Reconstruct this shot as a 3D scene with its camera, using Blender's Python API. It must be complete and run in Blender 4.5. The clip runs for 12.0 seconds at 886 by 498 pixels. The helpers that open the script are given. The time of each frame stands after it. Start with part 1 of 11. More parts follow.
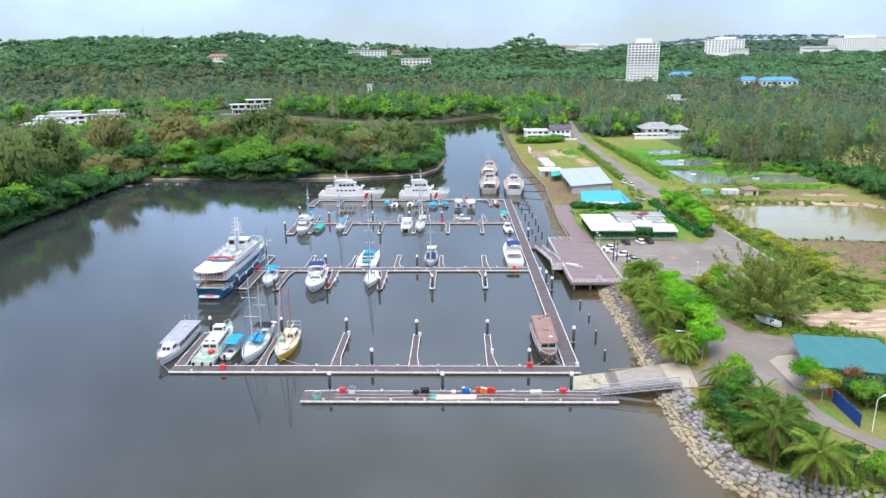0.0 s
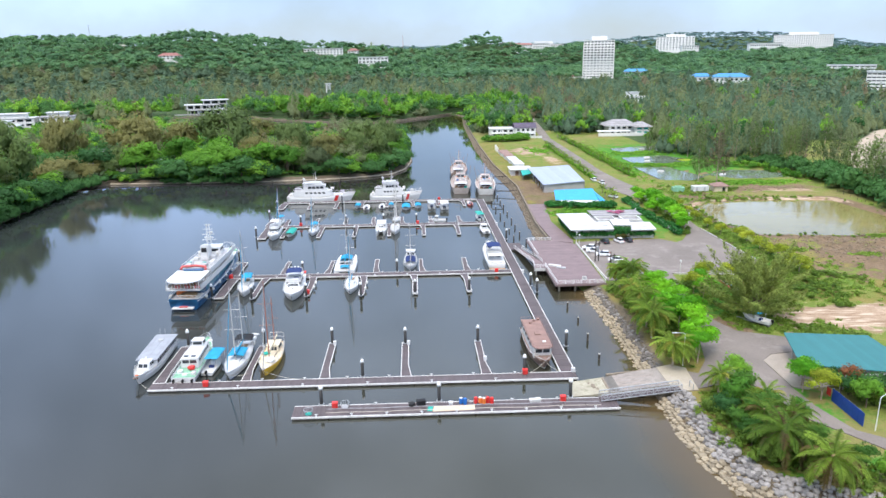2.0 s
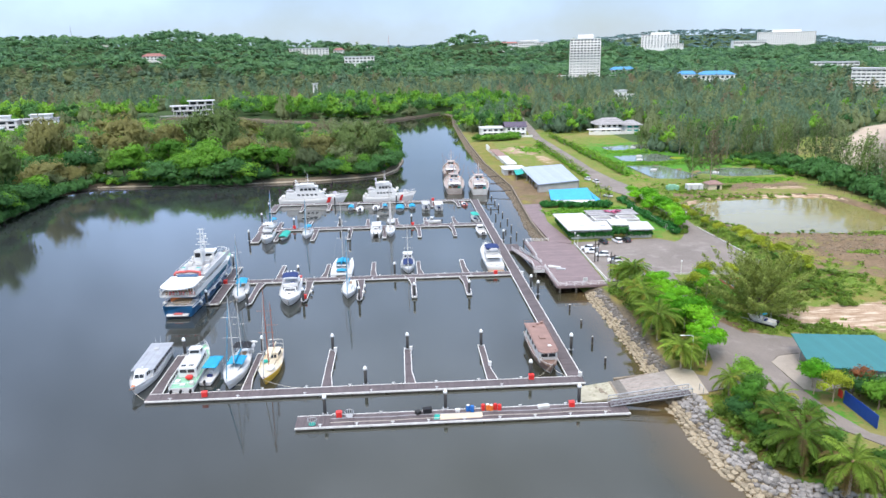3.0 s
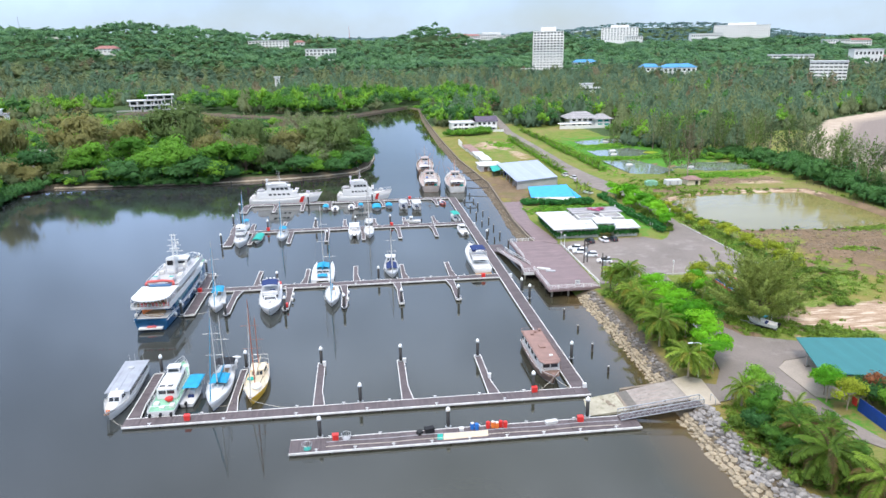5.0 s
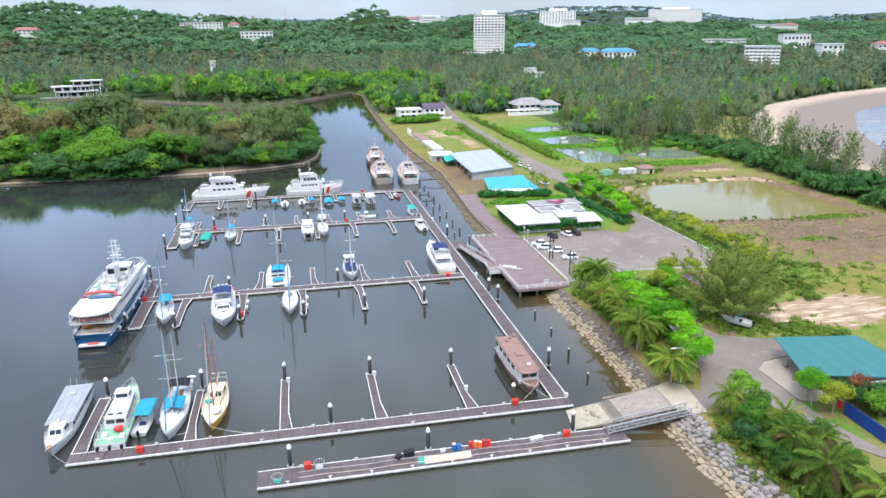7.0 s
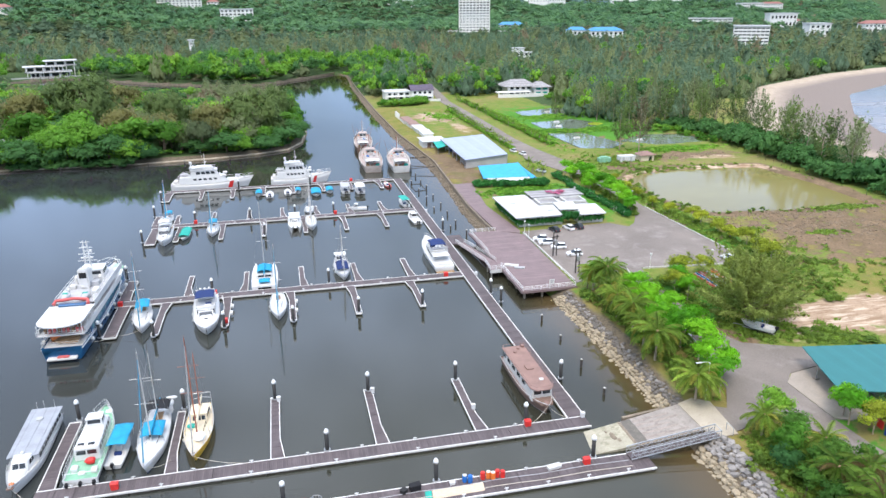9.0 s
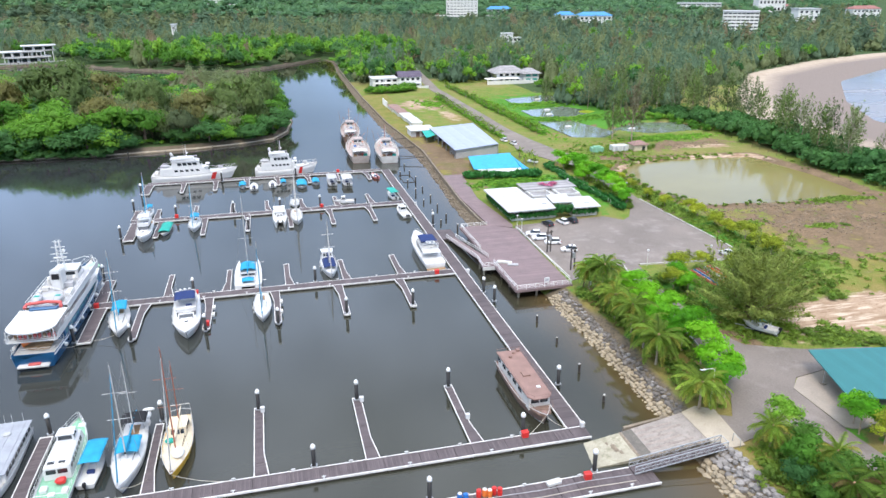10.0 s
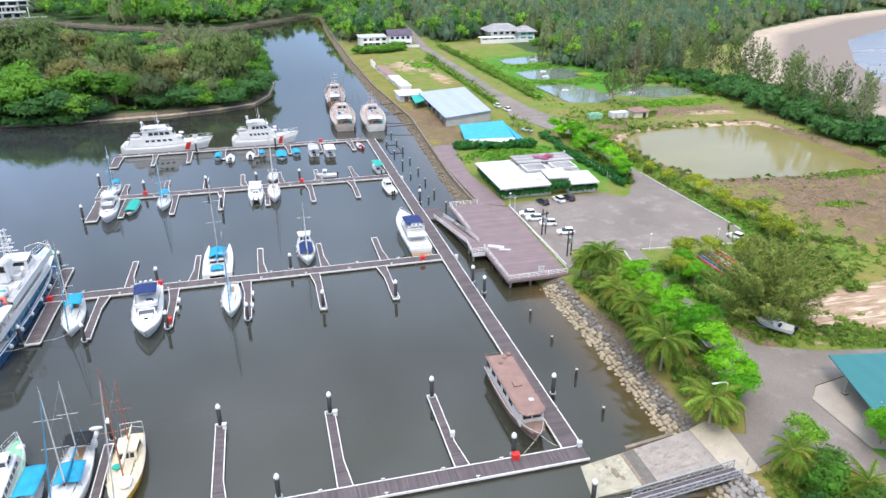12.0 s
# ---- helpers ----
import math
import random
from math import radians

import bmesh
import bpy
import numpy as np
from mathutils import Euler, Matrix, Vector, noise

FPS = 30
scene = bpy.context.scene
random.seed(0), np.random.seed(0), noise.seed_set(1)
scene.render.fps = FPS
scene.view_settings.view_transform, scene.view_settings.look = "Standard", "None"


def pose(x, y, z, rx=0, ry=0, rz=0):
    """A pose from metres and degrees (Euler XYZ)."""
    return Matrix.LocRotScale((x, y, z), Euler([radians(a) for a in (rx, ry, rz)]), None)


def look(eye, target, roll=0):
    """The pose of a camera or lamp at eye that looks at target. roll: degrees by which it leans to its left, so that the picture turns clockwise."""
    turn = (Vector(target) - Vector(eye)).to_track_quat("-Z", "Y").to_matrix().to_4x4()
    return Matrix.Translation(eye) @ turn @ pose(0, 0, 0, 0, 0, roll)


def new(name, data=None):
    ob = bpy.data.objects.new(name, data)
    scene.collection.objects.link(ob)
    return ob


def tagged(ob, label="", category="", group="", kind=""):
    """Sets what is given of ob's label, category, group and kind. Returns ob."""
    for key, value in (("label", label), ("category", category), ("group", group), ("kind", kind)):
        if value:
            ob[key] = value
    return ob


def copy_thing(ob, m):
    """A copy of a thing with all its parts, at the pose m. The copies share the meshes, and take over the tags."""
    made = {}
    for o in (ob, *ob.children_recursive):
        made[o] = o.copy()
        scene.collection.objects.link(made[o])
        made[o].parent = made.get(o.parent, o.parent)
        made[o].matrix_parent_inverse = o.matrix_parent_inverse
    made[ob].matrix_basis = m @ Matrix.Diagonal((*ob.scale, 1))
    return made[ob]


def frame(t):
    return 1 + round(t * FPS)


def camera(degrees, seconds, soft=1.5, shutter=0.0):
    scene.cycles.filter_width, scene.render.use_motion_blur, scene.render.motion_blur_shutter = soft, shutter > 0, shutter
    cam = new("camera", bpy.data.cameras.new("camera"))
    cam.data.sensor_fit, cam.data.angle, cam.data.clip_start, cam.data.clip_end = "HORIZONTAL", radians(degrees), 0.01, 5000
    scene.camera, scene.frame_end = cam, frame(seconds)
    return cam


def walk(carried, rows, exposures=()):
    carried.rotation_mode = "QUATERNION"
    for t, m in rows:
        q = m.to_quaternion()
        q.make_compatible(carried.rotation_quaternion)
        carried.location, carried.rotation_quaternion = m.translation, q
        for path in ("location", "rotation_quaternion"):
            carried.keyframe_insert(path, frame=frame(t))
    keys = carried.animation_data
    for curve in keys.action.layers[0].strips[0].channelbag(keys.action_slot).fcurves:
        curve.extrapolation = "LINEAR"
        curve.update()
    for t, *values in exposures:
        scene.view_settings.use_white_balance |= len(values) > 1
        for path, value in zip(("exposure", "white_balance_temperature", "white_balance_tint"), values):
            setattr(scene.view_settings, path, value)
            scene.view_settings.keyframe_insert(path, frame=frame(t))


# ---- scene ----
cam = camera(64.26, 12.0, soft=1.5)
PATH = [
    (0, look((-23.45, -124.92, 59.84), (-25.65, -28.57, 33.16), -0.45)),
    (0.5, look((-25.16, -123.69, 59.87), (-26.08, -27.35, 33.09), -0.38)),
    (1, look((-26.79, -122.71, 60.01), (-26.54, -26.37, 33.19), -0.43)),
    (1.5, look((-28.18, -121.63, 60.00), (-26.85, -25.29, 33.23), -0.69)),
    (2, look((-29.79, -120.35, 60.13), (-26.05, -24.13, 33.14), -0.68)),
    (2.5, look((-31.49, -118.92, 60.39), (-26.64, -22.80, 33.21), -0.68)),
    (3, look((-32.75, -117.31, 60.29), (-27.17, -21.23, 33.15), -0.98)),
    (5, look((-38.35, -109.12, 60.98), (-27.53, -13.79, 32.78), -0.90)),
    (5.5, look((-39.59, -106.99, 61.44), (-27.26, -11.99, 32.77), -0.82)),
    (6, look((-40.63, -104.62, 61.84), (-26.94, -9.95, 32.69), -0.70)),
    (6.5, look((-41.54, -102.22, 62.25), (-26.52, -7.92, 32.58), -0.65)),
    (7, look((-42.38, -99.68, 62.64), (-23.57, -6.32, 32.13), -0.58)),
    (9, look((-43.29, -87.30, 63.40), (-22.45, 4.67, 30.15), -0.42)),
    (9.5, look((-43.01, -83.95, 63.54), (-21.40, 7.51, 29.36), -0.37)),
    (10, look((-42.49, -80.78, 63.84), (-20.14, 10.12, 28.65), -0.26)),
    (10.5, look((-41.59, -77.38, 64.00), (-18.92, 12.98, 27.65), -0.26)),
    (11, look((-40.40, -74.07, 64.18), (-17.72, 15.75, 26.53), -0.25)),
    (11.5, look((-39.03, -70.88, 64.47), (-16.50, 18.35, 25.36), -0.16)),
    (12, look((-37.38, -67.69, 64.76), (-14.87, 20.80, 23.98), -0.15)),
]
walk(cam, PATH)

# ---- world, sun ----
SUN_EL, SUN_AZ = radians(58), radians(200)
world = bpy.data.worlds.new("sky")
scene.world = world
world.use_nodes = True
wn, wl = world.node_tree.nodes, world.node_tree.links
wn.clear()
w_out = wn.new("ShaderNodeOutputWorld")
w_bg = wn.new("ShaderNodeBackground")
w_sky = wn.new("ShaderNodeTexSky")
w_sky.sky_type = "NISHITA"
w_sky.sun_disc = False
w_sky.sun_elevation, w_sky.sun_rotation = SUN_EL, SUN_AZ
w_sky.air_density, w_sky.dust_density, w_sky.ozone_density = 1.0, 0.6, 1.0
w_co = wn.new("ShaderNodeTexCoord")
w_map = wn.new("ShaderNodeMapping")
w_map.inputs["Scale"].default_value = (1.6, 1.6, 2.2)
w_noise = wn.new("ShaderNodeTexNoise")
w_noise.inputs["Scale"].default_value = 1.7
w_noise.inputs["Detail"].default_value = 6
w_noise.inputs["Roughness"].default_value = 0.55
w_ramp = wn.new("ShaderNodeValToRGB")
w_ramp.color_ramp.elements[0].position, w_ramp.color_ramp.elements[0].color = 0.38, (0.72, 0.72, 0.72, 1)
w_ramp.color_ramp.elements[1].position, w_ramp.color_ramp.elements[1].color = 0.62, (1.0, 1.0, 1.0, 1)
w_mix = wn.new("ShaderNodeMix")
w_mix.data_type = "RGBA"
# an overcast sky grows brighter towards the zenith
w_sep = wn.new("ShaderNodeSeparateXYZ")
w_up = wn.new("ShaderNodeMapRange")
w_up.inputs["From Min"].default_value, w_up.inputs["From Max"].default_value = 0.54, 0.96
w_up.inputs["To Min"].default_value, w_up.inputs["To Max"].default_value = 1.0, 3.5
w_veil = wn.new("ShaderNodeVectorMath")
w_veil.operation = "SCALE"
w_tone = wn.new("ShaderNodeValToRGB")                      # cloud veil: pale low down, blue gaps above, grey-white overhead
for k_, (at_, tone_) in enumerate(((0.03, (0.62, 0.79, 1.0)), (0.13, (0.70, 1.03, 1.64)), (0.36, (1.05, 1.35, 1.93)), (0.62, (0.90, 0.98, 1.17)))):
    el_ = w_tone.color_ramp.elements[k_] if k_ < 2 else w_tone.color_ramp.elements.new(at_)
    el_.position, el_.color = at_, (*tone_, 1)
w_gain = wn.new("ShaderNodeVectorMath")
w_gain.operation = "SCALE"
w_gain.inputs["Scale"].default_value = 6.1
wl.new(w_sep.outputs["Z"], w_tone.inputs["Fac"])
wl.new(w_tone.outputs["Color"], w_gain.inputs[0])
wl.new(w_gain.outputs["Vector"], w_veil.inputs[0])
wl.new(w_co.outputs["Generated"], w_sep.inputs[0])
wl.new(w_sep.outputs["Z"], w_up.inputs["Value"])
w_puff = wn.new("ShaderNodeMapRange")                      # thicker and thinner cloud
w_puff.inputs["From Min"].default_value, w_puff.inputs["From Max"].default_value = 0.36, 0.64
w_puff.inputs["To Min"].default_value, w_puff.inputs["To Max"].default_value = 0.78, 1.25
w_mul = wn.new("ShaderNodeMath")
w_mul.operation = "MULTIPLY"
wl.new(w_noise.outputs["Fac"], w_puff.inputs["Value"])
wl.new(w_up.outputs["Result"], w_mul.inputs[0])
wl.new(w_puff.outputs["Result"], w_mul.inputs[1])
wl.new(w_mul.outputs[0], w_veil.inputs["Scale"])
wl.new(w_veil.outputs["Vector"], w_mix.inputs["B"])
wl.new(w_co.outputs["Generated"], w_map.inputs["Vector"])
wl.new(w_map.outputs["Vector"], w_noise.inputs["Vector"])
wl.new(w_noise.outputs["Fac"], w_ramp.inputs["Fac"])
wl.new(w_ramp.outputs["Color"], w_mix.inputs["Factor"])
wl.new(w_sky.outputs["Color"], w_mix.inputs["A"])
wl.new(w_mix.outputs["Result"], w_bg.inputs["Color"])
w_bg.inputs["Strength"].default_value = 0.15
wl.new(w_bg.outputs["Background"], w_out.inputs["Surface"])

sun = new("sun", bpy.data.lights.new("sun", "SUN"))
sun.data.energy, sun.data.angle, sun.data.color = 2.4, radians(16), (1.0, 0.90, 0.76)
sun.matrix_world = look((0, 0, 0), (-math.sin(SUN_AZ) * math.cos(SUN_EL), -math.cos(SUN_AZ) * math.cos(SUN_EL), -math.sin(SUN_EL)))
scene.view_settings.exposure = 0.0

# ---- materials ----
from mathutils.geometry import tessellate_polygon


def material(name, color, rough=0.6, metal=0.0, var=0.12, scale=0.6, fine=9.0, bump=0.0, dirt=None, dirt_at=0.62, alike=0.0, spec=0.4):
    """A surface with variation at two scales, in metres of the world; dirt: a colour for stains; alike: how much objects differ."""
    m = bpy.data.materials.new(name)
    m.use_nodes = True
    n, l = m.node_tree.nodes, m.node_tree.links
    b = n["Principled BSDF"]
    b.inputs["Roughness"].default_value, b.inputs["Metallic"].default_value = rough, metal
    b.inputs["Specular IOR Level"].default_value = spec
    geo = n.new("ShaderNodeNewGeometry")
    big, small = n.new("ShaderNodeTexNoise"), n.new("ShaderNodeTexNoise")
    for t, s in ((big, scale), (small, fine)):
        t.inputs["Scale"].default_value, t.inputs["Detail"].default_value = s, 5
        l.new(geo.outputs["Position"], t.inputs["Vector"])
    add = n.new("ShaderNodeMath")
    add.operation = "ADD"
    l.new(big.outputs["Fac"], add.inputs[0])
    l.new(small.outputs["Fac"], add.inputs[1])
    rng = n.new("ShaderNodeMapRange")
    rng.inputs["From Min"].default_value, rng.inputs["From Max"].default_value = 0.6, 1.4
    rng.inputs["To Min"].default_value, rng.inputs["To Max"].default_value = 1 - var * 1.6, 1 + var * 1.6
    l.new(add.outputs[0], rng.inputs["Value"])
    hsv = n.new("ShaderNodeHueSaturation")
    hsv.inputs["Color"].default_value = (*color, 1)
    value = rng.outputs["Result"]
    if alike:
        info = n.new("ShaderNodeObjectInfo")
        r2 = n.new("ShaderNodeMapRange")
        r2.inputs["To Min"].default_value, r2.inputs["To Max"].default_value = 1 - alike, 1 + alike
        l.new(info.outputs["Random"], r2.inputs["Value"])
        mul = n.new("ShaderNodeMath")
        mul.operation = "MULTIPLY"
        l.new(value, mul.inputs[0])
        l.new(r2.outputs["Result"], mul.inputs[1])
        value = mul.outputs[0]
    l.new(value, hsv.inputs["Value"])
    out = hsv.outputs["Color"]
    if dirt:
        mix = n.new("ShaderNodeMix")
        mix.data_type = "RGBA"
        st = n.new("ShaderNodeMapRange")
        st.inputs["From Min"].default_value, st.inputs["From Max"].default_value = dirt_at, dirt_at + 0.16
        st.inputs["To Max"].default_value = 0.75
        d = n.new("ShaderNodeTexNoise")
        d.inputs["Scale"].default_value, d.inputs["Detail"].default_value, d.inputs["Roughness"].default_value = scale * 2.3, 7, 0.65
        l.new(geo.outputs["Position"], d.inputs["Vector"])
        l.new(d.outputs["Fac"], st.inputs["Value"])
        l.new(st.outputs["Result"], mix.inputs["Factor"])
        l.new(out, mix.inputs["A"])
        mix.inputs["B"].default_value = (*dirt, 1)
        out = mix.outputs["Result"]
    l.new(out, b.inputs["Base Color"])
    if bump:
        bp = n.new("ShaderNodeBump")
        bp.inputs["Strength"].default_value, bp.inputs["Distance"].default_value = 0.6, bump
        l.new(small.outputs["Fac"], bp.inputs["Height"])
        l.new(bp.outputs["Normal"], b.inputs["Normal"])
    return m


def glass(name, color, rough=0.05):
    m = material(name, color, rough, 0.0, 0.05, spec=0.8)
    return m


def foliage(name, color, var=0.35, tint=0.25, gap_shade=0.35):
    """Leaves: each leaf differs, each tree differs (attribute 'tint' on woods, object random on single trees)."""
    m = bpy.data.materials.new(name)
    m.use_nodes = True
    n, l = m.node_tree.nodes, m.node_tree.links
    b = n["Principled BSDF"]
    b.inputs["Roughness"].default_value, b.inputs["Specular IOR Level"].default_value = 0.62, 0.22
    geo, info, att = n.new("ShaderNodeNewGeometry"), n.new("ShaderNodeObjectInfo"), n.new("ShaderNodeAttribute")
    att.attribute_name = "tint"
    r1, r2 = n.new("ShaderNodeMapRange"), n.new("ShaderNodeMapRange")
    r1.inputs["To Min"].default_value, r1.inputs["To Max"].default_value = 1 - var, 1 + var
    l.new(geo.outputs["Random Per Island"], r1.inputs["Value"])
    addt = n.new("ShaderNodeMath")
    l.new(info.outputs["Random"], addt.inputs[0])
    l.new(att.outputs["Fac"], addt.inputs[1])
    wrap = n.new("ShaderNodeMath")
    wrap.operation, wrap.inputs[1].default_value = "PINGPONG", 1.0
    l.new(addt.outputs[0], wrap.inputs[0])
    r2.inputs["To Min"].default_value, r2.inputs["To Max"].default_value = 1 - tint, 1 + tint
    l.new(wrap.outputs[0], r2.inputs["Value"])
    mul = n.new("ShaderNodeMath")
    mul.operation = "MULTIPLY"
    l.new(r1.outputs["Result"], mul.inputs[0])
    l.new(r2.outputs["Result"], mul.inputs[1])
    hue = n.new("ShaderNodeMapRange")
    hue.inputs["To Min"].default_value, hue.inputs["To Max"].default_value = 0.5 + 0.06 * tint, 0.5 - 0.03 * tint
    l.new(wrap.outputs[0], hue.inputs["Value"])
    hsv = n.new("ShaderNodeHueSaturation")
    hsv.inputs["Color"].default_value = (*color, 1)
    # noise in the leaf colour: clump tone, and shade painted between twigs
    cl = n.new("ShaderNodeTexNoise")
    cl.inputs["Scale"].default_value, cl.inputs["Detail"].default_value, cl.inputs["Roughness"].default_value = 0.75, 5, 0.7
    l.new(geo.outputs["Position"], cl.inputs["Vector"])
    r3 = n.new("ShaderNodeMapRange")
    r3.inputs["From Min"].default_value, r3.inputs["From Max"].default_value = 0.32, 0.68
    r3.inputs["To Min"].default_value, r3.inputs["To Max"].default_value = 1 - gap_shade, 1 + gap_shade
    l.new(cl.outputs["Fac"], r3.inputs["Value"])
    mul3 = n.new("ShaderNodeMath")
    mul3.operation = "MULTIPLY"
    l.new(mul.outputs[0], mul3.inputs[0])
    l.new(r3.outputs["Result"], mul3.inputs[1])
    bp = n.new("ShaderNodeBump")
    bp.inputs["Strength"].default_value, bp.inputs["Distance"].default_value = 0.9, 0.5
    l.new(cl.outputs["Fac"], bp.inputs["Height"])
    l.new(bp.outputs["Normal"], b.inputs["Normal"])
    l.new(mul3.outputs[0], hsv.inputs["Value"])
    l.new(hue.outputs["Result"], hsv.inputs["Hue"])
    l.new(hsv.outputs["Color"], b.inputs["Base Color"])
    tr = n.new("ShaderNodeBsdfTranslucent")
    l.new(hsv.outputs["Color"], tr.inputs["Color"])
    mix = n.new("ShaderNodeMixShader")
    mix.inputs["Fac"].default_value = 0.5                  # thin leaves: as bright from below as from above
    l.new(b.outputs["BSDF"], mix.inputs[1])
    l.new(tr.outputs["BSDF"], mix.inputs[2])
    l.new(mix.outputs["Shader"], n["Material Output"].inputs["Surface"])
    return m


def water_material(name, color, rough, wave, wave_scale, silt=None):
    m = bpy.data.materials.new(name)
    m.use_nodes = True
    n, l = m.node_tree.nodes, m.node_tree.links
    b = n["Principled BSDF"]
    b.inputs["IOR"].default_value, b.inputs["Specular IOR Level"].default_value = 1.65, 0.5
    geo = n.new("ShaderNodeNewGeometry")
    big = n.new("ShaderNodeTexNoise")
    big.inputs["Scale"].default_value, big.inputs["Detail"].default_value = 0.012, 4
    mp = n.new("ShaderNodeMapping")
    mp.inputs["Scale"].default_value = (1.0, 1.6, 1.0)
    l.new(geo.outputs["Position"], mp.inputs["Vector"])
    l.new(mp.outputs["Vector"], big.inputs["Vector"])
    hsv = n.new("ShaderNodeHueSaturation")
    hsv.inputs["Color"].default_value = (*color, 1)
    r = n.new("ShaderNodeMapRange")
    r.inputs["From Min"].default_value, r.inputs["From Max"].default_value = 0.3, 0.7
    r.inputs["To Min"].default_value, r.inputs["To Max"].default_value = 0.8, 1.2
    l.new(big.outputs["Fac"], r.inputs["Value"])
    l.new(r.outputs["Result"], hsv.inputs["Value"])
    base = hsv.outputs["Color"]
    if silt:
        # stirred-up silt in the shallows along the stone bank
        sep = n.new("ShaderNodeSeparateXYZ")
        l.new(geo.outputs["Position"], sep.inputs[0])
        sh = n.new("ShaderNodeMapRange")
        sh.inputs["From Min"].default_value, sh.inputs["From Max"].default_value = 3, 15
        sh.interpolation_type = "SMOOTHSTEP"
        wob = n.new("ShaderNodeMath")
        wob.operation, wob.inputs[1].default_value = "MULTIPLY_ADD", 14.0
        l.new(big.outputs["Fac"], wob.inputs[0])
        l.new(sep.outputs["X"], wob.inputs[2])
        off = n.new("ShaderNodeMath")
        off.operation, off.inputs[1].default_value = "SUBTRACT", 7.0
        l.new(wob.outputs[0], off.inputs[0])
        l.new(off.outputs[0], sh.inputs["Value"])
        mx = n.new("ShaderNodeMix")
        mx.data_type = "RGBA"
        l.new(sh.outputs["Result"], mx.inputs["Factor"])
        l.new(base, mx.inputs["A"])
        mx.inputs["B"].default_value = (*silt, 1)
        # base colour turns bluer and less olive away from the landing
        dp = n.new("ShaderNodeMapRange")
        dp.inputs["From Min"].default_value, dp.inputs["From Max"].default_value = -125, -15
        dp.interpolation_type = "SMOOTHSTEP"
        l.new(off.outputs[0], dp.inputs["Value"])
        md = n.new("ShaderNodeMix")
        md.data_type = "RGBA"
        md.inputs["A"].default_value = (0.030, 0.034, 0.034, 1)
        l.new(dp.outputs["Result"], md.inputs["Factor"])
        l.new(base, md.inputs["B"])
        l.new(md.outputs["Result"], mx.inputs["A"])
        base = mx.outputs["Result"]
    l.new(base, b.inputs["Base Color"])
    rr = n.new("ShaderNodeMapRange")
    rr.inputs["From Min"].default_value, rr.inputs["From Max"].default_value = 0.35, 0.65
    rr.inputs["To Min"].default_value, rr.inputs["To Max"].default_value = rough * 0.6, rough * 1.5
    l.new(big.outputs["Fac"], rr.inputs["Value"])
    l.new(rr.outputs["Result"], b.inputs["Roughness"])
    w = n.new("ShaderNodeTexNoise")
    w.inputs["Scale"].default_value, w.inputs["Detail"].default_value, w.inputs["Roughness"].default_value = wave_scale, 4, 0.55
    l.new(mp.outputs["Vector"], w.inputs["Vector"])
    bp = n.new("ShaderNodeBump")
    bp.inputs["Strength"].default_value, bp.inputs["Distance"].default_value = 1.0, wave
    l.new(w.outputs["Fac"], bp.inputs["Height"])
    l.new(bp.outputs["Normal"], b.inputs["Normal"])
    return m


def striped(name, color, gap, axis, pitch, rough=0.7, depth=0.35, var=0.2):
    """Boards or sheets laid in rows: dark joints every pitch metres across the axis, each board a little different."""
    m = material(name, color, rough, 0, var, 0.35, 6.0)
    n, l = m.node_tree.nodes, m.node_tree.links
    b = n["Principled BSDF"]
    src = b.inputs["Base Color"].links[0].from_socket
    geo = n.new("ShaderNodeNewGeometry")
    sep = n.new("ShaderNodeSeparateXYZ")
    l.new(geo.outputs["Position"], sep.inputs[0])
    div = n.new("ShaderNodeMath")
    div.operation, div.inputs[1].default_value = "DIVIDE", pitch
    l.new(sep.outputs[axis], div.inputs[0])
    fl, fr = n.new("ShaderNodeMath"), n.new("ShaderNodeMath")
    fl.operation, fr.operation = "FLOOR", "FRACT"
    l.new(div.outputs[0], fl.inputs[0])
    l.new(div.outputs[0], fr.inputs[0])
    wn_ = n.new("ShaderNodeTexWhiteNoise")
    wn_.noise_dimensions = "1D"
    l.new(fl.outputs[0], wn_.inputs["W"])
    lo = n.new("ShaderNodeMath")
    lo.operation, lo.inputs[1].default_value = "LESS_THAN", gap
    l.new(fr.outputs[0], lo.inputs[0])
    r = n.new("ShaderNodeMapRange")
    r.inputs["To Min"].default_value, r.inputs["To Max"].default_value = 1 - var, 1 + var
    l.new(wn_.outputs["Value"], r.inputs["Value"])
    k = n.new("ShaderNodeMath")
    k.operation, k.inputs[1].default_value = "MULTIPLY", depth
    l.new(lo.outputs[0], k.inputs[0])
    sub = n.new("ShaderNodeMath")
    sub.operation = "SUBTRACT"
    l.new(r.outputs["Result"], sub.inputs[0])
    l.new(k.outputs[0], sub.inputs[1])
    hsv = n.new("ShaderNodeHueSaturation")
    l.new(src, hsv.inputs["Color"])
    l.new(sub.outputs[0], hsv.inputs["Value"])
    l.new(hsv.outputs["Color"], b.inputs["Base Color"])
    return m


M = {}
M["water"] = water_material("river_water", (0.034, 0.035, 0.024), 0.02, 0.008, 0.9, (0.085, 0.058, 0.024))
M["sea"] = water_material("sea_water", (0.19, 0.18, 0.18), 0.2, 0.05, 0.3)
M["pond"] = water_material("pond_water", (0.23, 0.195, 0.075), 0.04, 0.008, 0.8)
# base colour lifted towards the pale sky that these ponds mirror
M["pond_clear"] = water_material("grey_pond_water", (0.15, 0.18, 0.14), 0.05, 0.008, 0.8)
M["deck_x"] = striped("weathered_deck_boards", (0.105, 0.084, 0.086), 0.16, "X", 0.28)
M["deck_y"] = striped("weathered_deck_boards_across", (0.105, 0.084, 0.086), 0.16, "Y", 0.28)
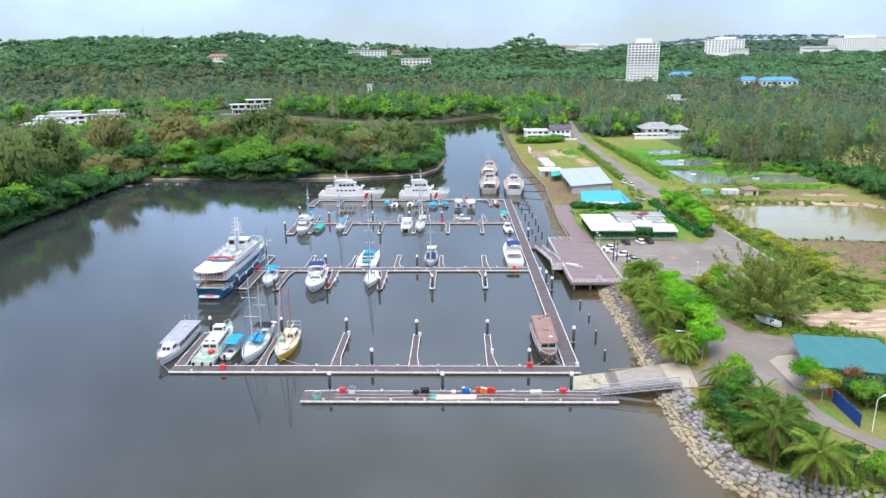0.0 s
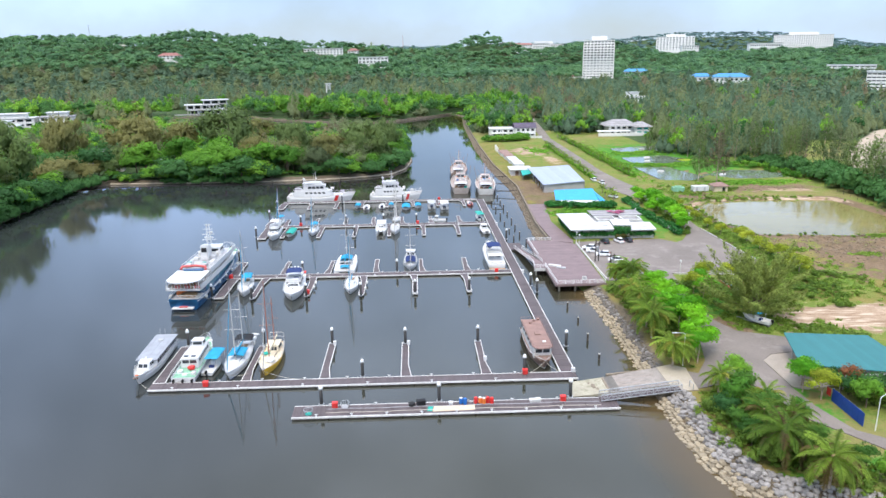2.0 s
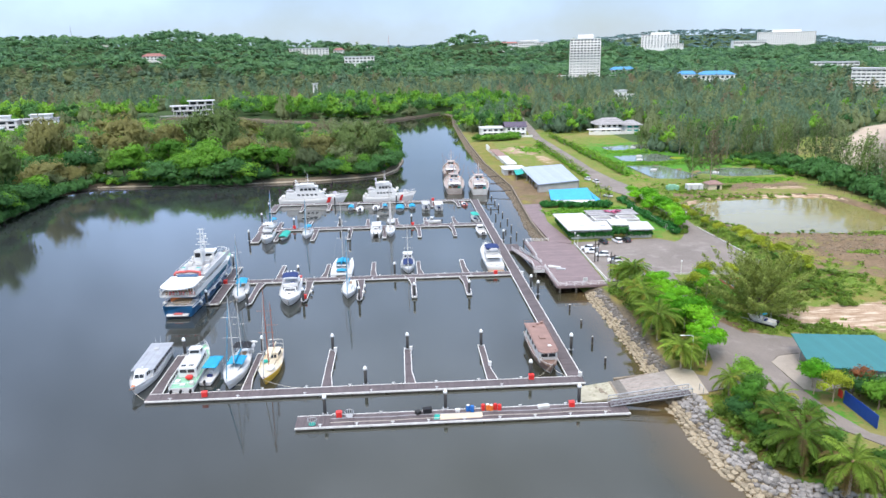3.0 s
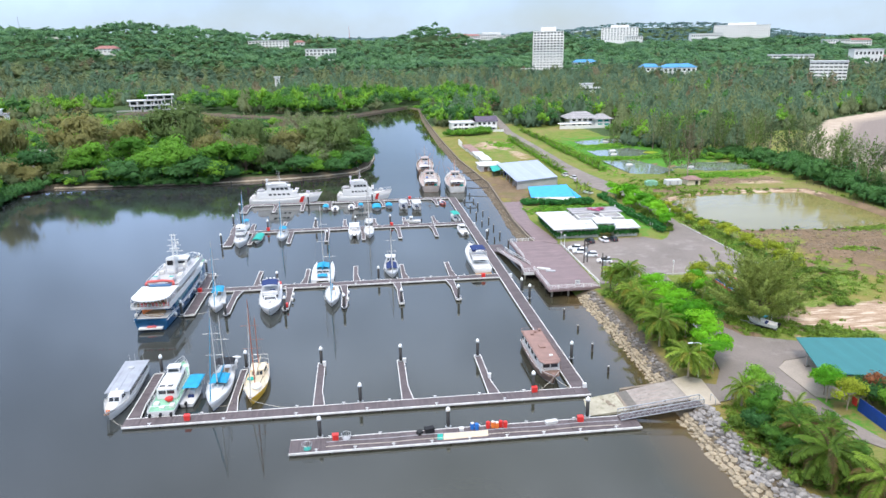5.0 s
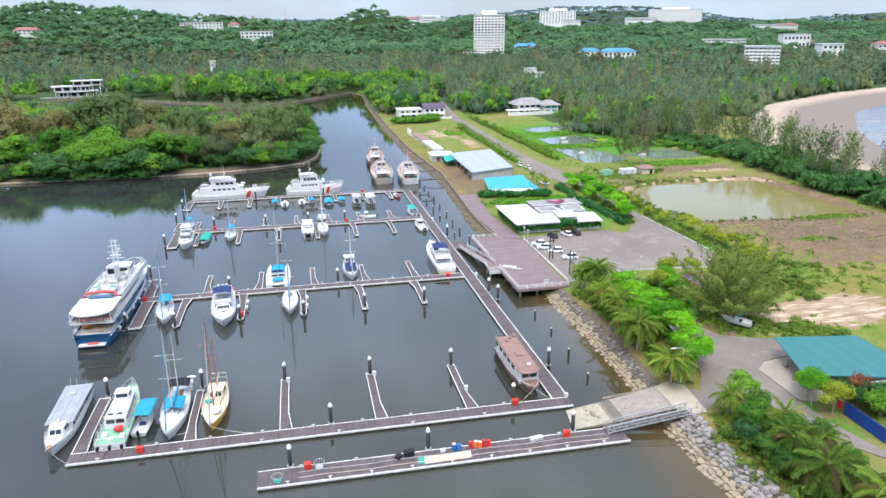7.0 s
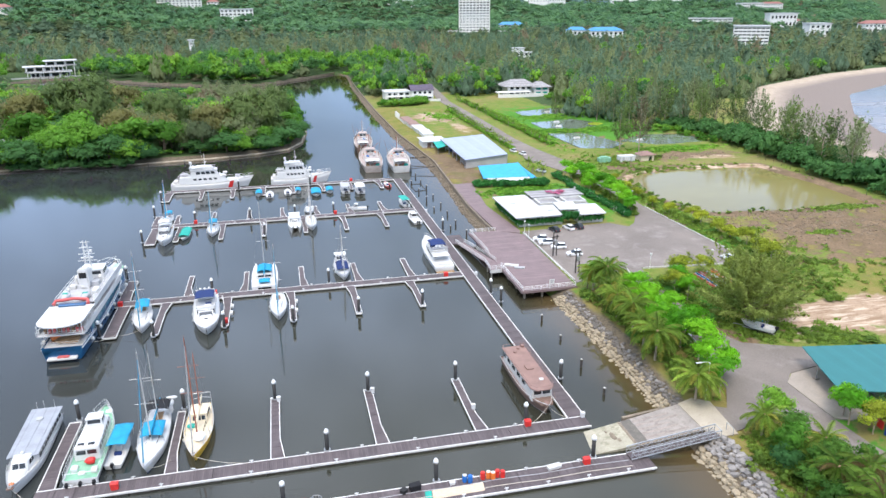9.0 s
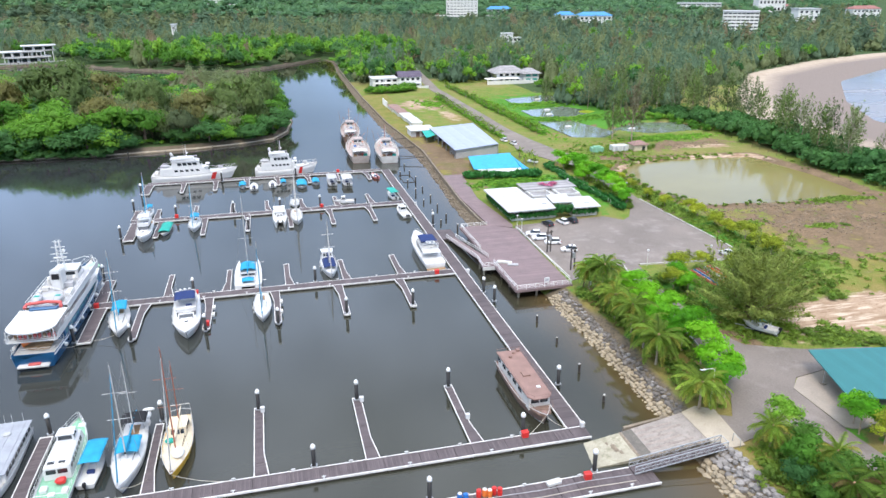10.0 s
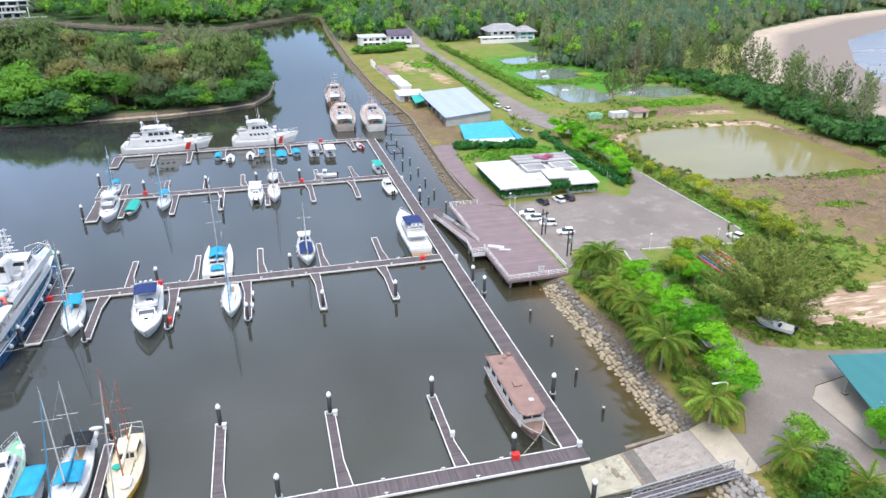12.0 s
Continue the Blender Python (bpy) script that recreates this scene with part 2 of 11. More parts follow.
M["deck_plat"] = striped("brown_deck_boards", (0.20, 0.145, 0.145), 0.12, "Y", 0.3, var=0.12)
M["float"] = material("dark_wet_concrete_float", (0.045, 0.04, 0.036), 0.7, 0, 0.3, 0.8, 8, 0.01)
M["edge"] = material("white_rub_rail", (0.68, 0.66, 0.63), 0.55, 0, 0.18, 1.2, 9, 0, (0.35, 0.32, 0.28), 0.6)
M["pile"] = material("black_pile_sleeve", (0.025, 0.024, 0.023), 0.5, 0, 0.25)
M["pile_old"] = material("old_timber_pile", (0.055, 0.047, 0.042), 0.85, 0, 0.35, 1.5, 9, 0.02)
M["cap"] = material("white_pile_cap", (0.8, 0.8, 0.79), 0.4, 0, 0.06)
M["white"] = material("white_gelcoat", (0.63, 0.63, 0.62), 0.28, 0, 0.05, 0.9, 7, 0, (0.6, 0.57, 0.5), 0.66)
M["canopy_sheet"] = material("grey_canopy_sheet", (0.30, 0.315, 0.345), 0.6, 0, 0.15, 0.6, 7, 0.004, (0.22, 0.22, 0.22), 0.58)
M["white_dull"] = material("dull_white_paint", (0.58, 0.57, 0.545), 0.5, 0, 0.1, 0.8, 7, 0, (0.42, 0.36, 0.28), 0.6)
M["cream"] = material("cream_deck_paint", (0.68, 0.58, 0.42), 0.55, 0, 0.14, 0.9, 8, 0, (0.42, 0.3, 0.18), 0.6)
M["antifoul"] = material("dark_waterline", (0.03, 0.03, 0.035), 0.6, 0, 0.2)
M["navy"] = material("navy_canvas", (0.012, 0.03, 0.12), 0.8, 0, 0.2, 1.0, 12, 0.01)
M["blue_canvas"] = material("sky_blue_canvas", (0.015, 0.28, 0.47), 0.8, 0, 0.2, 0.9, 10, 0.015)
M["blue_hull"] = material("royal_blue_hull_paint", (0.014, 0.095, 0.215), 0.3, 0, 0.15, 0.5, 6, 0, (0.12, 0.13, 0.15), 0.66)
M["teal_canvas"] = material("teal_canvas", (0.02, 0.32, 0.26), 0.8, 0, 0.2, 0.9, 10, 0.01)
M["yellow"] = material("yellow_hull_paint", (0.72, 0.42, 0.03), 0.35, 0, 0.14, 0.8, 7, 0, (0.3, 0.18, 0.06), 0.64)
M["green_deck"] = material("green_deck_paint", (0.22, 0.43, 0.29), 0.55, 0, 0.2, 0.9, 8)
M["red"] = material("red_paint", (0.62, 0.035, 0.03), 0.45, 0, 0.15, 1.2, 9)
M["pink_red"] = material("faded_red_paint", (0.55, 0.11, 0.10), 0.6, 0, 0.2, 1.0, 8)
M["orange"] = material("orange_plastic", (0.75, 0.2, 0.04), 0.5, 0, 0.1)
M["drum_blue"] = material("blue_plastic_drum", (0.015, 0.13, 0.42), 0.45, 0, 0.12)
M["teak"] = material("worn_teak", (0.3, 0.19, 0.1), 0.7, 0, 0.2, 1.0, 14, 0.005)
M["wood_hull"] = material("weathered_wooden_hull", (0.2, 0.13, 0.1), 0.75, 0, 0.3, 0.7, 8, 0.01, (0.08, 0.06, 0.05), 0.58)
M["rose_roof"] = material("faded_rose_roof_paint", (0.255, 0.158, 0.132), 0.75, 0, 0.2, 0.5, 6, 0.004, (0.24, 0.15, 0.12), 0.52)
M["grey_roof"] = material("grey_canopy", (0.42, 0.42, 0.43), 0.55, 0, 0.1, 0.8, 6, 0, (0.3, 0.3, 0.3), 0.62)
M["glass"] = glass("dark_window_glass", (0.02, 0.025, 0.03))
M["sea_glass"] = material("sea_green_tinted_glass", (0.10, 0.27, 0.32), 0.12, 0, 0.15, 0.6, 5, spec=0.8)
M["pale_green"] = material("pale_green_net", (0.33, 0.60, 0.40), 0.85, 0, 0.2, 1.5, 10, 0.02)
M["hull_pale"] = material("weathered_pale_hull_paint", (0.38, 0.33, 0.3), 0.6, 0, 0.2, 0.6, 7, 0.01, (0.26, 0.18, 0.13), 0.54)
M["deck_pink"] = material("worn_pinkish_deck_paint", (0.44, 0.36, 0.33), 0.75, 0, 0.2, 0.8, 8, 0.01, (0.30, 0.22, 0.18), 0.55)
M["mast"] = material("pale_mast_alloy", (0.62, 0.61, 0.59), 0.4, 0.3, 0.08)
M["mast_red"] = material("varnished_red_spar", (0.36, 0.12, 0.07), 0.45, 0, 0.15)
M["wire"] = material("rigging_wire", (0.25, 0.25, 0.25), 0.5, 0.5, 0.05)
M["rope"] = material("mooring_rope", (0.55, 0.5, 0.42), 0.9, 0, 0.15)
M["black"] = material("black_canvas", (0.012, 0.012, 0.014), 0.8, 0, 0.2)
M["rubber"] = material("black_rubber", (0.02, 0.02, 0.02), 0.8, 0, 0.2)
M["steel"] = material("galvanised_steel", (0.42, 0.43, 0.44), 0.45, 0.6, 0.15, 1.5, 9)
M["rail_white"] = material("white_painted_rail", (0.72, 0.72, 0.7), 0.45, 0, 0.1)
M["asphalt"] = material("grey_asphalt", (0.188, 0.16, 0.14), 0.9, 0, 0.2, 0.09, 5.0, 0.01, (0.275, 0.245, 0.225), 0.52)
M["concrete"] = material("pale_concrete", (0.31, 0.265, 0.22), 0.85, 0, 0.14, 0.25, 6.0, 0.008, (0.27, 0.24, 0.21), 0.56)
M["concrete_wet"] = material("algae_stained_concrete", (0.36, 0.33, 0.25), 0.8, 0, 0.18, 0.35, 6.0, 0.008, (0.2, 0.19, 0.12), 0.5)
M["ramp_slab"] = material("stained_ramp_concrete", (0.29, 0.255, 0.225), 0.85, 0, 0.2, 0.5, 7, 0.01, (0.15, 0.12, 0.1), 0.54)
M["wet_concrete"] = material("dark_wet_concrete", (0.13, 0.115, 0.095), 0.5, 0, 0.25, 0.8, 7, 0.006, (0.22, 0.2, 0.16), 0.56)
M["streak_concrete"] = material("dirt_streaked_concrete", (0.27, 0.225, 0.195), 0.85, 0, 0.25, 0.6, 7, 0.006, (0.36, 0.31, 0.27), 0.5)
M["ramp_head"] = material("tan_ramp_concrete", (0.40, 0.345, 0.27), 0.85, 0, 0.12, 0.4, 6, 0.008, (0.3, 0.23, 0.17), 0.56)
M["bank_stone"] = material("pale_bank_stone", (0.52, 0.44, 0.34), 0.9, 0, 0.3, 0.5, 3, 0.05, (0.2, 0.16, 0.11), 0.56)
M["stone_dark"] = material("dark_weathered_stone", (0.135, 0.12, 0.105), 0.9, 0, 0.3, 0.9, 5, 0.03, (0.28, 0.26, 0.24), 0.62, alike=0.4)
M["kerb"] = material("kerb_concrete", (0.5, 0.48, 0.45), 0.85, 0, 0.15, 0.6, 6)
M["stone_warm"] = material("beige_revetment_stone", (0.29, 0.24, 0.165), 0.9, 0, 0.22, 0.9, 5, 0.03, (0.2, 0.16, 0.1), 0.6, alike=0.22)
M["stone_grey"] = material("grey_revetment_stone", (0.24, 0.222, 0.205), 0.9, 0, 0.22, 0.9, 5, 0.03, (0.32, 0.305, 0.295), 0.6, alike=0.35)
M["wall_stone"] = material("stained_rubble_wall", (0.21, 0.17, 0.125), 0.9, 0, 0.3, 0.5, 3.0, 0.05, (0.12, 0.1, 0.07), 0.52)
M["bark"] = material("grey_brown_bark", (0.17, 0.125, 0.09), 0.95, 0, 0.3, 1.5, 9, 0.02)
M["bark_pale"] = material("pale_bark", (0.36, 0.29, 0.22), 0.9, 0, 0.25, 1.5, 9, 0.02)
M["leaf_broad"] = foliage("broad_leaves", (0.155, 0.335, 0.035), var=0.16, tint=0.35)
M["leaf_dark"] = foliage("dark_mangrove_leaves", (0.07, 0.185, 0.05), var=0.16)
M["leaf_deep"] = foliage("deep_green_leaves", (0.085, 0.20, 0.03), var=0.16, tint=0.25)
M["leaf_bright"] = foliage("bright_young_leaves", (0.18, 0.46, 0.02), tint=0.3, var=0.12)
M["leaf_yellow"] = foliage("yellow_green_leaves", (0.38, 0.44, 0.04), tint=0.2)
M["leaf_cas"] = foliage("casuarina_needles", (0.175, 0.22, 0.1), var=0.1, tint=0.32, gap_shade=0.25)
M["leaf_casd"] = foliage("dark_casuarina_needles", (0.12, 0.195, 0.115), var=0.1, tint=0.32, gap_shade=0.25)
M["leaf_dry"] = foliage("dry_brown_needles", (0.225, 0.2, 0.12), var=0.1, gap_shade=0.25, tint=0.2)
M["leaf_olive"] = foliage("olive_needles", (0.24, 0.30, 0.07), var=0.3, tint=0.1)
M["leaf_umber"] = foliage("brownish_casuarina_needles", (0.245, 0.24, 0.085), var=0.12, tint=0.15, gap_shade=0.3)
M["leaf_moss"] = foliage("mossy_casuarina_needles", (0.16, 0.23, 0.07), var=0.12, tint=0.15, gap_shade=0.3)
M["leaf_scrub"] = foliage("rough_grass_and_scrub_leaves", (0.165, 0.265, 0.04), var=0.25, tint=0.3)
# hill woods: broad and dark leaves again, distance haze mixed into the base colour
M["leaf_hill"] = foliage("hill_forest_leaves", (0.12, 0.245, 0.105), tint=0.3, var=0.1, gap_shade=0.25)
M["leaf_hilld"] = foliage("dark_hill_forest_leaves", (0.095, 0.205, 0.1), tint=0.25, var=0.1, gap_shade=0.25)
# the blue of this leaf colour is aerial haze over the farthest ridge
M["leaf_ridge"] = foliage("blue-green_ridge_forest_leaves", (0.15, 0.25, 0.245), tint=0.2, var=0.08, gap_shade=0.15)
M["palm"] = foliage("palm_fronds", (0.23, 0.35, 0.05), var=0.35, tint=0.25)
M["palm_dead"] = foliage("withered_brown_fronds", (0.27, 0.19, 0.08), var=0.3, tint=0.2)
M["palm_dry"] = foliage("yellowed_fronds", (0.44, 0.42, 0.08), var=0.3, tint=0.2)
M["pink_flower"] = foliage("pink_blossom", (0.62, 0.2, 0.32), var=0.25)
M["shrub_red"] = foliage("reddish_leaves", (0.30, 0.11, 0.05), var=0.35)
M["wall"] = material("white_rendered_wall", (0.74, 0.73, 0.7), 0.8, 0, 0.07, 0.3, 5, 0, (0.55, 0.52, 0.47), 0.62)
M["wall_grey"] = material("grey_rendered_wall", (0.42, 0.41, 0.4), 0.85, 0, 0.12, 0.3, 5, 0, (0.3, 0.28, 0.26), 0.6)
M["roof_white"] = material("white_sheet_roof", (0.55, 0.555, 0.55), 0.45, 0, 0.06, 0.3, 4, 0, (0.55, 0.54, 0.52), 0.62)
M["roof_tile"] = striped("grey_roof_tiles", (0.3, 0.29, 0.29), 0.25, "Y", 0.6, 0.8, 0.2)
M["roof_purple"] = striped("dark_purple_roof_tiles", (0.095, 0.075, 0.11), 0.25, "Y", 0.6, 0.7, 0.2)
M["roof_metal"] = striped("pale_blue_grey_sheet_roof", (0.34, 0.38, 0.48), 0.12, "X", 0.9, 0.42, 0.12, 0.08)
M["roof_teal"] = striped("teal_sheet_roof", (0.03, 0.155, 0.16), 0.04, "X", 0.8, 0.5, 0.06, 0.05)
M["roof_blue"] = material("blue_sheet_roof", (0.05, 0.24, 0.5), 0.5, 0, 0.12, 0.4, 5)
M["roof_red"] = material("red_tile_roof", (0.28, 0.13, 0.11), 0.8, 0, 0.15, 0.4, 5)
M["tarp"] = material("blue_tarpaulin", (0.03, 0.33, 0.68), 0.55, 0, 0.15, 0.6, 4, 0.03)
M["hedge_net"] = foliage("green_climber_leaves", (0.04, 0.19, 0.04), var=0.35)
M["fence_blue"] = material("blue_hoarding", (0.008, 0.05, 0.28), 0.5, 0, 0.1)
M["dirt"] = material("bare_earth", (0.4, 0.25, 0.15), 0.95, 0, 0.2, 0.3, 3, 0.03, (0.28, 0.2, 0.12), 0.55)
M["clod"] = material("brown_earth_clod", (0.20, 0.15, 0.10), 0.95, 0, 0.25, 0.5, 4, 0.03, alike=0.1)
M["sand"] = material("pale_sand", (0.6, 0.48, 0.35), 0.95, 0, 0.12, 0.2, 4, 0.01)
M["car_white"] = material("white_car_paint", (0.78, 0.78, 0.78), 0.2, 0, 0.03)
M["car_grey"] = material("dark_grey_car_paint", (0.05, 0.05, 0.055), 0.2, 0.3, 0.05)
M["tower"] = material("cream_tower_paint", (0.82, 0.80, 0.77), 0.7, 0, 0.06, 0.1, 2, 0, (0.56, 0.54, 0.5), 0.62)


# ---- building helpers ----
def link(name, bm, mat_, parent=None, label="", smooth=False):
    me = bpy.data.meshes.new(name)
    bm.normal_update()
    bm.to_mesh(me)
    bm.free()
    for mm in mat_ if isinstance(mat_, (list, tuple)) else (mat_,):
        me.materials.append(M[mm])
    if smooth:
        me.polygons.foreach_set("use_smooth", [True] * len(me.polygons))
    ob = new(name, me)
    if parent:
        ob.parent = parent
    return tagged(ob, label)


def part(name, bm, mat_, parent, label="", smooth=False):
    """One mesh object under a thing or under a part."""
    return link(name, bm, mat_, parent, label, smooth)


def thing(name, label, category, group="", m=None, kind=""):
    ob = new(name)
    ob.empty_display_size = 0.5
    if m is not None:
        ob.matrix_basis = m
    return tagged(ob, label, category, group, kind)


def solid(bm, verts, faces):
    vs = [bm.verts.new(v) for v in verts]
    return [bm.faces.new([vs[i] for i in f]) for f in faces]


def box(x0, x1, y0, y1, z0, z1, bm=None, bevel=0.0):
    own = bm if bm is not None else bmesh.new()
    f = solid(own, [(x0, y0, z0), (x1, y0, z0), (x1, y1, z0), (x0, y1, z0), (x0, y0, z1), (x1, y0, z1), (x1, y1, z1), (x0, y1, z1)],
              [(3, 2, 1, 0), (4, 5, 6, 7), (0, 1, 5, 4), (1, 2, 6, 5), (2, 3, 7, 6), (3, 0, 4, 7)])
    if bevel:
        edges = {e for q in f for e in q.edges}
        bmesh.ops.bevel(own, geom=list(edges), offset=bevel, segments=1, affect="EDGES")
    return own


def prism(pts, z0, z1, bm=None):
    """An upright prism over a plan given counter-clockwise; z1 may be a list, one height a corner."""
    own = bm if bm is not None else bmesh.new()
    n = len(pts)
    tops = z1 if isinstance(z1, (list, tuple)) else [z1] * n
    lows = z0 if isinstance(z0, (list, tuple)) else [z0] * n
    a = [own.verts.new((x, y, z)) for (x, y), z in zip(pts, lows)]
    b = [own.verts.new((x, y, z)) for (x, y), z in zip(pts, tops)]
    own.faces.new(b)
    own.faces.new(a[::-1])
    for i in range(n):
        own.faces.new((a[i], a[(i + 1) % n], b[(i + 1) % n], b[i]))
    return own


def tube(p0, p1, r0, r1=None, n=8, bm=None, caps=True):
    own = bm if bm is not None else bmesh.new()
    p0, p1 = Vector(p0), Vector(p1)
    r1 = r0 if r1 is None else r1
    q = (p1 - p0).to_track_quat("Z", "Y")
    ring = lambda p, r: [own.verts.new(p + q @ Vector((r * math.cos(k * math.tau / n), r * math.sin(k * math.tau / n), 0))) for k in range(n)]
    a, b = ring(p0, r0), ring(p1, r1)
    for k in range(n):
        own.faces.new((a[k], a[(k + 1) % n], b[(k + 1) % n], b[k]))
    if caps:
        own.faces.new(a[::-1])
        own.faces.new(b)
    return own


def chain(pts, r, n=5, bm=None):
    """One bent tube through the points."""
    own = bm if bm is not None else bmesh.new()
    pts = [Vector(p) for p in pts]
    prev, first = None, None
    for i, p in enumerate(pts):
        d = (pts[min(i + 1, len(pts) - 1)] - pts[max(i - 1, 0)])
        q = (d if d.length > 1e-6 else Vector((0, 0, 1))).to_track_quat("Z", "Y")
        ring = [own.verts.new(p + q @ Vector((r * math.cos(k * math.tau / n), r * math.sin(k * math.tau / n), 0))) for k in range(n)]
        if prev:
            turn = min(range(n), key=lambda t: sum((prev[k].co - ring[(k + t) % n].co).length for k in range(n)))
            ring = ring[turn:] + ring[:turn]
            for k in range(n):
                own.faces.new((prev[k], prev[(k + 1) % n], ring[(k + 1) % n], ring[k]))
        else:
            first = ring
        prev = ring
    own.faces.new(first[::-1])
    own.faces.new(prev)
    return own


def blob(c, r, seed=0, rough=0.15, sub=2, bm=None):
    own = bm if bm is not None else bmesh.new()
    got = bmesh.ops.create_icosphere(own, subdivisions=sub, radius=1.0)
    for v in got["verts"]:
        k = 1 + rough * noise.noise(v.co * 1.7 + Vector((seed * 3.1, seed * 1.7, 0)))
        v.co = Vector((v.co.x * r[0] * k + c[0], v.co.y * r[1] * k + c[1], v.co.z * r[2] * k + c[2]))
    return own


def arrays_mesh(name, verts, faces, mat_, tint=None, smooth=False, normals=None):
    """A mesh straight from arrays: faces is an (n, 3) or (n, 4) array."""
    me = bpy.data.meshes.new(name)
    k = faces.shape[1]
    me.vertices.add(len(verts))
    me.vertices.foreach_set("co", np.asarray(verts, np.float32).ravel())
    me.loops.add(faces.size)
    me.loops.foreach_set("vertex_index", faces.astype(np.int32).ravel())
    me.polygons.add(len(faces))
    me.polygons.foreach_set("loop_start", np.arange(0, faces.size, k, dtype=np.int32))
    for mm in mat_ if isinstance(mat_, (list, tuple)) else (mat_,):
        me.materials.append(M[mm])
    if tint is not None:
        me.attributes.new("tint", "FLOAT", "POINT").data.foreach_set("value", np.asarray(tint, np.float32))
    me.update(calc_edges=True)
    if normals is not None:
        me.attributes.new("custom_normal", "FLOAT_VECTOR", "POINT").data.foreach_set("vector", np.asarray(normals, np.float32).ravel())
    if smooth:
        me.polygons.foreach_set("use_smooth", np.ones(len(faces), bool))
    return me

# ---- plan of the land: banks as polylines, metres ----
MAINLAND = [(900, -200), (300, -120), (120, -75), (60, -56), (40, -48), (28, -44), (19, -40), (15, -36), (13, -30), (12.4, -20), (12.5, -5), (13.2, 5), (13.5, 20),
            (13.6, 30), (13, 49), (10.6, 70), (9.5, 98), (10, 120), (11.5, 140), (12.9, 188), (10.5, 225), (8.9, 253), (8.6, 333), (9.7, 400), (11.3, 470), (14.5, 530),
            (16, 565), (8, 584), (-29, 533), (-45, 514), (-63, 498), (-90, 502), (-150, 540), (-205, 590), (-232, 598), (-262, 576), (-320, 550), (-380, 500), (-425, 430), (-440, 360),
            (-470, 350), (-520, 480), (-900, 700), (-6000, 900), (-6000, 6500), (6000, 6500), (6000, 1500), (1500, 800), (900, 600), (514, 482), (408, 440),
            (303, 377), (232, 292), (192, 225), (184, 160), (190, 60), (260, -60), (900, -150)]
PENINSULA = [(-187, 115), (-186, 143), (-187, 190), (-190, 208), (-176, 220), (-150, 219), (-110, 217.5), (-74, 222), (-55, 227), (-41, 234), (-34, 250), (-31, 277),
             (-32.5, 345), (-37, 415), (-45, 445), (-90, 470), (-150, 500), (-230, 540), (-310, 518), (-355, 470), (-392, 410), (-410, 330), (-430, 250), (-800, 150),
             (-6000, 100), (-6000, -900), (-420, -250), (-230, -40), (-192, 50)]
POND_1 = [(78, 139), (86, 147), (103, 150), (134, 147), (137, 120), (136, 95), (108, 93.5), (82, 98), (77, 117)]
POND_2 = [(90, 292), (91.5, 310), (120, 319), (126, 307), (117, 294)]
POND_3 = [(87, 251), (87, 270), (112, 277), (121, 258), (102, 244)]
POND_4 = [(85, 200), (83.6, 238), (100, 234), (107, 206), (97, 197)]
POND_5 = [(109, 211), (128, 223), (146, 218.5), (147, 201), (121, 199)]
PARKING = [(19.9, 52.5), (24, 54), (35, 57.5), (39, 57.5), (63, 55), (67, 62), (66.5, 70), (65, 107), (62, 112), (57.5, 97), (54, 91), (51, 88.5), (47, 93), (19.9, 91.5)]
ROAD_NORTH = [(62, 108), (65.2, 106), (68, 150), (72, 158), (67, 176), (64, 200), (62.5, 226), (63, 256), (63, 306), (63, 360), (67, 400), (76, 505), (70, 505), (60.5, 400),
              (57, 360), (56.5, 306), (56, 256), (55, 226), (55, 196), (52, 180), (57, 165), (62, 150)]
LANE = [(35, 58), (32.5, 45), (31.5, 30), (29.5, 17), (25.5, 3), (22, -2.5), (20.2, -1.5), (19.2, -8.6), (25, -7), (28.5, -6.5), (30.5, -9), (33, -20), (37, -25.5), (44, -36), (62, -52),
        (66, -48), (47, -31), (38.6, -24), (36.6, -16), (36.2, -9), (36.4, 2), (39.3, 4.9), (49, 6.6), (60, 6.5), (60, 10.5), (47, 13), (38, 17), (35.6, 24), (36.6, 41), (38.6, 57.6)]
APRON = [(36.5, 2.1), (36.4, -9), (38.5, -10), (44, -9), (58, -9), (60, 6.2), (49, 6.3), (39.3, 4.7)]
WALKWAY = [(13.2, 93.2), (18.9, 90), (19.6, 92), (17.6, 119), (20.6, 148), (13.7, 148), (12.6, 120)]


def sdf(px_, py_, poly):
    """Signed distance to a plan polygon, above 0 inside; arrays."""
    x, y = np.asarray(px_, float), np.asarray(py_, float)
    best, inside = np.full(x.shape, 1e18), np.zeros(x.shape, bool)
    for (ax, ay), (bx, by) in zip(poly, poly[1:] + poly[:1]):
        dx, dy = bx - ax, by - ay
        t = np.clip(((x - ax) * dx + (y - ay) * dy) / (dx * dx + dy * dy), 0, 1)
        best = np.minimum(best, (x - ax - t * dx) ** 2 + (y - ay - t * dy) ** 2)
        if dy:
            inside ^= ((ay > y) != (by > y)) & (x < dx * (y - ay) / dy + ax)
    return np.where(inside, 1, -1) * np.sqrt(best)


def smooth01(v, a, b):
    t = np.clip((v - a) / (b - a), 0, 1)
    return t * t * (3 - 2 * t)


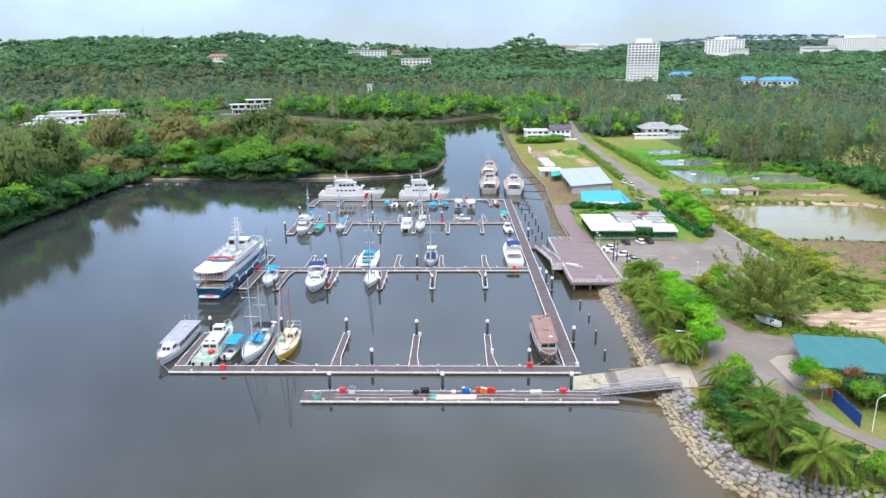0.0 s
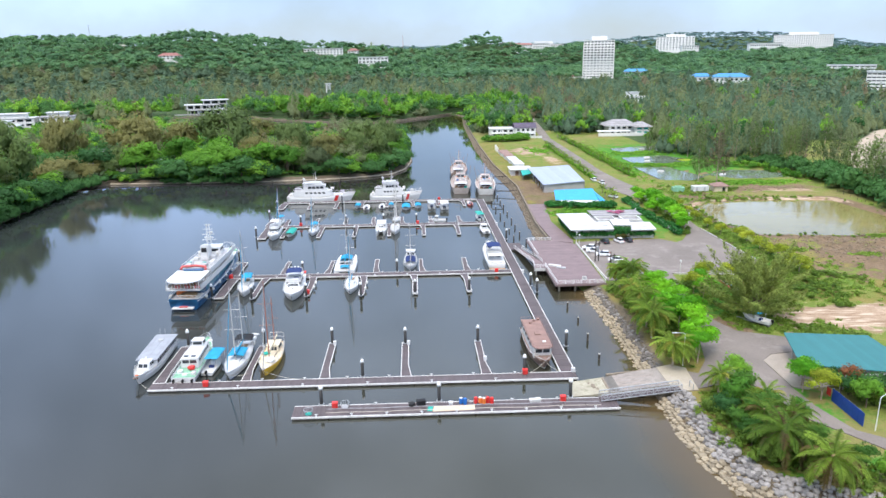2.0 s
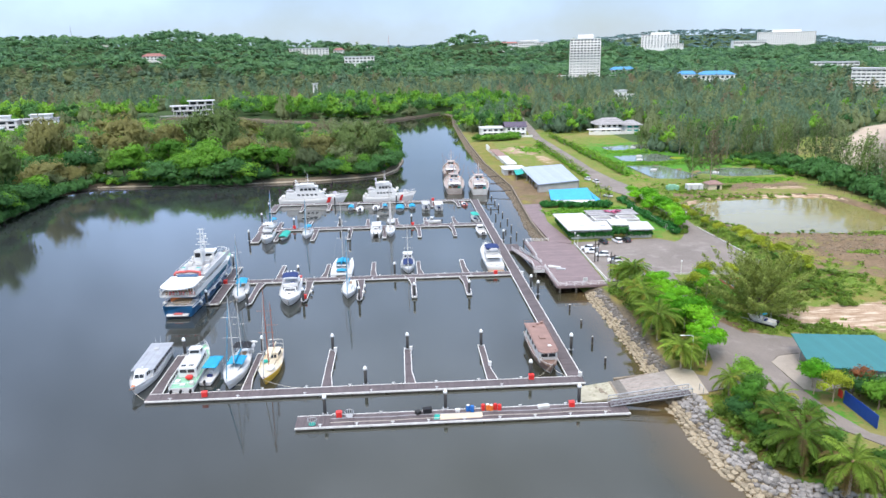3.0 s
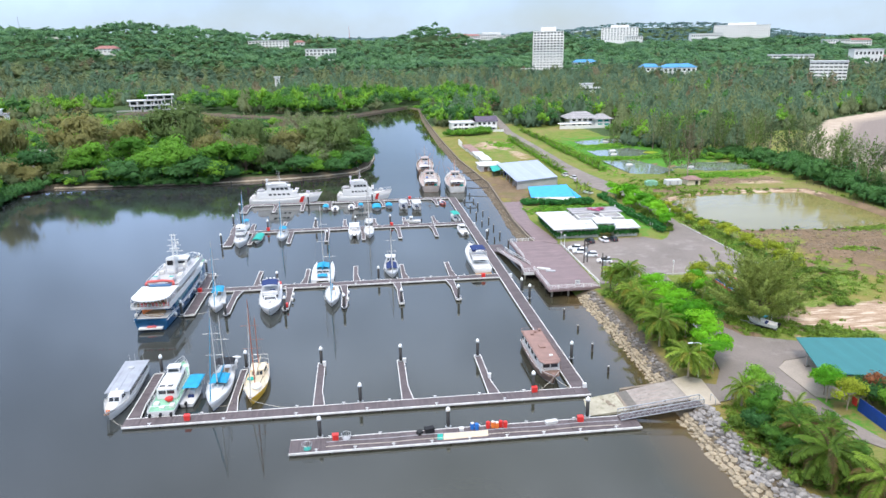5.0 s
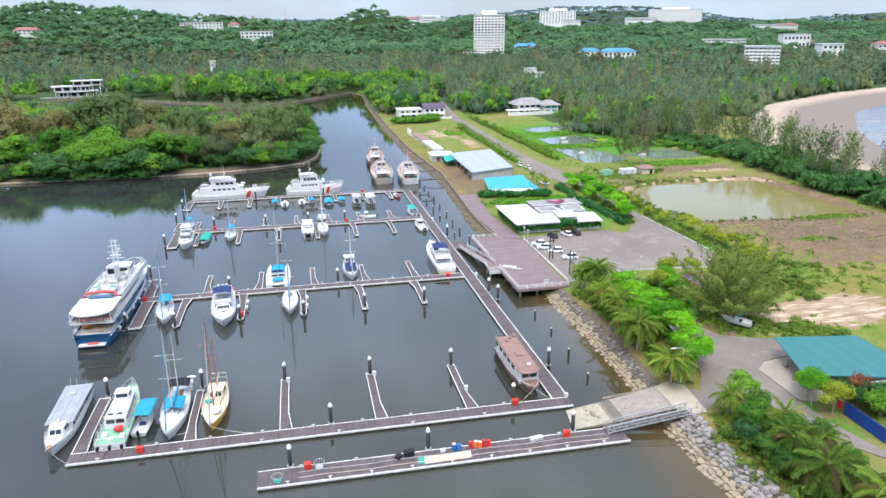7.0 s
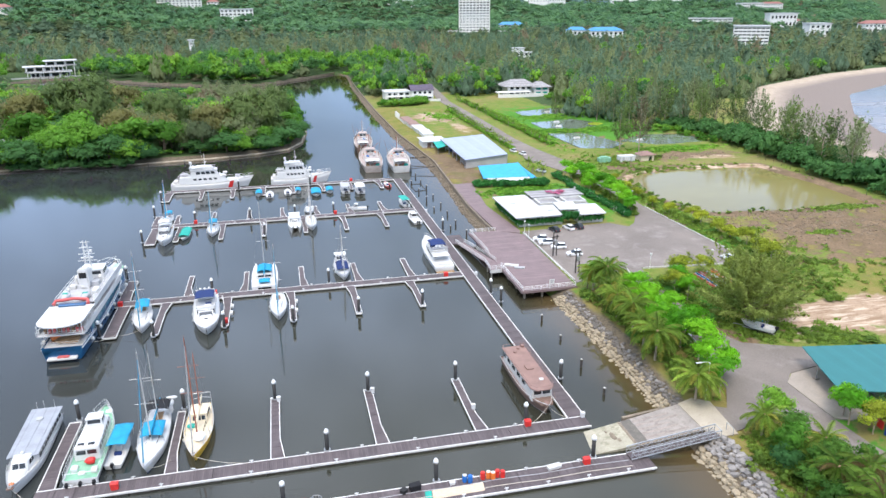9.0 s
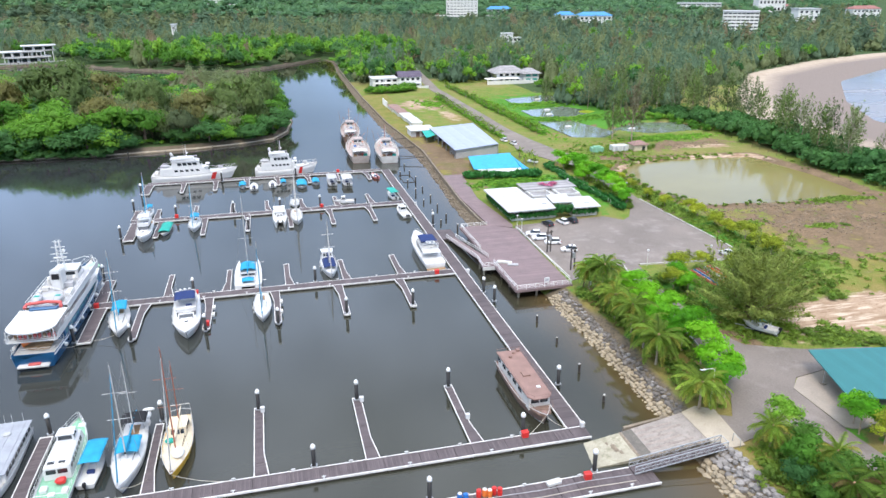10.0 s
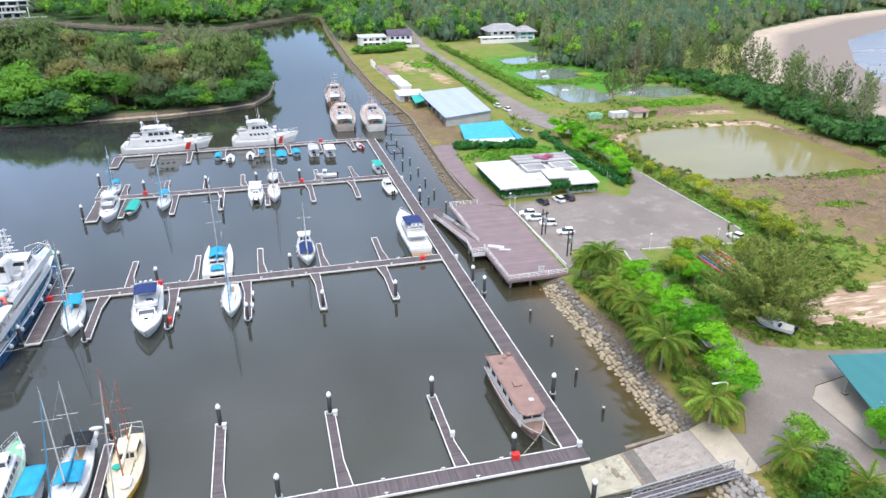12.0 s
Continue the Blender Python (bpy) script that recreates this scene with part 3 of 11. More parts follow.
def lumps(x, y, size, seed):
    """Smooth value noise on a plan, -1 to 1."""
    rng = np.random.RandomState(seed)
    g = rng.rand(64, 64) * 2 - 1
    u, v = x / size + 1000.5, y / size + 1000.5
    i, j = np.floor(u).astype(int), np.floor(v).astype(int)
    fu, fv = u - i, v - j
    fu, fv = fu * fu * (3 - 2 * fu), fv * fv * (3 - 2 * fv)
    at = lambda a, b: g[a % 64, b % 64]
    return (at(i, j) * (1 - fu) + at(i + 1, j) * fu) * (1 - fv) + (at(i, j + 1) * (1 - fu) + at(i + 1, j + 1) * fu) * fv


HILLS = [(-900, 1500, 420, 330, 60), (-480, 1450, 300, 300, 42), (-60, 1800, 260, 220, 14), (-250, 1600, 240, 250, 27), (60, 1900, 380, 260, 22), (165, 1850, 95, 160, 48), (480, 1900, 170, 200, 46),
         (900, 2100, 420, 260, 20), (1500, 1900, 420, 300, 30), (-1700, 1700, 500, 400, 60), (1750, 3900, 900, 400, 112), (0, 3600, 1600, 400, 62), (-2400, 3000, 900, 600, 70),
         (2600, 2600, 600, 500, 80)]


def land_dist(x, y):
    return np.maximum(sdf(x, y, MAINLAND), sdf(x, y, PENINSULA))


def hill(x, y):
    z = sum(h * np.exp(-((x - cx) / sx) ** 2 - ((y - cy) / sy) ** 2) for cx, cy, sx, sy, h in HILLS)
    return z * smooth01(y, 620, 1100) + smooth01(y, 700, 1500) * (8 + 7 * lumps(x, y, 140, 5))


def ground_z(x, y):
    d = land_dist(x, y)
    beach = smooth01(x, 150, 200) * smooth01(y, 90, 150) * (1 - smooth01(y, 1200, 1500))
    steep = np.clip(d * 0.5, -2.5, 2.0)
    gentle = np.clip(1.6 + d * 0.028, -1.5, 2.0)
    z = steep * (1 - beach) + gentle * beach
    inland = np.clip((d - 6) / 20, 0, 1)
    z = z + inland * (0.25 * lumps(x, y, 17, 1) + 0.12 * lumps(x, y, 6, 2)) * np.where((x > 12) & (x < 70), 0.0, 1.0)
    pond = np.max([sdf(x, y, p) for p in (POND_1, POND_2, POND_3, POND_4, POND_5)], axis=0)
    z = np.where(pond > -2.5, np.minimum(z, 2.0 - 0.45 * (pond + 2.5)), z)
    field = np.exp(-((x - 100) / 45) ** 2 - ((y - 68) / 26) ** 2)
    z = z + field * (0.3 + 0.8 * np.abs(lumps(x * 0.35, y, 3.6, 7)) + 0.35 * np.abs(lumps(x, y * 0.6, 5, 9)))
    for p, flat in ((ROAD_NORTH, 1.9), (PARKING, 1.9), (LANE, 1.9), (APRON, 1.9)):
        k = smooth01(sdf(x, y, p), -5, -0.5)
        z = z * (1 - k) + np.minimum(z, flat) * k
    return z + np.where(d > 0, hill(x, y), 0)


def axis_steps(lo, hi, step, far_lo, far_hi):
    mid = list(np.arange(lo, hi + 1e-6, step))
    up, s = [hi], step
    while up[-1] < far_hi:
        s *= 1.09
        up.append(up[-1] + s)
    dn, s = [lo], step
    while dn[-1] > far_lo:
        s *= 1.09
        dn.append(dn[-1] - s)
    return np.array(dn[:0:-1] + mid + up[1:])


gx, gy = axis_steps(-200, 210, 2.0, -5600, 5600), axis_steps(-60, 420, 2.0, -900, 6000)
GX, GY = np.meshgrid(gx, gy)
GZ = ground_z(GX, GY)
nx, ny = len(gx), len(gy)
idx = np.arange(nx * ny).reshape(ny, nx)
quads = np.stack([idx[:-1, :-1], idx[:-1, 1:], idx[1:, 1:], idx[1:, :-1]], -1).reshape(-1, 4)

# what covers the ground: soil, pale sand, wet beach, and dark forest floor as 0 to 1 weights
gd = land_dist(GX, GY)
g_pond = sdf(GX, GY, POND_1)
g_ponds = np.max([sdf(GX, GY, p) for p in (POND_2, POND_3, POND_4, POND_5)], axis=0)
soil = np.exp(-((GX - 113) / 36) ** 4 - ((GY - 68) / 25) ** 4) * 0.95 + 1.2 * smooth01(g_pond, -9, -3) + 0.6 * smooth01(g_ponds, -4, -1) * (GY < 240)
soil += np.exp(-((GX - 120) / 26) ** 2 - ((GY - 172) / 9) ** 2) * 1.0 + np.exp(-((GX - 84) / 12) ** 2 - ((GY - 160) / 8) ** 2)
soil += 1.0 * np.exp(-((GX - 68.3) / 1.6) ** 2) * ((GY > 84) & (GY < 150)) + np.exp(-((GX - 22) / 5) ** 2 - ((GY - 175) / 40) ** 2) * 0.9
soil += 1.1 * np.exp(-((GX - 38) / 3.5) ** 2 - ((GY - 20) / 9) ** 2)
soil += 0.45 * np.exp(-((GX - 17) / 4.5) ** 2) * smooth01(GY, 140, 152) * (1 - smooth01(GY, 215, 245)) + 0.5 * np.exp(-((GX - 26) / 6) ** 2 - ((GY - 172) / 14) ** 2)
sandy = 1.3 * np.exp(-((GX - 66) / 19) ** 4 - ((GY - 23 - 0.12 * (GX - 66)) / 8.5) ** 2) + 1.1 * np.exp(-((GX - 40) / 13) ** 2 - ((GY - 300) / 18) ** 2)
sandy += 0.9 * np.exp(-((g_pond + 2.6) / 2.2) ** 2) * smooth01(GY, 128, 142) + 0.75 * np.exp(-((GX - 128) / 16) ** 2 - ((GY - 166) / 5) ** 2)
sandy += 0.8 * np.exp(-((GX - 46) / 6) ** 2 - ((GY - 262) / 16) ** 2)
beachy = smooth01(GX, 165, 185) * (GY > 60) * (1 - smooth01(gd, -2, 6)) * (GY < 1500)
# the first term darkens the ground below the stones, as shade in their gaps
bank = (1 - smooth01(gd, 4.0, 5.2)) * (GX > 8) * (GY < 52) + (1 - smooth01(gd, 2.6, 4.4)) * (GX > 0) * (GX < 30) * (GY > 84) * (GY < 430) + 1.2 * (1 - smooth01(gd, 2.0, 6.0)) * (GX < -20) * (GY < 620) + (1 - smooth01(gd, 0.5, 3.2)) * (GX < 30) * (GY > 420) * (GY < 620)
woods = smooth01(GY, 380, 430) * ((GX < 900) | (GY > 900)) + (GX < -30) * (GY > 100) * 1.0 + (GX > 115) * (GY > 325) * 0.8
rough_grass = 0.85 * (GX > 14) * (GX < 29) * (GY > -45) * (GY < 50) + smooth01(GX, 60, 75) * (GY < 90) * 0.7 + (GX < 27) * (GX > 9) * (GY > 150) * (GY < 345) * 0.8 + (GX > 40) * (GX < 52) * (GY > 170) * (GY < 330) * 0.6

ground_mesh = arrays_mesh("ground", np.stack([GX, GY, GZ], -1).reshape(-1, 3), quads, [], smooth=True)
lush = 0.9 * np.exp(-((GX - 70) / 4.5) ** 2) * smooth01(GY, 52, 60) * (1 - smooth01(GY, 148, 156)) + 0.9 * np.exp(-((GX - 43) / 9) ** 4 - ((GY - 34) / 17) ** 4) + 0.85 * np.exp(-((GX - 57) / 4) ** 2 - ((GY - 15) / 7) ** 2)
lush += 0.8 * np.exp(-((GX - 50) / 8) ** 4 - ((GY - 118) / 24) ** 4) + 0.7 * np.exp(-((GX - 34) / 14) ** 4 - ((GY - 134) / 9) ** 4)
lush += 0.42 * smooth01(GX, 14, 19) * (1 - smooth01(GX, 40, 46)) * (GY > -46) * (GY < 14) + 0.6 * smooth01(GX, 16, 20) * (1 - smooth01(GX, 30, 36)) * (GY >= 14) * (GY < 50)
lush += 1.2 * np.exp(-((GX - 108) / 34) ** 4 - ((GY - 262) / 60) ** 4) + 0.8 * np.exp(-((GX - 40) / 8) ** 2 - ((GY - 300) / 14) ** 2)
for nm, arr in (("lush", lush), ("soil", soil), ("sandy", sandy), ("beachy", beachy), ("bank", bank), ("woods", woods), ("dryness", rough_grass)):
    ground_mesh.attributes.new(nm, "FLOAT", "POINT").data.foreach_set("value", np.clip(arr, 0, 1.5).astype(np.float32).ravel())


def ground_material():
    m = bpy.data.materials.new("grass_soil_and_sand")
    m.use_nodes = True
    n, l = m.node_tree.nodes, m.node_tree.links
    b = n["Principled BSDF"]
    b.inputs["Roughness"].default_value, b.inputs["Specular IOR Level"].default_value = 0.95, 0.15
    geo = n.new("ShaderNodeNewGeometry")

    def fuzz(scale, detail=6, rough=0.6):
        t = n.new("ShaderNodeTexNoise")
        t.inputs["Scale"].default_value, t.inputs["Detail"].default_value, t.inputs["Roughness"].default_value = scale, detail, rough
        l.new(geo.outputs["Position"], t.inputs["Vector"])
        return t.outputs["Fac"]

    def mixed(a, bcol, fac):
        x = n.new("ShaderNodeMix")
        x.data_type = "RGBA"
        l.new(fac, x.inputs["Factor"])
        if isinstance(a, tuple):
            x.inputs["A"].default_value = (*a, 1)
        else:
            l.new(a, x.inputs["A"])
        if isinstance(bcol, tuple):
            x.inputs["B"].default_value = (*bcol, 1)
        else:
            l.new(bcol, x.inputs["B"])
        return x.outputs["Result"]

    def span(v, a, bb, lo=0.0, hi=1.0):
        r = n.new("ShaderNodeMapRange")
        r.inputs["From Min"].default_value, r.inputs["From Max"].default_value = a, bb
        r.inputs["To Min"].default_value, r.inputs["To Max"].default_value = lo, hi
        l.new(v, r.inputs["Value"])
        return r.outputs["Result"]

    def weight(name, fz, spread=0.55):
        """The attribute, its border broken up by noise."""
        at = n.new("ShaderNodeAttribute")
        at.attribute_name = name
        k = n.new("ShaderNodeMath")
        k.operation, k.inputs[1].default_value = "MULTIPLY_ADD", 1.0
        l.new(at.outputs["Fac"], k.inputs[0])
        l.new(span(fz, 0.25, 0.75, -spread, spread), k.inputs[2])
        return span(k.outputs[0], 0.42, 0.68)

    f_big, f_mid, f_fine = fuzz(0.035), fuzz(0.22), fuzz(1.9)
    grass = mixed((0.125, 0.195, 0.03), (0.225, 0.215, 0.06), span(f_mid, 0.35, 0.7))
    grass = mixed(grass, (0.055, 0.12, 0.016), span(f_fine, 0.5, 0.75))
    dry = mixed((0.225, 0.185, 0.06), (0.14, 0.165, 0.03), span(f_mid, 0.42, 0.62))
    grass = mixed(grass, (0.25, 0.185, 0.085), span(f_big, 0.5, 0.68, 0.0, 0.8))
    col = mixed(grass, dry, weight("dryness", f_big, 0.7))
    col = mixed(col, (0.075, 0.215, 0.025), weight("lush", f_mid, 0.65))
    col = mixed(col, (0.05, 0.085, 0.03), weight("woods", f_mid, 0.3))
    earth = mixed((0.14, 0.10, 0.06), (0.24, 0.165, 0.10), span(f_mid, 0.35, 0.65))
    earth = mixed(earth, (0.12, 0.088, 0.055), span(f_fine, 0.47, 0.66))
    earth = mixed(earth, (0.13, 0.15, 0.035), span(f_big, 0.56, 0.7, 0.0, 0.7))
    col = mixed(col, earth, weight("soil", f_mid, 0.75))
    pale = mixed((0.46, 0.34, 0.24), (0.31, 0.215, 0.14), span(f_mid, 0.38, 0.62))
    pale = mixed(pale, (0.30, 0.2, 0.13), span(f_fine, 0.52, 0.7))
    mp = n.new("ShaderNodeMapping")
    mp.inputs["Rotation"].default_value, mp.inputs["Scale"].default_value = (0, 0, radians(35)), (0.12, 0.75, 0.5)
    l.new(geo.outputs["Position"], mp.inputs["Vector"])
    ruts = n.new("ShaderNodeTexNoise")
    ruts.inputs["Scale"].default_value, ruts.inputs["Detail"].default_value, ruts.inputs["Distortion"].default_value = 1.0, 5, 1.2
    l.new(mp.outputs["Vector"], ruts.inputs["Vector"])
    pale = mixed(pale, (0.58, 0.47, 0.36), span(ruts.outputs["Fac"], 0.54, 0.62, 0.0, 0.8))
    pale = mixed(pale, (0.24, 0.155, 0.095), span(ruts.outputs["Fac"], 0.46, 0.38, 0.0, 0.7))
    col = mixed(col, pale, weight("sandy", f_mid, 0.5))
    # brown bank shingle, dark enough to paint the shade between revetment stones
    shingle_and_gaps = mixed((0.18, 0.145, 0.10), (0.11, 0.09, 0.065), span(f_fine, 0.42, 0.62))
    col = mixed(col, shingle_and_gaps, weight("bank", f_mid, 0.2))
    sep = n.new("ShaderNodeSeparateXYZ")
    l.new(geo.outputs["Position"], sep.inputs[0])
    dry_sand = mixed((0.47, 0.385, 0.30), (0.40, 0.325, 0.25), span(f_mid, 0.4, 0.6))
    beach = mixed((0.225, 0.185, 0.16), dry_sand, span(sep.outputs["Z"], 0.95, 1.35))
    col = mixed(col, beach, weight("beachy", f_mid, 0.1))
    l.new(col, b.inputs["Base Color"])
    bp = n.new("ShaderNodeBump")
    bp.inputs["Strength"].default_value, bp.inputs["Distance"].default_value = 0.9, 0.3
    l.new(f_fine, bp.inputs["Height"])
    l.new(bp.outputs["Normal"], b.inputs["Normal"])
    return m


ground_mesh.materials.append(ground_material())
ground = tagged(new("ground", ground_mesh), "grassy land with bare soil, sand and wooded hills", "ground", kind="structure")


def caps(bm, pts, z0, z1):
    """A prism over any plan, concave ones too."""
    tris = tessellate_polygon([[Vector((x, y, 0)) for x, y in pts]])
    lo = [bm.verts.new((x, y, z0)) for x, y in pts]
    hi = [bm.verts.new((x, y, z1)) for x, y in pts]
    for t in tris:
        bm.faces.new([hi[i] for i in t])
        bm.faces.new([lo[i] for i in t])
    n = len(pts)
    for i in range(n):
        bm.faces.new((lo[i], lo[(i + 1) % n], hi[(i + 1) % n], hi[i]))
    bmesh.ops.recalc_face_normals(bm, faces=bm.faces)
    return bm


def sheet(name, pts, z, mat_, label, category, thick=0.3, kind="structure"):
    """A piece laid on the ground, proud of it by its thickness."""
    return tagged(link(name, caps(bmesh.new(), pts, z - thick, z), mat_), label, category, kind=kind)


def ccw(pts):
    a = sum(x0 * y1 - x1 * y0 for (x0, y0), (x1, y1) in zip(pts, pts[1:] + pts[:1]))
    return pts if a > 0 else pts[::-1]


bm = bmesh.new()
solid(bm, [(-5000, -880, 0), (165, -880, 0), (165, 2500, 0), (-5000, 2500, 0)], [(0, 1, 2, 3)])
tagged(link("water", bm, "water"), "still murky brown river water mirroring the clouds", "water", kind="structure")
bm = bmesh.new()
solid(bm, [(165, -880, 0), (5000, -880, 0), (5000, 2500, 0), (165, 2500, 0)], [(0, 1, 2, 3)])
tagged(link("water", bm, "sea"), "shallow pale grey sea behind the beach", "sea", kind="structure")
for k, p in enumerate((POND_1, POND_2, POND_3, POND_4, POND_5)):
    cx, cy = sum(q[0] for q in p) / len(p), sum(q[1] for q in p) / len(p)
    big = [(cx + (x - cx) * 1.05, cy + (y - cy) * 1.05) for x, y in p]
    sheet("water", ccw(big), 1.45, "pond" if k == 0 else "pond_clear", "muddy brown pond between earth banks" if k == 0 else "small pale pond amid grass", "pond")
sheet("road", ccw(ROAD_NORTH), 2.06, "asphalt", "grey asphalt road lined with young palms", "road", 0.3)
sheet("road", ccw(PARKING), 2.07, "asphalt", "worn grey asphalt car park", "car park", 0.3)
sheet("road", ccw(LANE), 2.05, "asphalt", "grey asphalt lane and junction beside the ramp", "road", 0.3)
sheet("pavement", ccw(APRON), 2.08, "concrete", "pale concrete apron under a shelter", "pavement", 0.3)
sheet("pavement", ccw(WALKWAY), 2.2, "deck_plat", "brown boarded promenade along the water", "promenade", 0.4)


def ribbon(name, line, width, z0, z1, mat_, label, category):
    """A low wall or kerb along a line."""
    bm = bmesh.new()
    pts = [Vector(p) for p in line]
    rows = []
    for i, p in enumerate(pts):
        d = (pts[min(i + 1, len(pts) - 1)] - pts[max(i - 1, 0)]).normalized()
        nrm = Vector((-d.y, d.x)) * width / 2
        rows.append([bm.verts.new((*(p + nrm), z0)), bm.verts.new((*(p + nrm), z1)), bm.verts.new((*(p - nrm), z1)), bm.verts.new((*(p - nrm), z0))])
    for a, b in zip(rows, rows[1:]):
        for k in range(4):
            bm.faces.new((a[k], a[(k + 1) % 4], b[(k + 1) % 4], b[k]))
    bm.faces.new(rows[0][::-1])
    bm.faces.new(rows[-1])
    bmesh.ops.recalc_face_normals(bm, faces=bm.faces)
    return tagged(link(name, bm, mat_), label, category, kind="structure")


ribbon("seawall", [(12.9, 92.5), (12.3, 100), (12.2, 120), (13.3, 142), (15.6, 188), (13.6, 225), (11.9, 253), (11.6, 333), (12.4, 400), (13.8, 470), (16.2, 530)], 0.5, -0.5, 2.2,
       "wall_stone", "stained brown stone sea wall along the channel", "sea wall")
ribbon("seawall", [(-37, 415), (-33.2, 345), (-31.8, 277), (-34.8, 250.5), (-41.6, 234.8), (-55.3, 228), (-74, 223), (-110, 218.6), (-150, 220), (-176, 221)], 0.6, -1.2, 0.85,
       "bank_stone", "low pale stone bank edging the wooded point", "sea wall")
ribbon("seawall", [(-187.9, 115), (-186.9, 143), (-188, 190)], 0.6, -1.2, 0.85, "bank_stone", "low pale stone bank below mangroves", "sea wall")
ribbon("seawall", [(8, 585), (-29, 534.5), (-45, 515.5), (-63, 499.2), (-90, 503), (-150, 541), (-205, 591), (-232, 599), (-262, 577), (-318, 551)], 0.9, -1.2, 1.6,
       "wall_stone", "pale stone bank along the canal", "sea wall")
ribbon("kerb", [(39, 57.2), (63, 54.7)], 0.25, 1.9, 2.25, "kerb", "low concrete kerb of the car park", "kerb")
ribbon("kerb", [(35, 58), (32.5, 45), (31.5, 30), (29.5, 17)], 0.25, 1.9, 2.2, "kerb", "low concrete kerb beside the lane", "kerb")
ribbon("kerb", [(66.8, 62), (66.7, 70), (65.3, 106)], 0.25, 1.9, 2.22, "kerb", "low concrete kerb of the car park", "kerb")
ribbon("kerb", [(19.9, 54), (19.9, 90)], 0.3, 1.9, 2.3, "kerb", "low concrete kerb beside the deck", "kerb")

# ---- boat ramp, deck platform, pontoons ----
ramp = thing("boat_ramp", "sloping concrete boat ramp with algae-stained foot", "boat ramp", kind="structure")
bm = bmesh.new()
prism(ccw([(-2.5, -6.4), (4.5, -6.4), (4.5, -0.2), (-1.5, -0.6)]), -2.2, [0.02, 0.62, 0.62, 0.06], bm)
part("ramp_foot", bm, "concrete_wet", ramp, "algae-stained ramp foot")
bm = prism([(4.52, -6.4), (15.0, -6.9), (15.0, 0.4), (4.52, -0.2)], -2.2, [0.63, 2.02, 2.02, 0.63])
part("ramp_slope", bm, "ramp_slab", ramp)
part("ramp_joint", prism([(4.3, -6.4), (4.75, -6.4), (4.75, -0.2), (4.3, -0.2)], 0.5, 0.66), "wall_stone", ramp, "dark muddy joint")
for mx, my, mw, ml in ((2.2, -3.2, 0.45, 1.1), (2.7, -4.4, 0.25, 0.5), (1.6, -1.9, 0.2, 0.4)):
    part("mud_patch", blob((mx, my, 0.42 + 0.085 * (mx - 2)), (mw, ml, 0.06), 5, 0.4, 2), "wall_stone", ramp, "dark mud on the ramp foot")
part("wet_band", prism([(4.78, -6.35), (6.4, -6.42), (6.4, -0.14), (4.78, -0.22)], 0.3, [0.672, 0.887, 0.887, 0.672]), "wet_concrete", ramp, "dark wet band across the ramp")
for k in range(5):
    y_ = -5.6 + 1.1 * k
    part("tyre_streak", prism([(6.45, y_), (13.5 - k % 3, y_ - 0.1), (13.5 - k % 3, y_ + 0.3 + 0.1 * (k % 2)), (6.45, y_ + 0.5)], 0.3, [0.893, 1.828 - 0.1326 * (k % 3), 1.828 - 0.1326 * (k % 3), 0.893]), "streak_concrete", ramp, "brown dirt streak on the slope")
part("ramp_edge", prism([(4.6, -6.75), (15.0, -7.25), (15.0, -6.92), (4.6, -6.42)], -1.0, [0.75, 2.14, 2.14, 0.75]), "wall_stone", ramp, "dark stained edge beam")
bm = prism([(15.0, -9.4), (19.4, -9.2), (20.4, -0.2), (18.0, 1.4), (15.0, 0.4)], 0.2, 2.12)
part("ramp_head", bm, "ramp_head", ramp, "pale concrete ramp head")
bm = prism([(5.5, 0.25), (13.0, 0.9), (13.0, 1.4), (5.5, 0.75)], -2.0, [0.9, 1.2, 1.2, 0.9])
part("ramp_kerb", bm, "wall_stone", ramp, "dark stained ramp kerb")

platform = thing("deck_platform", "brown boarded deck platform on piles with white rails", "deck")
PLAT = [(5.9, 49.8), (18.7, 50.0), (19.4, 88.5), (12.9, 93.4), (5.2, 93.4), (5.8, 66)]
part("deck", caps(bmesh.new(), PLAT, 1.95, 2.25), "deck_plat", platform)
part("fascia", prism([(5.8, 49.6), (18.8, 49.75), (18.8, 49.98), (5.8, 49.78)], 1.75, 2.3), "deck_plat", platform, "dark fascia board")
part("fascia", prism([(5.6, 49.7), (5.85, 49.7), (5.75, 66), (5.15, 93.4), (4.9, 93.4), (5.5, 66)], 1.75, 2.3), "deck_plat", platform, "dark fascia board")
for y in (51.2, 57, 63, 70, 77, 84, 91):
    for x in (6.8, 11.0):
        part("post", tube((x, y, -2), (x, y, 1.95), 0.28), "concrete", platform, "stained concrete pile")


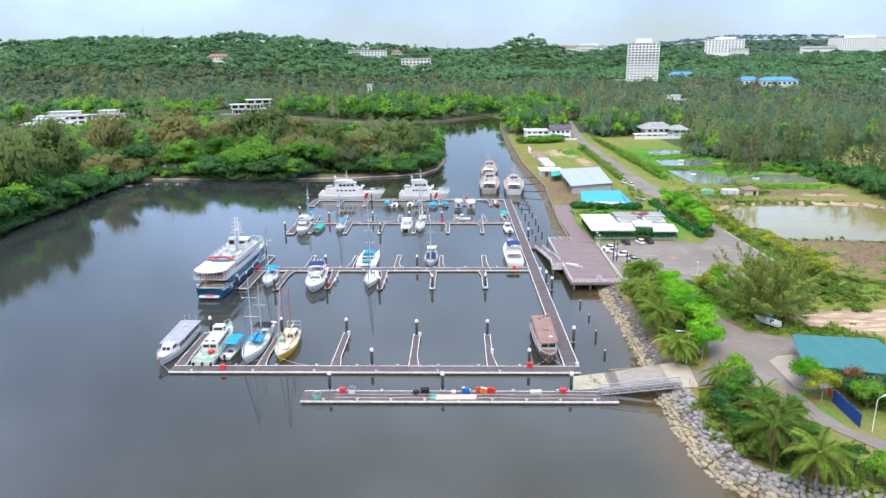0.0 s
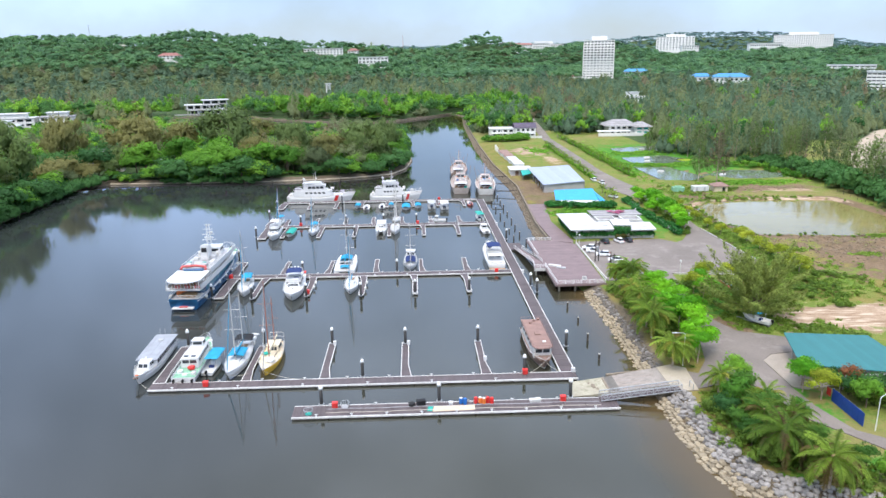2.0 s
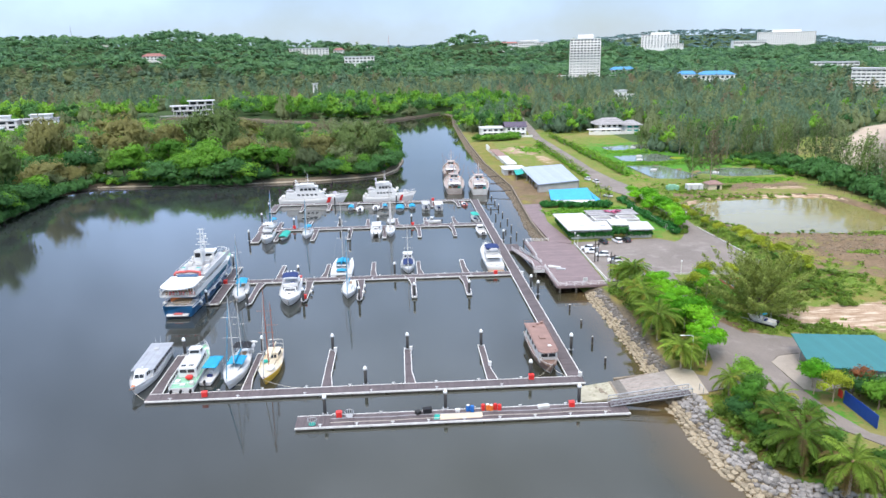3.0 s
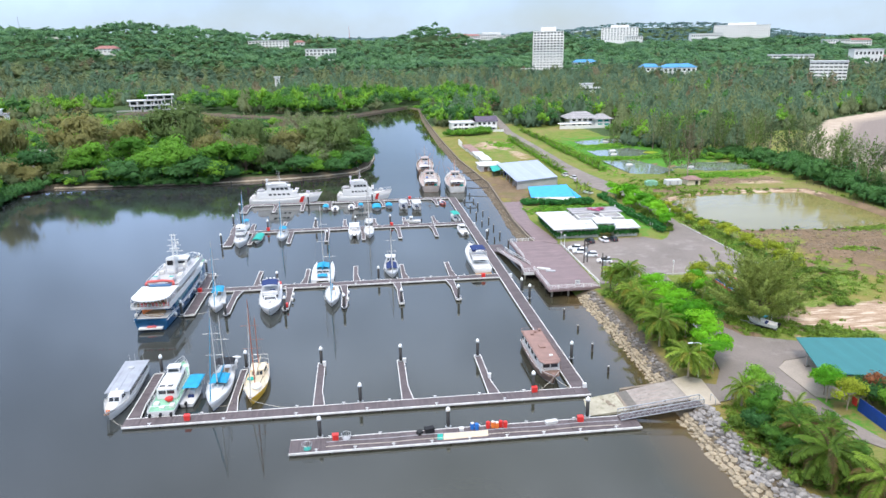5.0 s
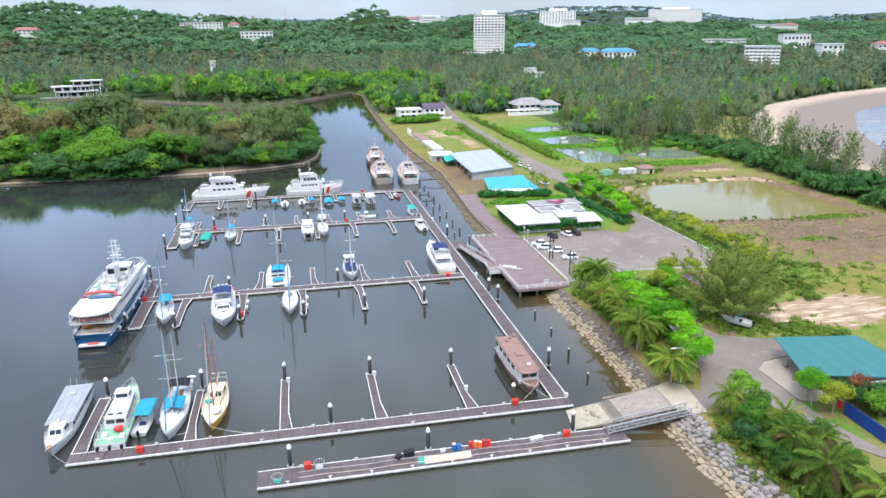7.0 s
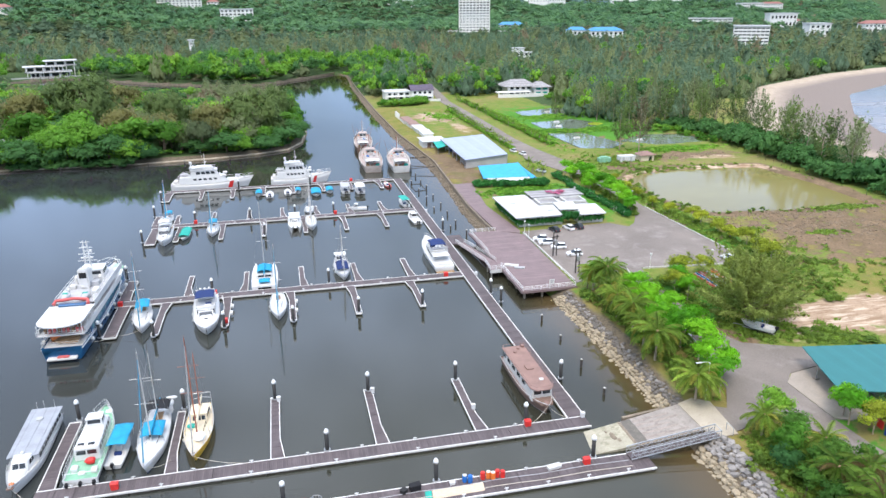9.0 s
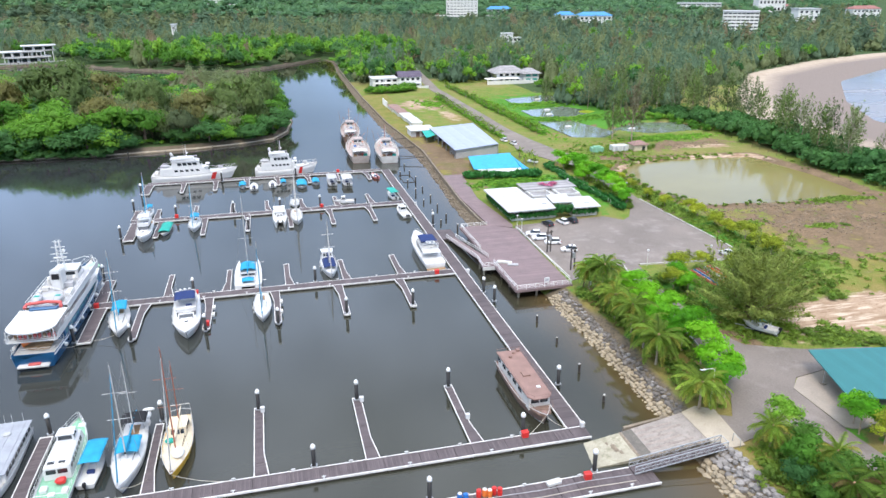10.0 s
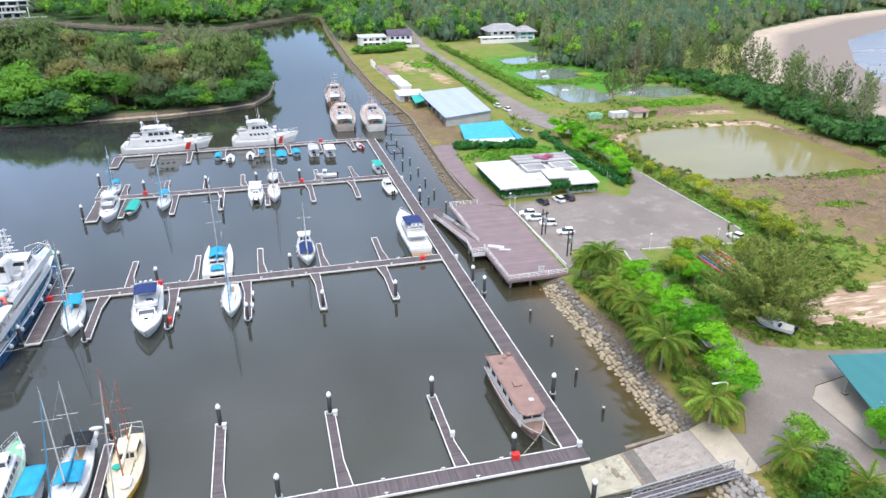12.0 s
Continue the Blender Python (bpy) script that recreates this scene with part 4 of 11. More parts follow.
def railing(name, line, z, parent, h=1.05, gap=2.0, mat_="rail_white", rails=3):
    """A rail of posts and bars along a line; each post is a part of the rail."""
    rail = part(name, bmesh.new(), mat_, parent)
    bm = bmesh.new()
    zs = z if isinstance(z, (list, tuple)) else [z] * len(line)
    for (p, za), (q, zb) in zip(zip(line, zs), list(zip(line, zs))[1:]):
        for k in range(1, rails + 1):
            zz = h * k / rails
            if k == rails:
                tube((*p, za + zz), (*q, zb + zz), 0.05, 0.05, 5, bm)
            else:
                part("bar", tube((*p, za + zz), (*q, zb + zz), 0.04, 0.04, 5), mat_, rail)
        d = math.dist(p, q)
        cnt = max(1, round(d / gap))
        for i in range(cnt + 1):
            f = i / cnt
            x, y, zz = p[0] + (q[0] - p[0]) * f, p[1] + (q[1] - p[1]) * f, za + (zb - za) * f
            part("post", tube((x, y, zz), (x, y, zz + h), 0.06, 0.06, 5), mat_, rail)
    bm.to_mesh(rail.data)
    bm.free()
    return rail


railing("rail", [(5.9, 66), (6.05, 50.0), (18.6, 50.2)], 2.25, platform, 1.0, 2.0)
railing("rail", [(5.35, 92.9), (5.6, 76)], 2.25, platform, 1.0, 2.0)
railing("rail", [(5.3, 93.2), (12.6, 93.2)], 2.25, platform, 1.0, 2.0)
railing("rail", [(18.9, 51), (19.6, 88)], 2.25, platform, 0.5, 3.0, rails=1)

landing = thing("landing_stage", "small boarded landing stage with white rails beside the deck platform", "landing stage")
part("deck", prism([(2.6, 64.2), (5.75, 64.4), (5.85, 69.5), (3.0, 69.5)], 1.95, 2.22), "deck_plat", landing)
part("fascia", box(2.6, 5.7, 63.95, 64.15, 1.5, 2.28), "white_dull", landing)
part("post", tube((3.2, 65, -2), (3.2, 65, 1.95), 0.22), "concrete", landing)
part("post", tube((3.4, 69, -2), (3.4, 69, 1.95), 0.22), "concrete", landing)
railing("rail", [(3.0, 69.5), (2.7, 64.4), (5.7, 64.5)], 2.22, landing, 1.0, 1.6)
gang_n = thing("gangway", "boarded gangway with white truss sides down to the pontoon", "gangway", "gangways")
part("walk", prism([(0.6, 90), (2.8, 90), (5.6, 69.6), (3.1, 69.6)], [0.55, 0.55, 2.1, 2.1], [0.72, 0.72, 2.24, 2.24]), "deck_plat", gang_n)
for a, b in (((0.5, 90), (3.0, 69.6)), ((2.9, 90), (5.7, 69.6))):
    railing("side_truss", [a, b], [0.7, 2.24], gang_n, 1.05, 1.1, rails=2)
stage = thing("floating_stage", "low floating stage at the foot of the gangway", "pontoon")
part("float", box(-0.8, 3.4, 89.6, 97.2, -0.4, 0.4, bevel=0.05), "float", stage)
part("deck", box(-0.8, 3.4, 89.6, 97.2, 0.4, 0.56), "deck_y", stage)

gang_s = thing("gangway", "grey aluminium truss gangway from ramp head to outer pontoon", "gangway", "gangways")
part("walk", prism([(2.0, -9.6), (16.2, -9.6), (16.2, -7.9), (2.0, -7.9)], [0.58, 2.15, 2.15, 0.58], [0.72, 2.3, 2.3, 0.72]), "deck_x", gang_s, "dark grey walkway boards")
for y in (-9.6, -7.9):
    truss = bmesh.new()
    n = 14
    for k in range(n + 1):
        x = 2.0 + 14.2 * k / n
        z = 0.7 + 1.58 * k / n
        tube((x, y, z), (x, y, z + 1.15), 0.05, 0.05, 5, truss)
        if k < n:
            x2, z2 = x + 14.2 / n, z + 1.58 / n
            a, b = ((z, z2 + 1.15) if k % 2 else (z + 1.15, z2))
            tube((x, y, a), (x2, y, b), 0.045, 0.045, 5, truss)
    tube((2.0, y, 0.7), (16.2, y, 2.28), 0.08, 0.08, 6, truss)
    tube((2.0, y, 1.85), (16.2, y, 3.43), 0.09, 0.09, 6, truss)
    tube((2.0, y, 1.28), (16.2, y, 2.86), 0.05, 0.05, 5, truss)
    part("side_truss", truss, "steel", gang_s, "pale aluminium lattice side")
for x in (16.2, 18.2):
    part("hoop", chain([(x, -9.6, 2.1), (x, -9.6, 3.4), (x, -7.9, 3.4), (x, -7.9, 2.1)], 0.06), "steel", gang_s)

DZ = 0.55


def pontoon(x0, x1, y0, y1, axis, label, panel=2.6, shear=0.0, strip=0.16, name="pontoon"):
    """A floating walkway: floats, boarded panels one by one, pale edge rails. shear: how far it drifts in x over its length in y."""
    p = thing(name, label, "pontoon", "marina pontoons")
    long0, long1 = (x0, x1) if axis == "X" else (y0, y1)
    n = max(1, round((long1 - long0) / panel))
    mat_ = "deck_x" if axis == "X" else "deck_y"
    at = lambda y: shear * (y - y0)
    for k in range(n):
        a, b = long0 + (long1 - long0) * k / n, long0 + (long1 - long0) * (k + 1) / n - 0.05
        if axis == "X":
            bm = box(a, b, y0 + strip, y1 - strip, DZ - 0.1, DZ)
        else:
            bm = prism([(x0 + strip + at(a), a), (x1 - strip + at(a), a), (x1 - strip + at(b), b), (x0 + strip + at(b), b)], DZ - 0.1, DZ)
        part("deck_panel", bm, mat_, p)
    nf = max(1, round((long1 - long0) / 6))
    for k in range(nf):
        a, b = long0 + (long1 - long0) * k / nf + 0.15, long0 + (long1 - long0) * (k + 1) / nf - 0.15
        if axis == "X":
            bm = box(a, b, y0 + 0.08, y1 - 0.08, -0.5, DZ - 0.12)
        else:
            bm = prism([(x0 + 0.08 + at(a), a), (x1 - 0.08 + at(a), a), (x1 - 0.08 + at(b), b), (x0 + 0.08 + at(b), b)], -0.5, DZ - 0.12)
        part("float", bm, "float", p)
    if axis == "X":
        ends = [box(x0, x1, y0, y0 + strip, DZ - 0.28, DZ + 0.03), box(x0, x1, y1 - strip, y1, DZ - 0.28, DZ + 0.03)]
    else:
        ends = [prism([(xa + at(y0), y0), (xa + strip + at(y0), y0), (xa + strip + at(y1), y1), (xa + at(y1), y1)], DZ - 0.28, DZ + 0.03) for xa in (x0, x1 - strip)]
    for bm in ends:
        part("edge_rail", bm, "edge", p, "pale edge rail")
    return p


def finger(x, yb, yt, wb=2.1, wt=1.5, flare=1):
    """A berth finger from its root at yb to its tip at yt, flared at the root on one side."""
    f = thing("berth_finger", "narrow boarded berth finger with pale edges, flared at its root", "pontoon", "berth fingers")
    s = 1 if yt > yb else -1
    yk = yb + s * 5.0
    l0, l1 = x - wt / 2, x + wt / 2
    wide = wb - wt
    lb, rb = (l0, l1 + wide) if flare > 0 else (l0 - wide, l1)
    e = 0.13
    left, right = [(lb, yb), (l0, yk), (l0, yt)], [(rb, yb), (l1, yk), (l1, yt)]
    cut = lambda pts, y: np.interp(y * s, [p[1] * s for p in pts], [p[0] for p in pts])
    n = 6
    for k in range(n):
        a, b = yb + (yt - yb) * k / n, yb + (yt - yb) * (k + 1) / n - s * 0.05
        pts = ccw([(cut(left, a) + e, a), (cut(right, a) - e, a), (cut(right, b) - e, b), (cut(left, b) + e, b)])
        part("deck_panel", prism(pts, DZ - 0.1, DZ), "deck_y", f)
    for side, o in ((left, e), (right, -e)):
        for p, q in zip(side, side[1:]):
            part("edge_rail", prism(ccw([p, (p[0] + o, p[1]), (q[0] + o, q[1]), q]), DZ - 0.26, DZ + 0.03), "edge", f, "pale edge rail")
    part("edge_rail", box(l0, l1, min(yt, yt - s * 0.3), max(yt, yt - s * 0.3), DZ - 0.26, DZ + 0.031), "edge", f, "pale edge rail")
    for k in range(3):
        ya = yb + (yt - yb) * (k + 0.15) / 3
        yb2 = yb + (yt - yb) * (k + 0.85) / 3
        part("float", box(l0 + 0.1, l1 - 0.1, min(ya, yb2), max(ya, yb2), -0.45, DZ - 0.12), "float", f)
    return f


def bevel_cap(bm, x, y, z, r):
    """A rounded cone."""
    prof = [(r * 1.1, 0), (r * 1.1, 0.3), (r * 0.85, 0.5), (r * 0.4, 0.7), (0.03, 0.78)]
    prev = None
    for rr, zz in prof:
        ring = [bm.verts.new((x + rr * math.cos(k * math.tau / 10), y + rr * math.sin(k * math.tau / 10), z + zz)) for k in range(10)]
        if prev:
            for k in range(10):
                bm.faces.new((prev[k], prev[(k + 1) % 10], ring[(k + 1) % 10], ring[k]))
        else:
            bm.faces.new(ring[::-1])
        prev = ring
    bm.faces.new(prev)
    return bm


pile = thing("mooring_pile", "black mooring pile with a white conical cap", "pile", "mooring piles", pose(-40.6, 3.25, 0))
part("shaft", tube((0, 0, -2.5), (0, 0, 3.5), 0.3, 0.3, 12), "pile", pile, "black sleeve", True)
part("collar", tube((0, 0, DZ - 0.05), (0, 0, DZ + 0.15), 0.5, 0.5, 12), "steel", pile, "steel guide collar")
part("cap", bevel_cap(bmesh.new(), 0, 0, 3.5, 0.34), "cap", pile, "white conical cap", True)
stub = thing("timber_pile", "old grey timber pile standing in the water", "pile", "old timber piles", pose(4.9, 108, 0))
part("shaft", tube((0, 0, -2.5), (0, 0, 1.5), 0.26, 0.22, 9), "pile_old", stub)
part("cap", tube((0, 0, 1.5), (0, 0, 1.62), 0.225, 0.16, 9), "kerb", stub, "pale top")

pontoon(-80, 0.1, 0, 2.9, "X", "long pontoon of dark weathered boards with white edges")
pontoon(-82.2, -3.4, 66.4, 69.3, "X", "pontoon of dark boards with motor boats moored alongside")
pontoon(-83.2, -4.2, 124.6, 127.6, "X", "pontoon of dark boards with sailing boats moored alongside")
pontoon(-84.5, -4.4, 167.0, 169.6, "X", "pontoon of dark boards with small boats and patrol boats")
pontoon(-2.75, 0.25, 2.95, 168, "Y", "long walkway pontoon beside the rocky bank", shear=-0.0105)
pontoon(-51.7, 4.8, -11.9, -7.8, "X", "outer pontoon of dark boards with drums and boxes", 2.8)

FINGERS = [(-79, 2.95, 20, 2.3, 1.9, 1), (-62.9, 2.95, 19.4, 1.9, 1.3, 1), (-48.1, 2.95, 20.2, 2.1, 1.5, 1), (-32.6, 2.95, 19.2, 2.1, 1.5, 1), (-17.2, 2.95, 19.3, 2.1, 1.4, 1),
           (-80.2, 66.35, 50.6, 2.7, 2.6, 1), (-71.6, 66.35, 50.0, 2.2, 1.5, 1), (-58.1, 66.35, 51.0, 2.1, 1.5, -1), (-44.2, 66.35, 50.5, 2.1, 1.4, -1), (-30.4, 66.35, 50.6, 2.1, 1.4, -1),
           (-16.4, 66.35, 51.2, 2.2, 1.4, -1), (-80.9, 69.35, 82, 2.7, 2.4, 1), (-67.5, 69.35, 82, 2.2, 1.2, 1), (-54.6, 69.35, 81.8, 2.0, 1.2, -1), (-41.5, 69.35, 82.3, 2.0, 1.3, 1),
           (-28.6, 69.35, 81.8, 2.0, 1.2, 1), (-15.8, 69.35, 82, 2.0, 1.4, 1),
           (-81.5, 124.55, 109.4, 3.0, 2.8, 1), (-74.9, 124.55, 110.5, 2.0, 1.4, 1), (-62.7, 124.55, 109.9, 2.0, 1.3, -1), (-50.8, 124.55, 110, 2.0, 1.3, -1), (-39.0, 124.55, 110.3, 2.0, 1.3, -1),
           (-27.2, 124.55, 110.2, 2.0, 1.3, -1), (-15.3, 124.55, 110.4, 2.0, 1.3, -1), (-82.6, 127.65, 137.2, 2.4, 2.0, 1), (-76.8, 127.65, 137.2, 2.0, 1.3, 1), (-66.1, 127.65, 138, 2.0, 1.2, 1),
           (-55.5, 127.65, 137.8, 2.0, 1.2, 1), (-45.4, 127.65, 138.3, 2.0, 1.2, 1), (-35.0, 127.65, 137.8, 2.0, 1.2, 1), (-24.5, 127.65, 137.8, 2.0, 1.2, 1), (-14.0, 127.65, 138, 2.0, 1.2, 1),
           (-83.4, 166.95, 155.2, 2.8, 2.6, 1), (-72.2, 166.95, 154.7, 2.0, 1.2, -1), (-61.8, 166.95, 155, 2.0, 1.3, -1), (-51.4, 166.95, 156.2, 2.0, 1.2, -1), (-41.2, 166.95, 156.4, 2.0, 1.2, -1),
           (-30.8, 166.95, 156.6, 2.0, 1.2, -1), (-20.9, 166.95, 156.6, 2.0, 1.2, -1), (-10.2, 166.95, 156, 2.2, 1.3, -1)]
for f in FINGERS:
    finger(*f)

PILES = [(-78.6, 20.6), (-62.6, 20.2), (-48.1, 19.7), (-32.6, 18.7), (-17.2, 18.8), (-9.6, 3.3), (-47.1, -7.4), (-26.4, -7.4), (-3.0, -7.4), (0.95, 15), (0.75, 49.5), (-0.3, 102.5),
         (-0.1, 54.5), (-82.5, 83.2), (-82.0, 51.5), (-71.6, 49.4), (-61.8, 69.9), (-35.4, 69.9), (-58.1, 50.4), (-44.2, 49.9), (-30.4, 51.4), (-16.4, 52.0), (-83.6, 112), (-84.0, 137.4),
         (-71.1, 128.1), (-50.5, 110.8), (-29.6, 128.1), (-41.5, 128.1), (-55, 128.1), (-84.6, 156), (-60, 166.4), (-35, 166.4)]
for x, y in PILES:
    copy_thing(pile, pose(x, y, 0, 0, 0, (x * 37) % 360))
STUBS = [(5.5, 97.5), (4.8, 118.3), (5.0, 128.5), (4.8, 139.7), (4.8, 150.7), (4.8, 161.2), (4.7, 171), (4.8, 181), (6.4, 9), (6.4, 18.6), (6.9, 29.8), (6.4, 39), (2.4, 104), (2.2, 114), (2.0, 125),
         (1.8, 136), (1.5, 148), (1.2, 160), (-182.7, 124), (-183.3, 140), (-183.9, 153.5), (-186, 174.5), (-131, 216), (-121, 216), (-109.7, 215.5), (-98, 217), (-84, 218.5), (-66, 221)]
for x, y in STUBS:
    copy_thing(stub, pose(x, y, random.uniform(-0.5, 0.4), random.uniform(-3, 3), random.uniform(-3, 3), random.uniform(0, 360)))

# ---- boats: bow towards +y, waterline at z = 0 ----
def beam_at(v, full, stern):
    """Half width as a share of the beam at v from 0 (stern) to 1 (bow)."""
    if v < 0.45:
        return stern + (1 - stern) * math.sin(v / 0.45 * math.pi / 2)
    k = (v - 0.45) / 0.55
    return max(0.0, 1 - k ** full)


def hull(parent, L, B, D, mat_, sheer=0.5, full=2.2, stern=0.85, draft=0.5, rake=0.08, bulwark=0.18, deck="white", stripe=None, n=16, name="hull"):
    """A lofted hull with a boot stripe below and a deck let in between its bulwarks; returns the gunwale height at v."""
    gun = lambda v: D + sheer * max(0.0, (v - 0.25) / 0.75) ** 2 + 0.12 * sheer * (1 - v)
    rows, inner = [], []
    bm, boot, dk = bmesh.new(), bmesh.new(), bmesh.new()
    brow = []
    for i in range(n + 1):
        v = i / n
        w = max(0.02, beam_at(v, full, stern)) * B / 2
        y = -L / 2 + L * v
        wl = w * (0.86 if v < 0.6 else 0.86 - 0.5 * (v - 0.6))
        yb = y - L * rake * max(0, (v - 0.5) / 0.5) ** 2
        z = gun(v)
        pts = [(wl, yb, 0.12), (wl + (w - wl) * 0.6, yb + (y - yb) * 0.5, z * 0.55), (w, y, z)]
        rows.append([bm.verts.new((-x, a, c)) for x, a, c in pts] + [bm.verts.new((x, a, c)) for x, a, c in pts[::-1]])
        brow.append([boot.verts.new((-wl, yb, 0.125)), boot.verts.new((-wl * 0.6, yb, -draft)), boot.verts.new((wl * 0.6, yb, -draft)), boot.verts.new((wl, yb, 0.125))])
        wi = max(0.01, w - 0.09)
        inner.append([dk.verts.new((-wi, y - (0.12 if i == n else 0), z - bulwark)), dk.verts.new((0, y - (0.12 if i == n else 0), z - bulwark + 0.04 * B)), dk.verts.new((wi, y - (0.12 if i == n else 0), z - bulwark))])
    for a, b in zip(rows, rows[1:]):
        for k in (0, 1, 3, 4):
            bm.faces.new((a[k], b[k], b[k + 1], a[k + 1]))
    bm.faces.new(rows[0])
    # the inside of the bulwark
    for (a, ia), (b, ib) in zip(zip(rows, inner), list(zip(rows, inner))[1:]):
        for k, j in ((2, 0), (3, 2)):
            p = [bm.verts.new(ia[j].co), bm.verts.new(ib[j].co)]
            bm.faces.new((a[k], b[k], p[1], p[0]))
    for a, b in zip(brow, brow[1:]):
        for k in range(3):
            boot.faces.new((a[k], b[k], b[k + 1], a[k + 1]))
    boot.faces.new(brow[0])
    for a, b in zip(inner, inner[1:]):
        for k in range(2):
            dk.faces.new((a[k], a[k + 1], b[k + 1], b[k]))
    for m_ in (bm, boot):
        bmesh.ops.recalc_face_normals(m_, faces=m_.faces)
    part(name, bm, mat_, parent, smooth=True)
    part("boot_stripe", boot, stripe or "antifoul", parent, "dark waterline paint")
    part("deck", dk, deck, parent)
    for s in (-1, 1):
        rub = bmesh.new()
        chain([(s * (beam_at(i / n, full, stern) * B / 2 + 0.02), -L / 2 + L * i / n, gun(i / n)) for i in range(n + 1)], 0.05, 4, rub)
        part("rub_rail", rub, "white" if mat_ != "white" else "grey_roof", parent)
    return gun


def house(parent, name, y0, y1, w, z0, z1, front=0.4, back=0.1, tumble=0.06, mat_="white", label="", wf=None, bevel=0.06, roof=None, over=0.15):
    """A cabin block with raked ends; wf: its width at the front. Returns a function that gives points on its sides."""
    wf = w if wf is None else wf
    q = lambda u, f, s: (s * ((w + (wf - w) * u) / 2) * (1 - tumble * f), y0 + back * f + (y1 - front * f - y0 - back * f) * u, z0 + (z1 - z0) * f)
    bm = bmesh.new()
    solid(bm, [q(0, 0, -1), q(0, 0, 1), q(1, 0, 1), q(1, 0, -1), q(0, 1, -1), q(0, 1, 1), q(1, 1, 1), q(1, 1, -1)],
          [(3, 2, 1, 0), (4, 5, 6, 7), (0, 1, 5, 4), (1, 2, 6, 5), (2, 3, 7, 6), (3, 0, 4, 7)])
    if bevel:
        bmesh.ops.bevel(bm, geom=bm.edges[:], offset=bevel, segments=2, affect="EDGES")
    body = part(name, bm, mat_, parent, label)
    if roof:
        p = [q(0, 1, -1), q(0, 1, 1), q(1, 1, 1), q(1, 1, -1)]
        g = [(x + math.copysign(over, x), y + (over if k > 1 else -over)) for k, (x, y, _) in enumerate(p)]
        rb = prism(g, z1 + 0.01, z1 + 0.11)
        bmesh.ops.bevel(rb, geom=rb.edges[:], offset=0.04, segments=1, affect="EDGES")
        part("cabin_roof", rb, roof, parent)
    return q, body


def panes(q, parent, n, f0=0.45, f1=0.85, u0=0.1, u1=0.9, gap=0.2, front=2, back=0, mat_="glass"):
    """Window panes one by one along the sides, across the front and the back of a cabin."""
    for s in (-1, 1):
        for k in range(n):
            a = u0 + (u1 - u0) * k / n
            b = u0 + (u1 - u0) * (k + 1 - gap) / n
            c = [Vector(q(a, f0, s)), Vector(q(b, f0, s)), Vector(q(b, f1, s)), Vector(q(a, f1, s))]
            o = Vector((s * 0.03, 0, 0))
            bm = bmesh.new()
            solid(bm, [p - o for p in c] + [p + o for p in c], [(3, 2, 1, 0), (4, 5, 6, 7), (0, 1, 5, 4), (1, 2, 6, 5), (2, 3, 7, 6), (3, 0, 4, 7)])
            bmesh.ops.recalc_face_normals(bm, faces=bm.faces)
            part("window", bm, mat_, parent, "dark window glass")
    for u, cnt, d in ((1, front, 1), (0, back, -1)):
        for k in range(cnt):
            a, b = -0.85 + 1.7 * k / cnt + 0.06, -0.85 + 1.7 * (k + 1) / cnt - 0.06
            L0, R0, L1, R1 = (Vector(q(u, f, s)) for f in (f0, f1) for s in (-1, 1))
            at = lambda l_, r_, t: l_ + (r_ - l_) * (t + 1) / 2
            c = [at(L0, R0, a), at(L0, R0, b), at(L1, R1, b), at(L1, R1, a)]
            o = Vector((0, d * 0.035, 0.01))
            bm = bmesh.new()
            solid(bm, [p - o for p in c] + [p + o for p in c], [(3, 2, 1, 0), (4, 5, 6, 7), (0, 1, 5, 4), (1, 2, 6, 5), (2, 3, 7, 6), (3, 0, 4, 7)])
            bmesh.ops.recalc_face_normals(bm, faces=bm.faces)
            part("window", bm, mat_, parent, "dark window glass")


def guard(parent, L, B, gun, full, stern, v0=0.35, v1=0.99, h=0.75, mat_="mast", posts=9, name="guard_rail"):
    """Stanchions and a wire round the foredeck."""
    for s in (-1, 1):
        line, feet = [], []
        for i in range(posts + 1):
            v = v0 + (v1 - v0) * i / posts
            x, y, z = s * max(0.05, beam_at(v, full, stern) * B / 2 - 0.06), -L / 2 + L * v, gun(v)
            feet.append((x, y, z - 0.1))
            line.append((x, y, z + h))
        rail = part(name, chain(line, 0.028, 4), mat_, parent)
        part("wire", chain([(x, y, z - h * 0.5) for x, y, z in line], 0.016, 3), mat_, rail)
        for a, b in list(zip(feet, line))[::2]:
            part("stanchion", tube(a, b, 0.026, 0.026, 4, None, False), mat_, rail)


def mast(parent, y, z, h, mat_="mast", r=0.1, spreaders=(0.45, 0.72), span=1.3, name="mast"):
    bm = tube((0, y, z), (0, y, z + h), r, r * 0.7, 8)
    ob = part(name, bm, mat_, parent)
    for k in spreaders:
        part("spreader", tube((-span, y - 0.1, z + h * k), (span, y - 0.1, z + h * k), 0.035, 0.035, 5), mat_, ob)
    part("masthead", tube((0, y, z + h), (0, y, z + h + 0.5), 0.02, 0.02, 4), mat_, ob)
    return ob


def stays(parent, pairs):
    for a, b in pairs:
        part("stay", tube(a, b, 0.022, 0.022, 4, None, False), "wire", parent)


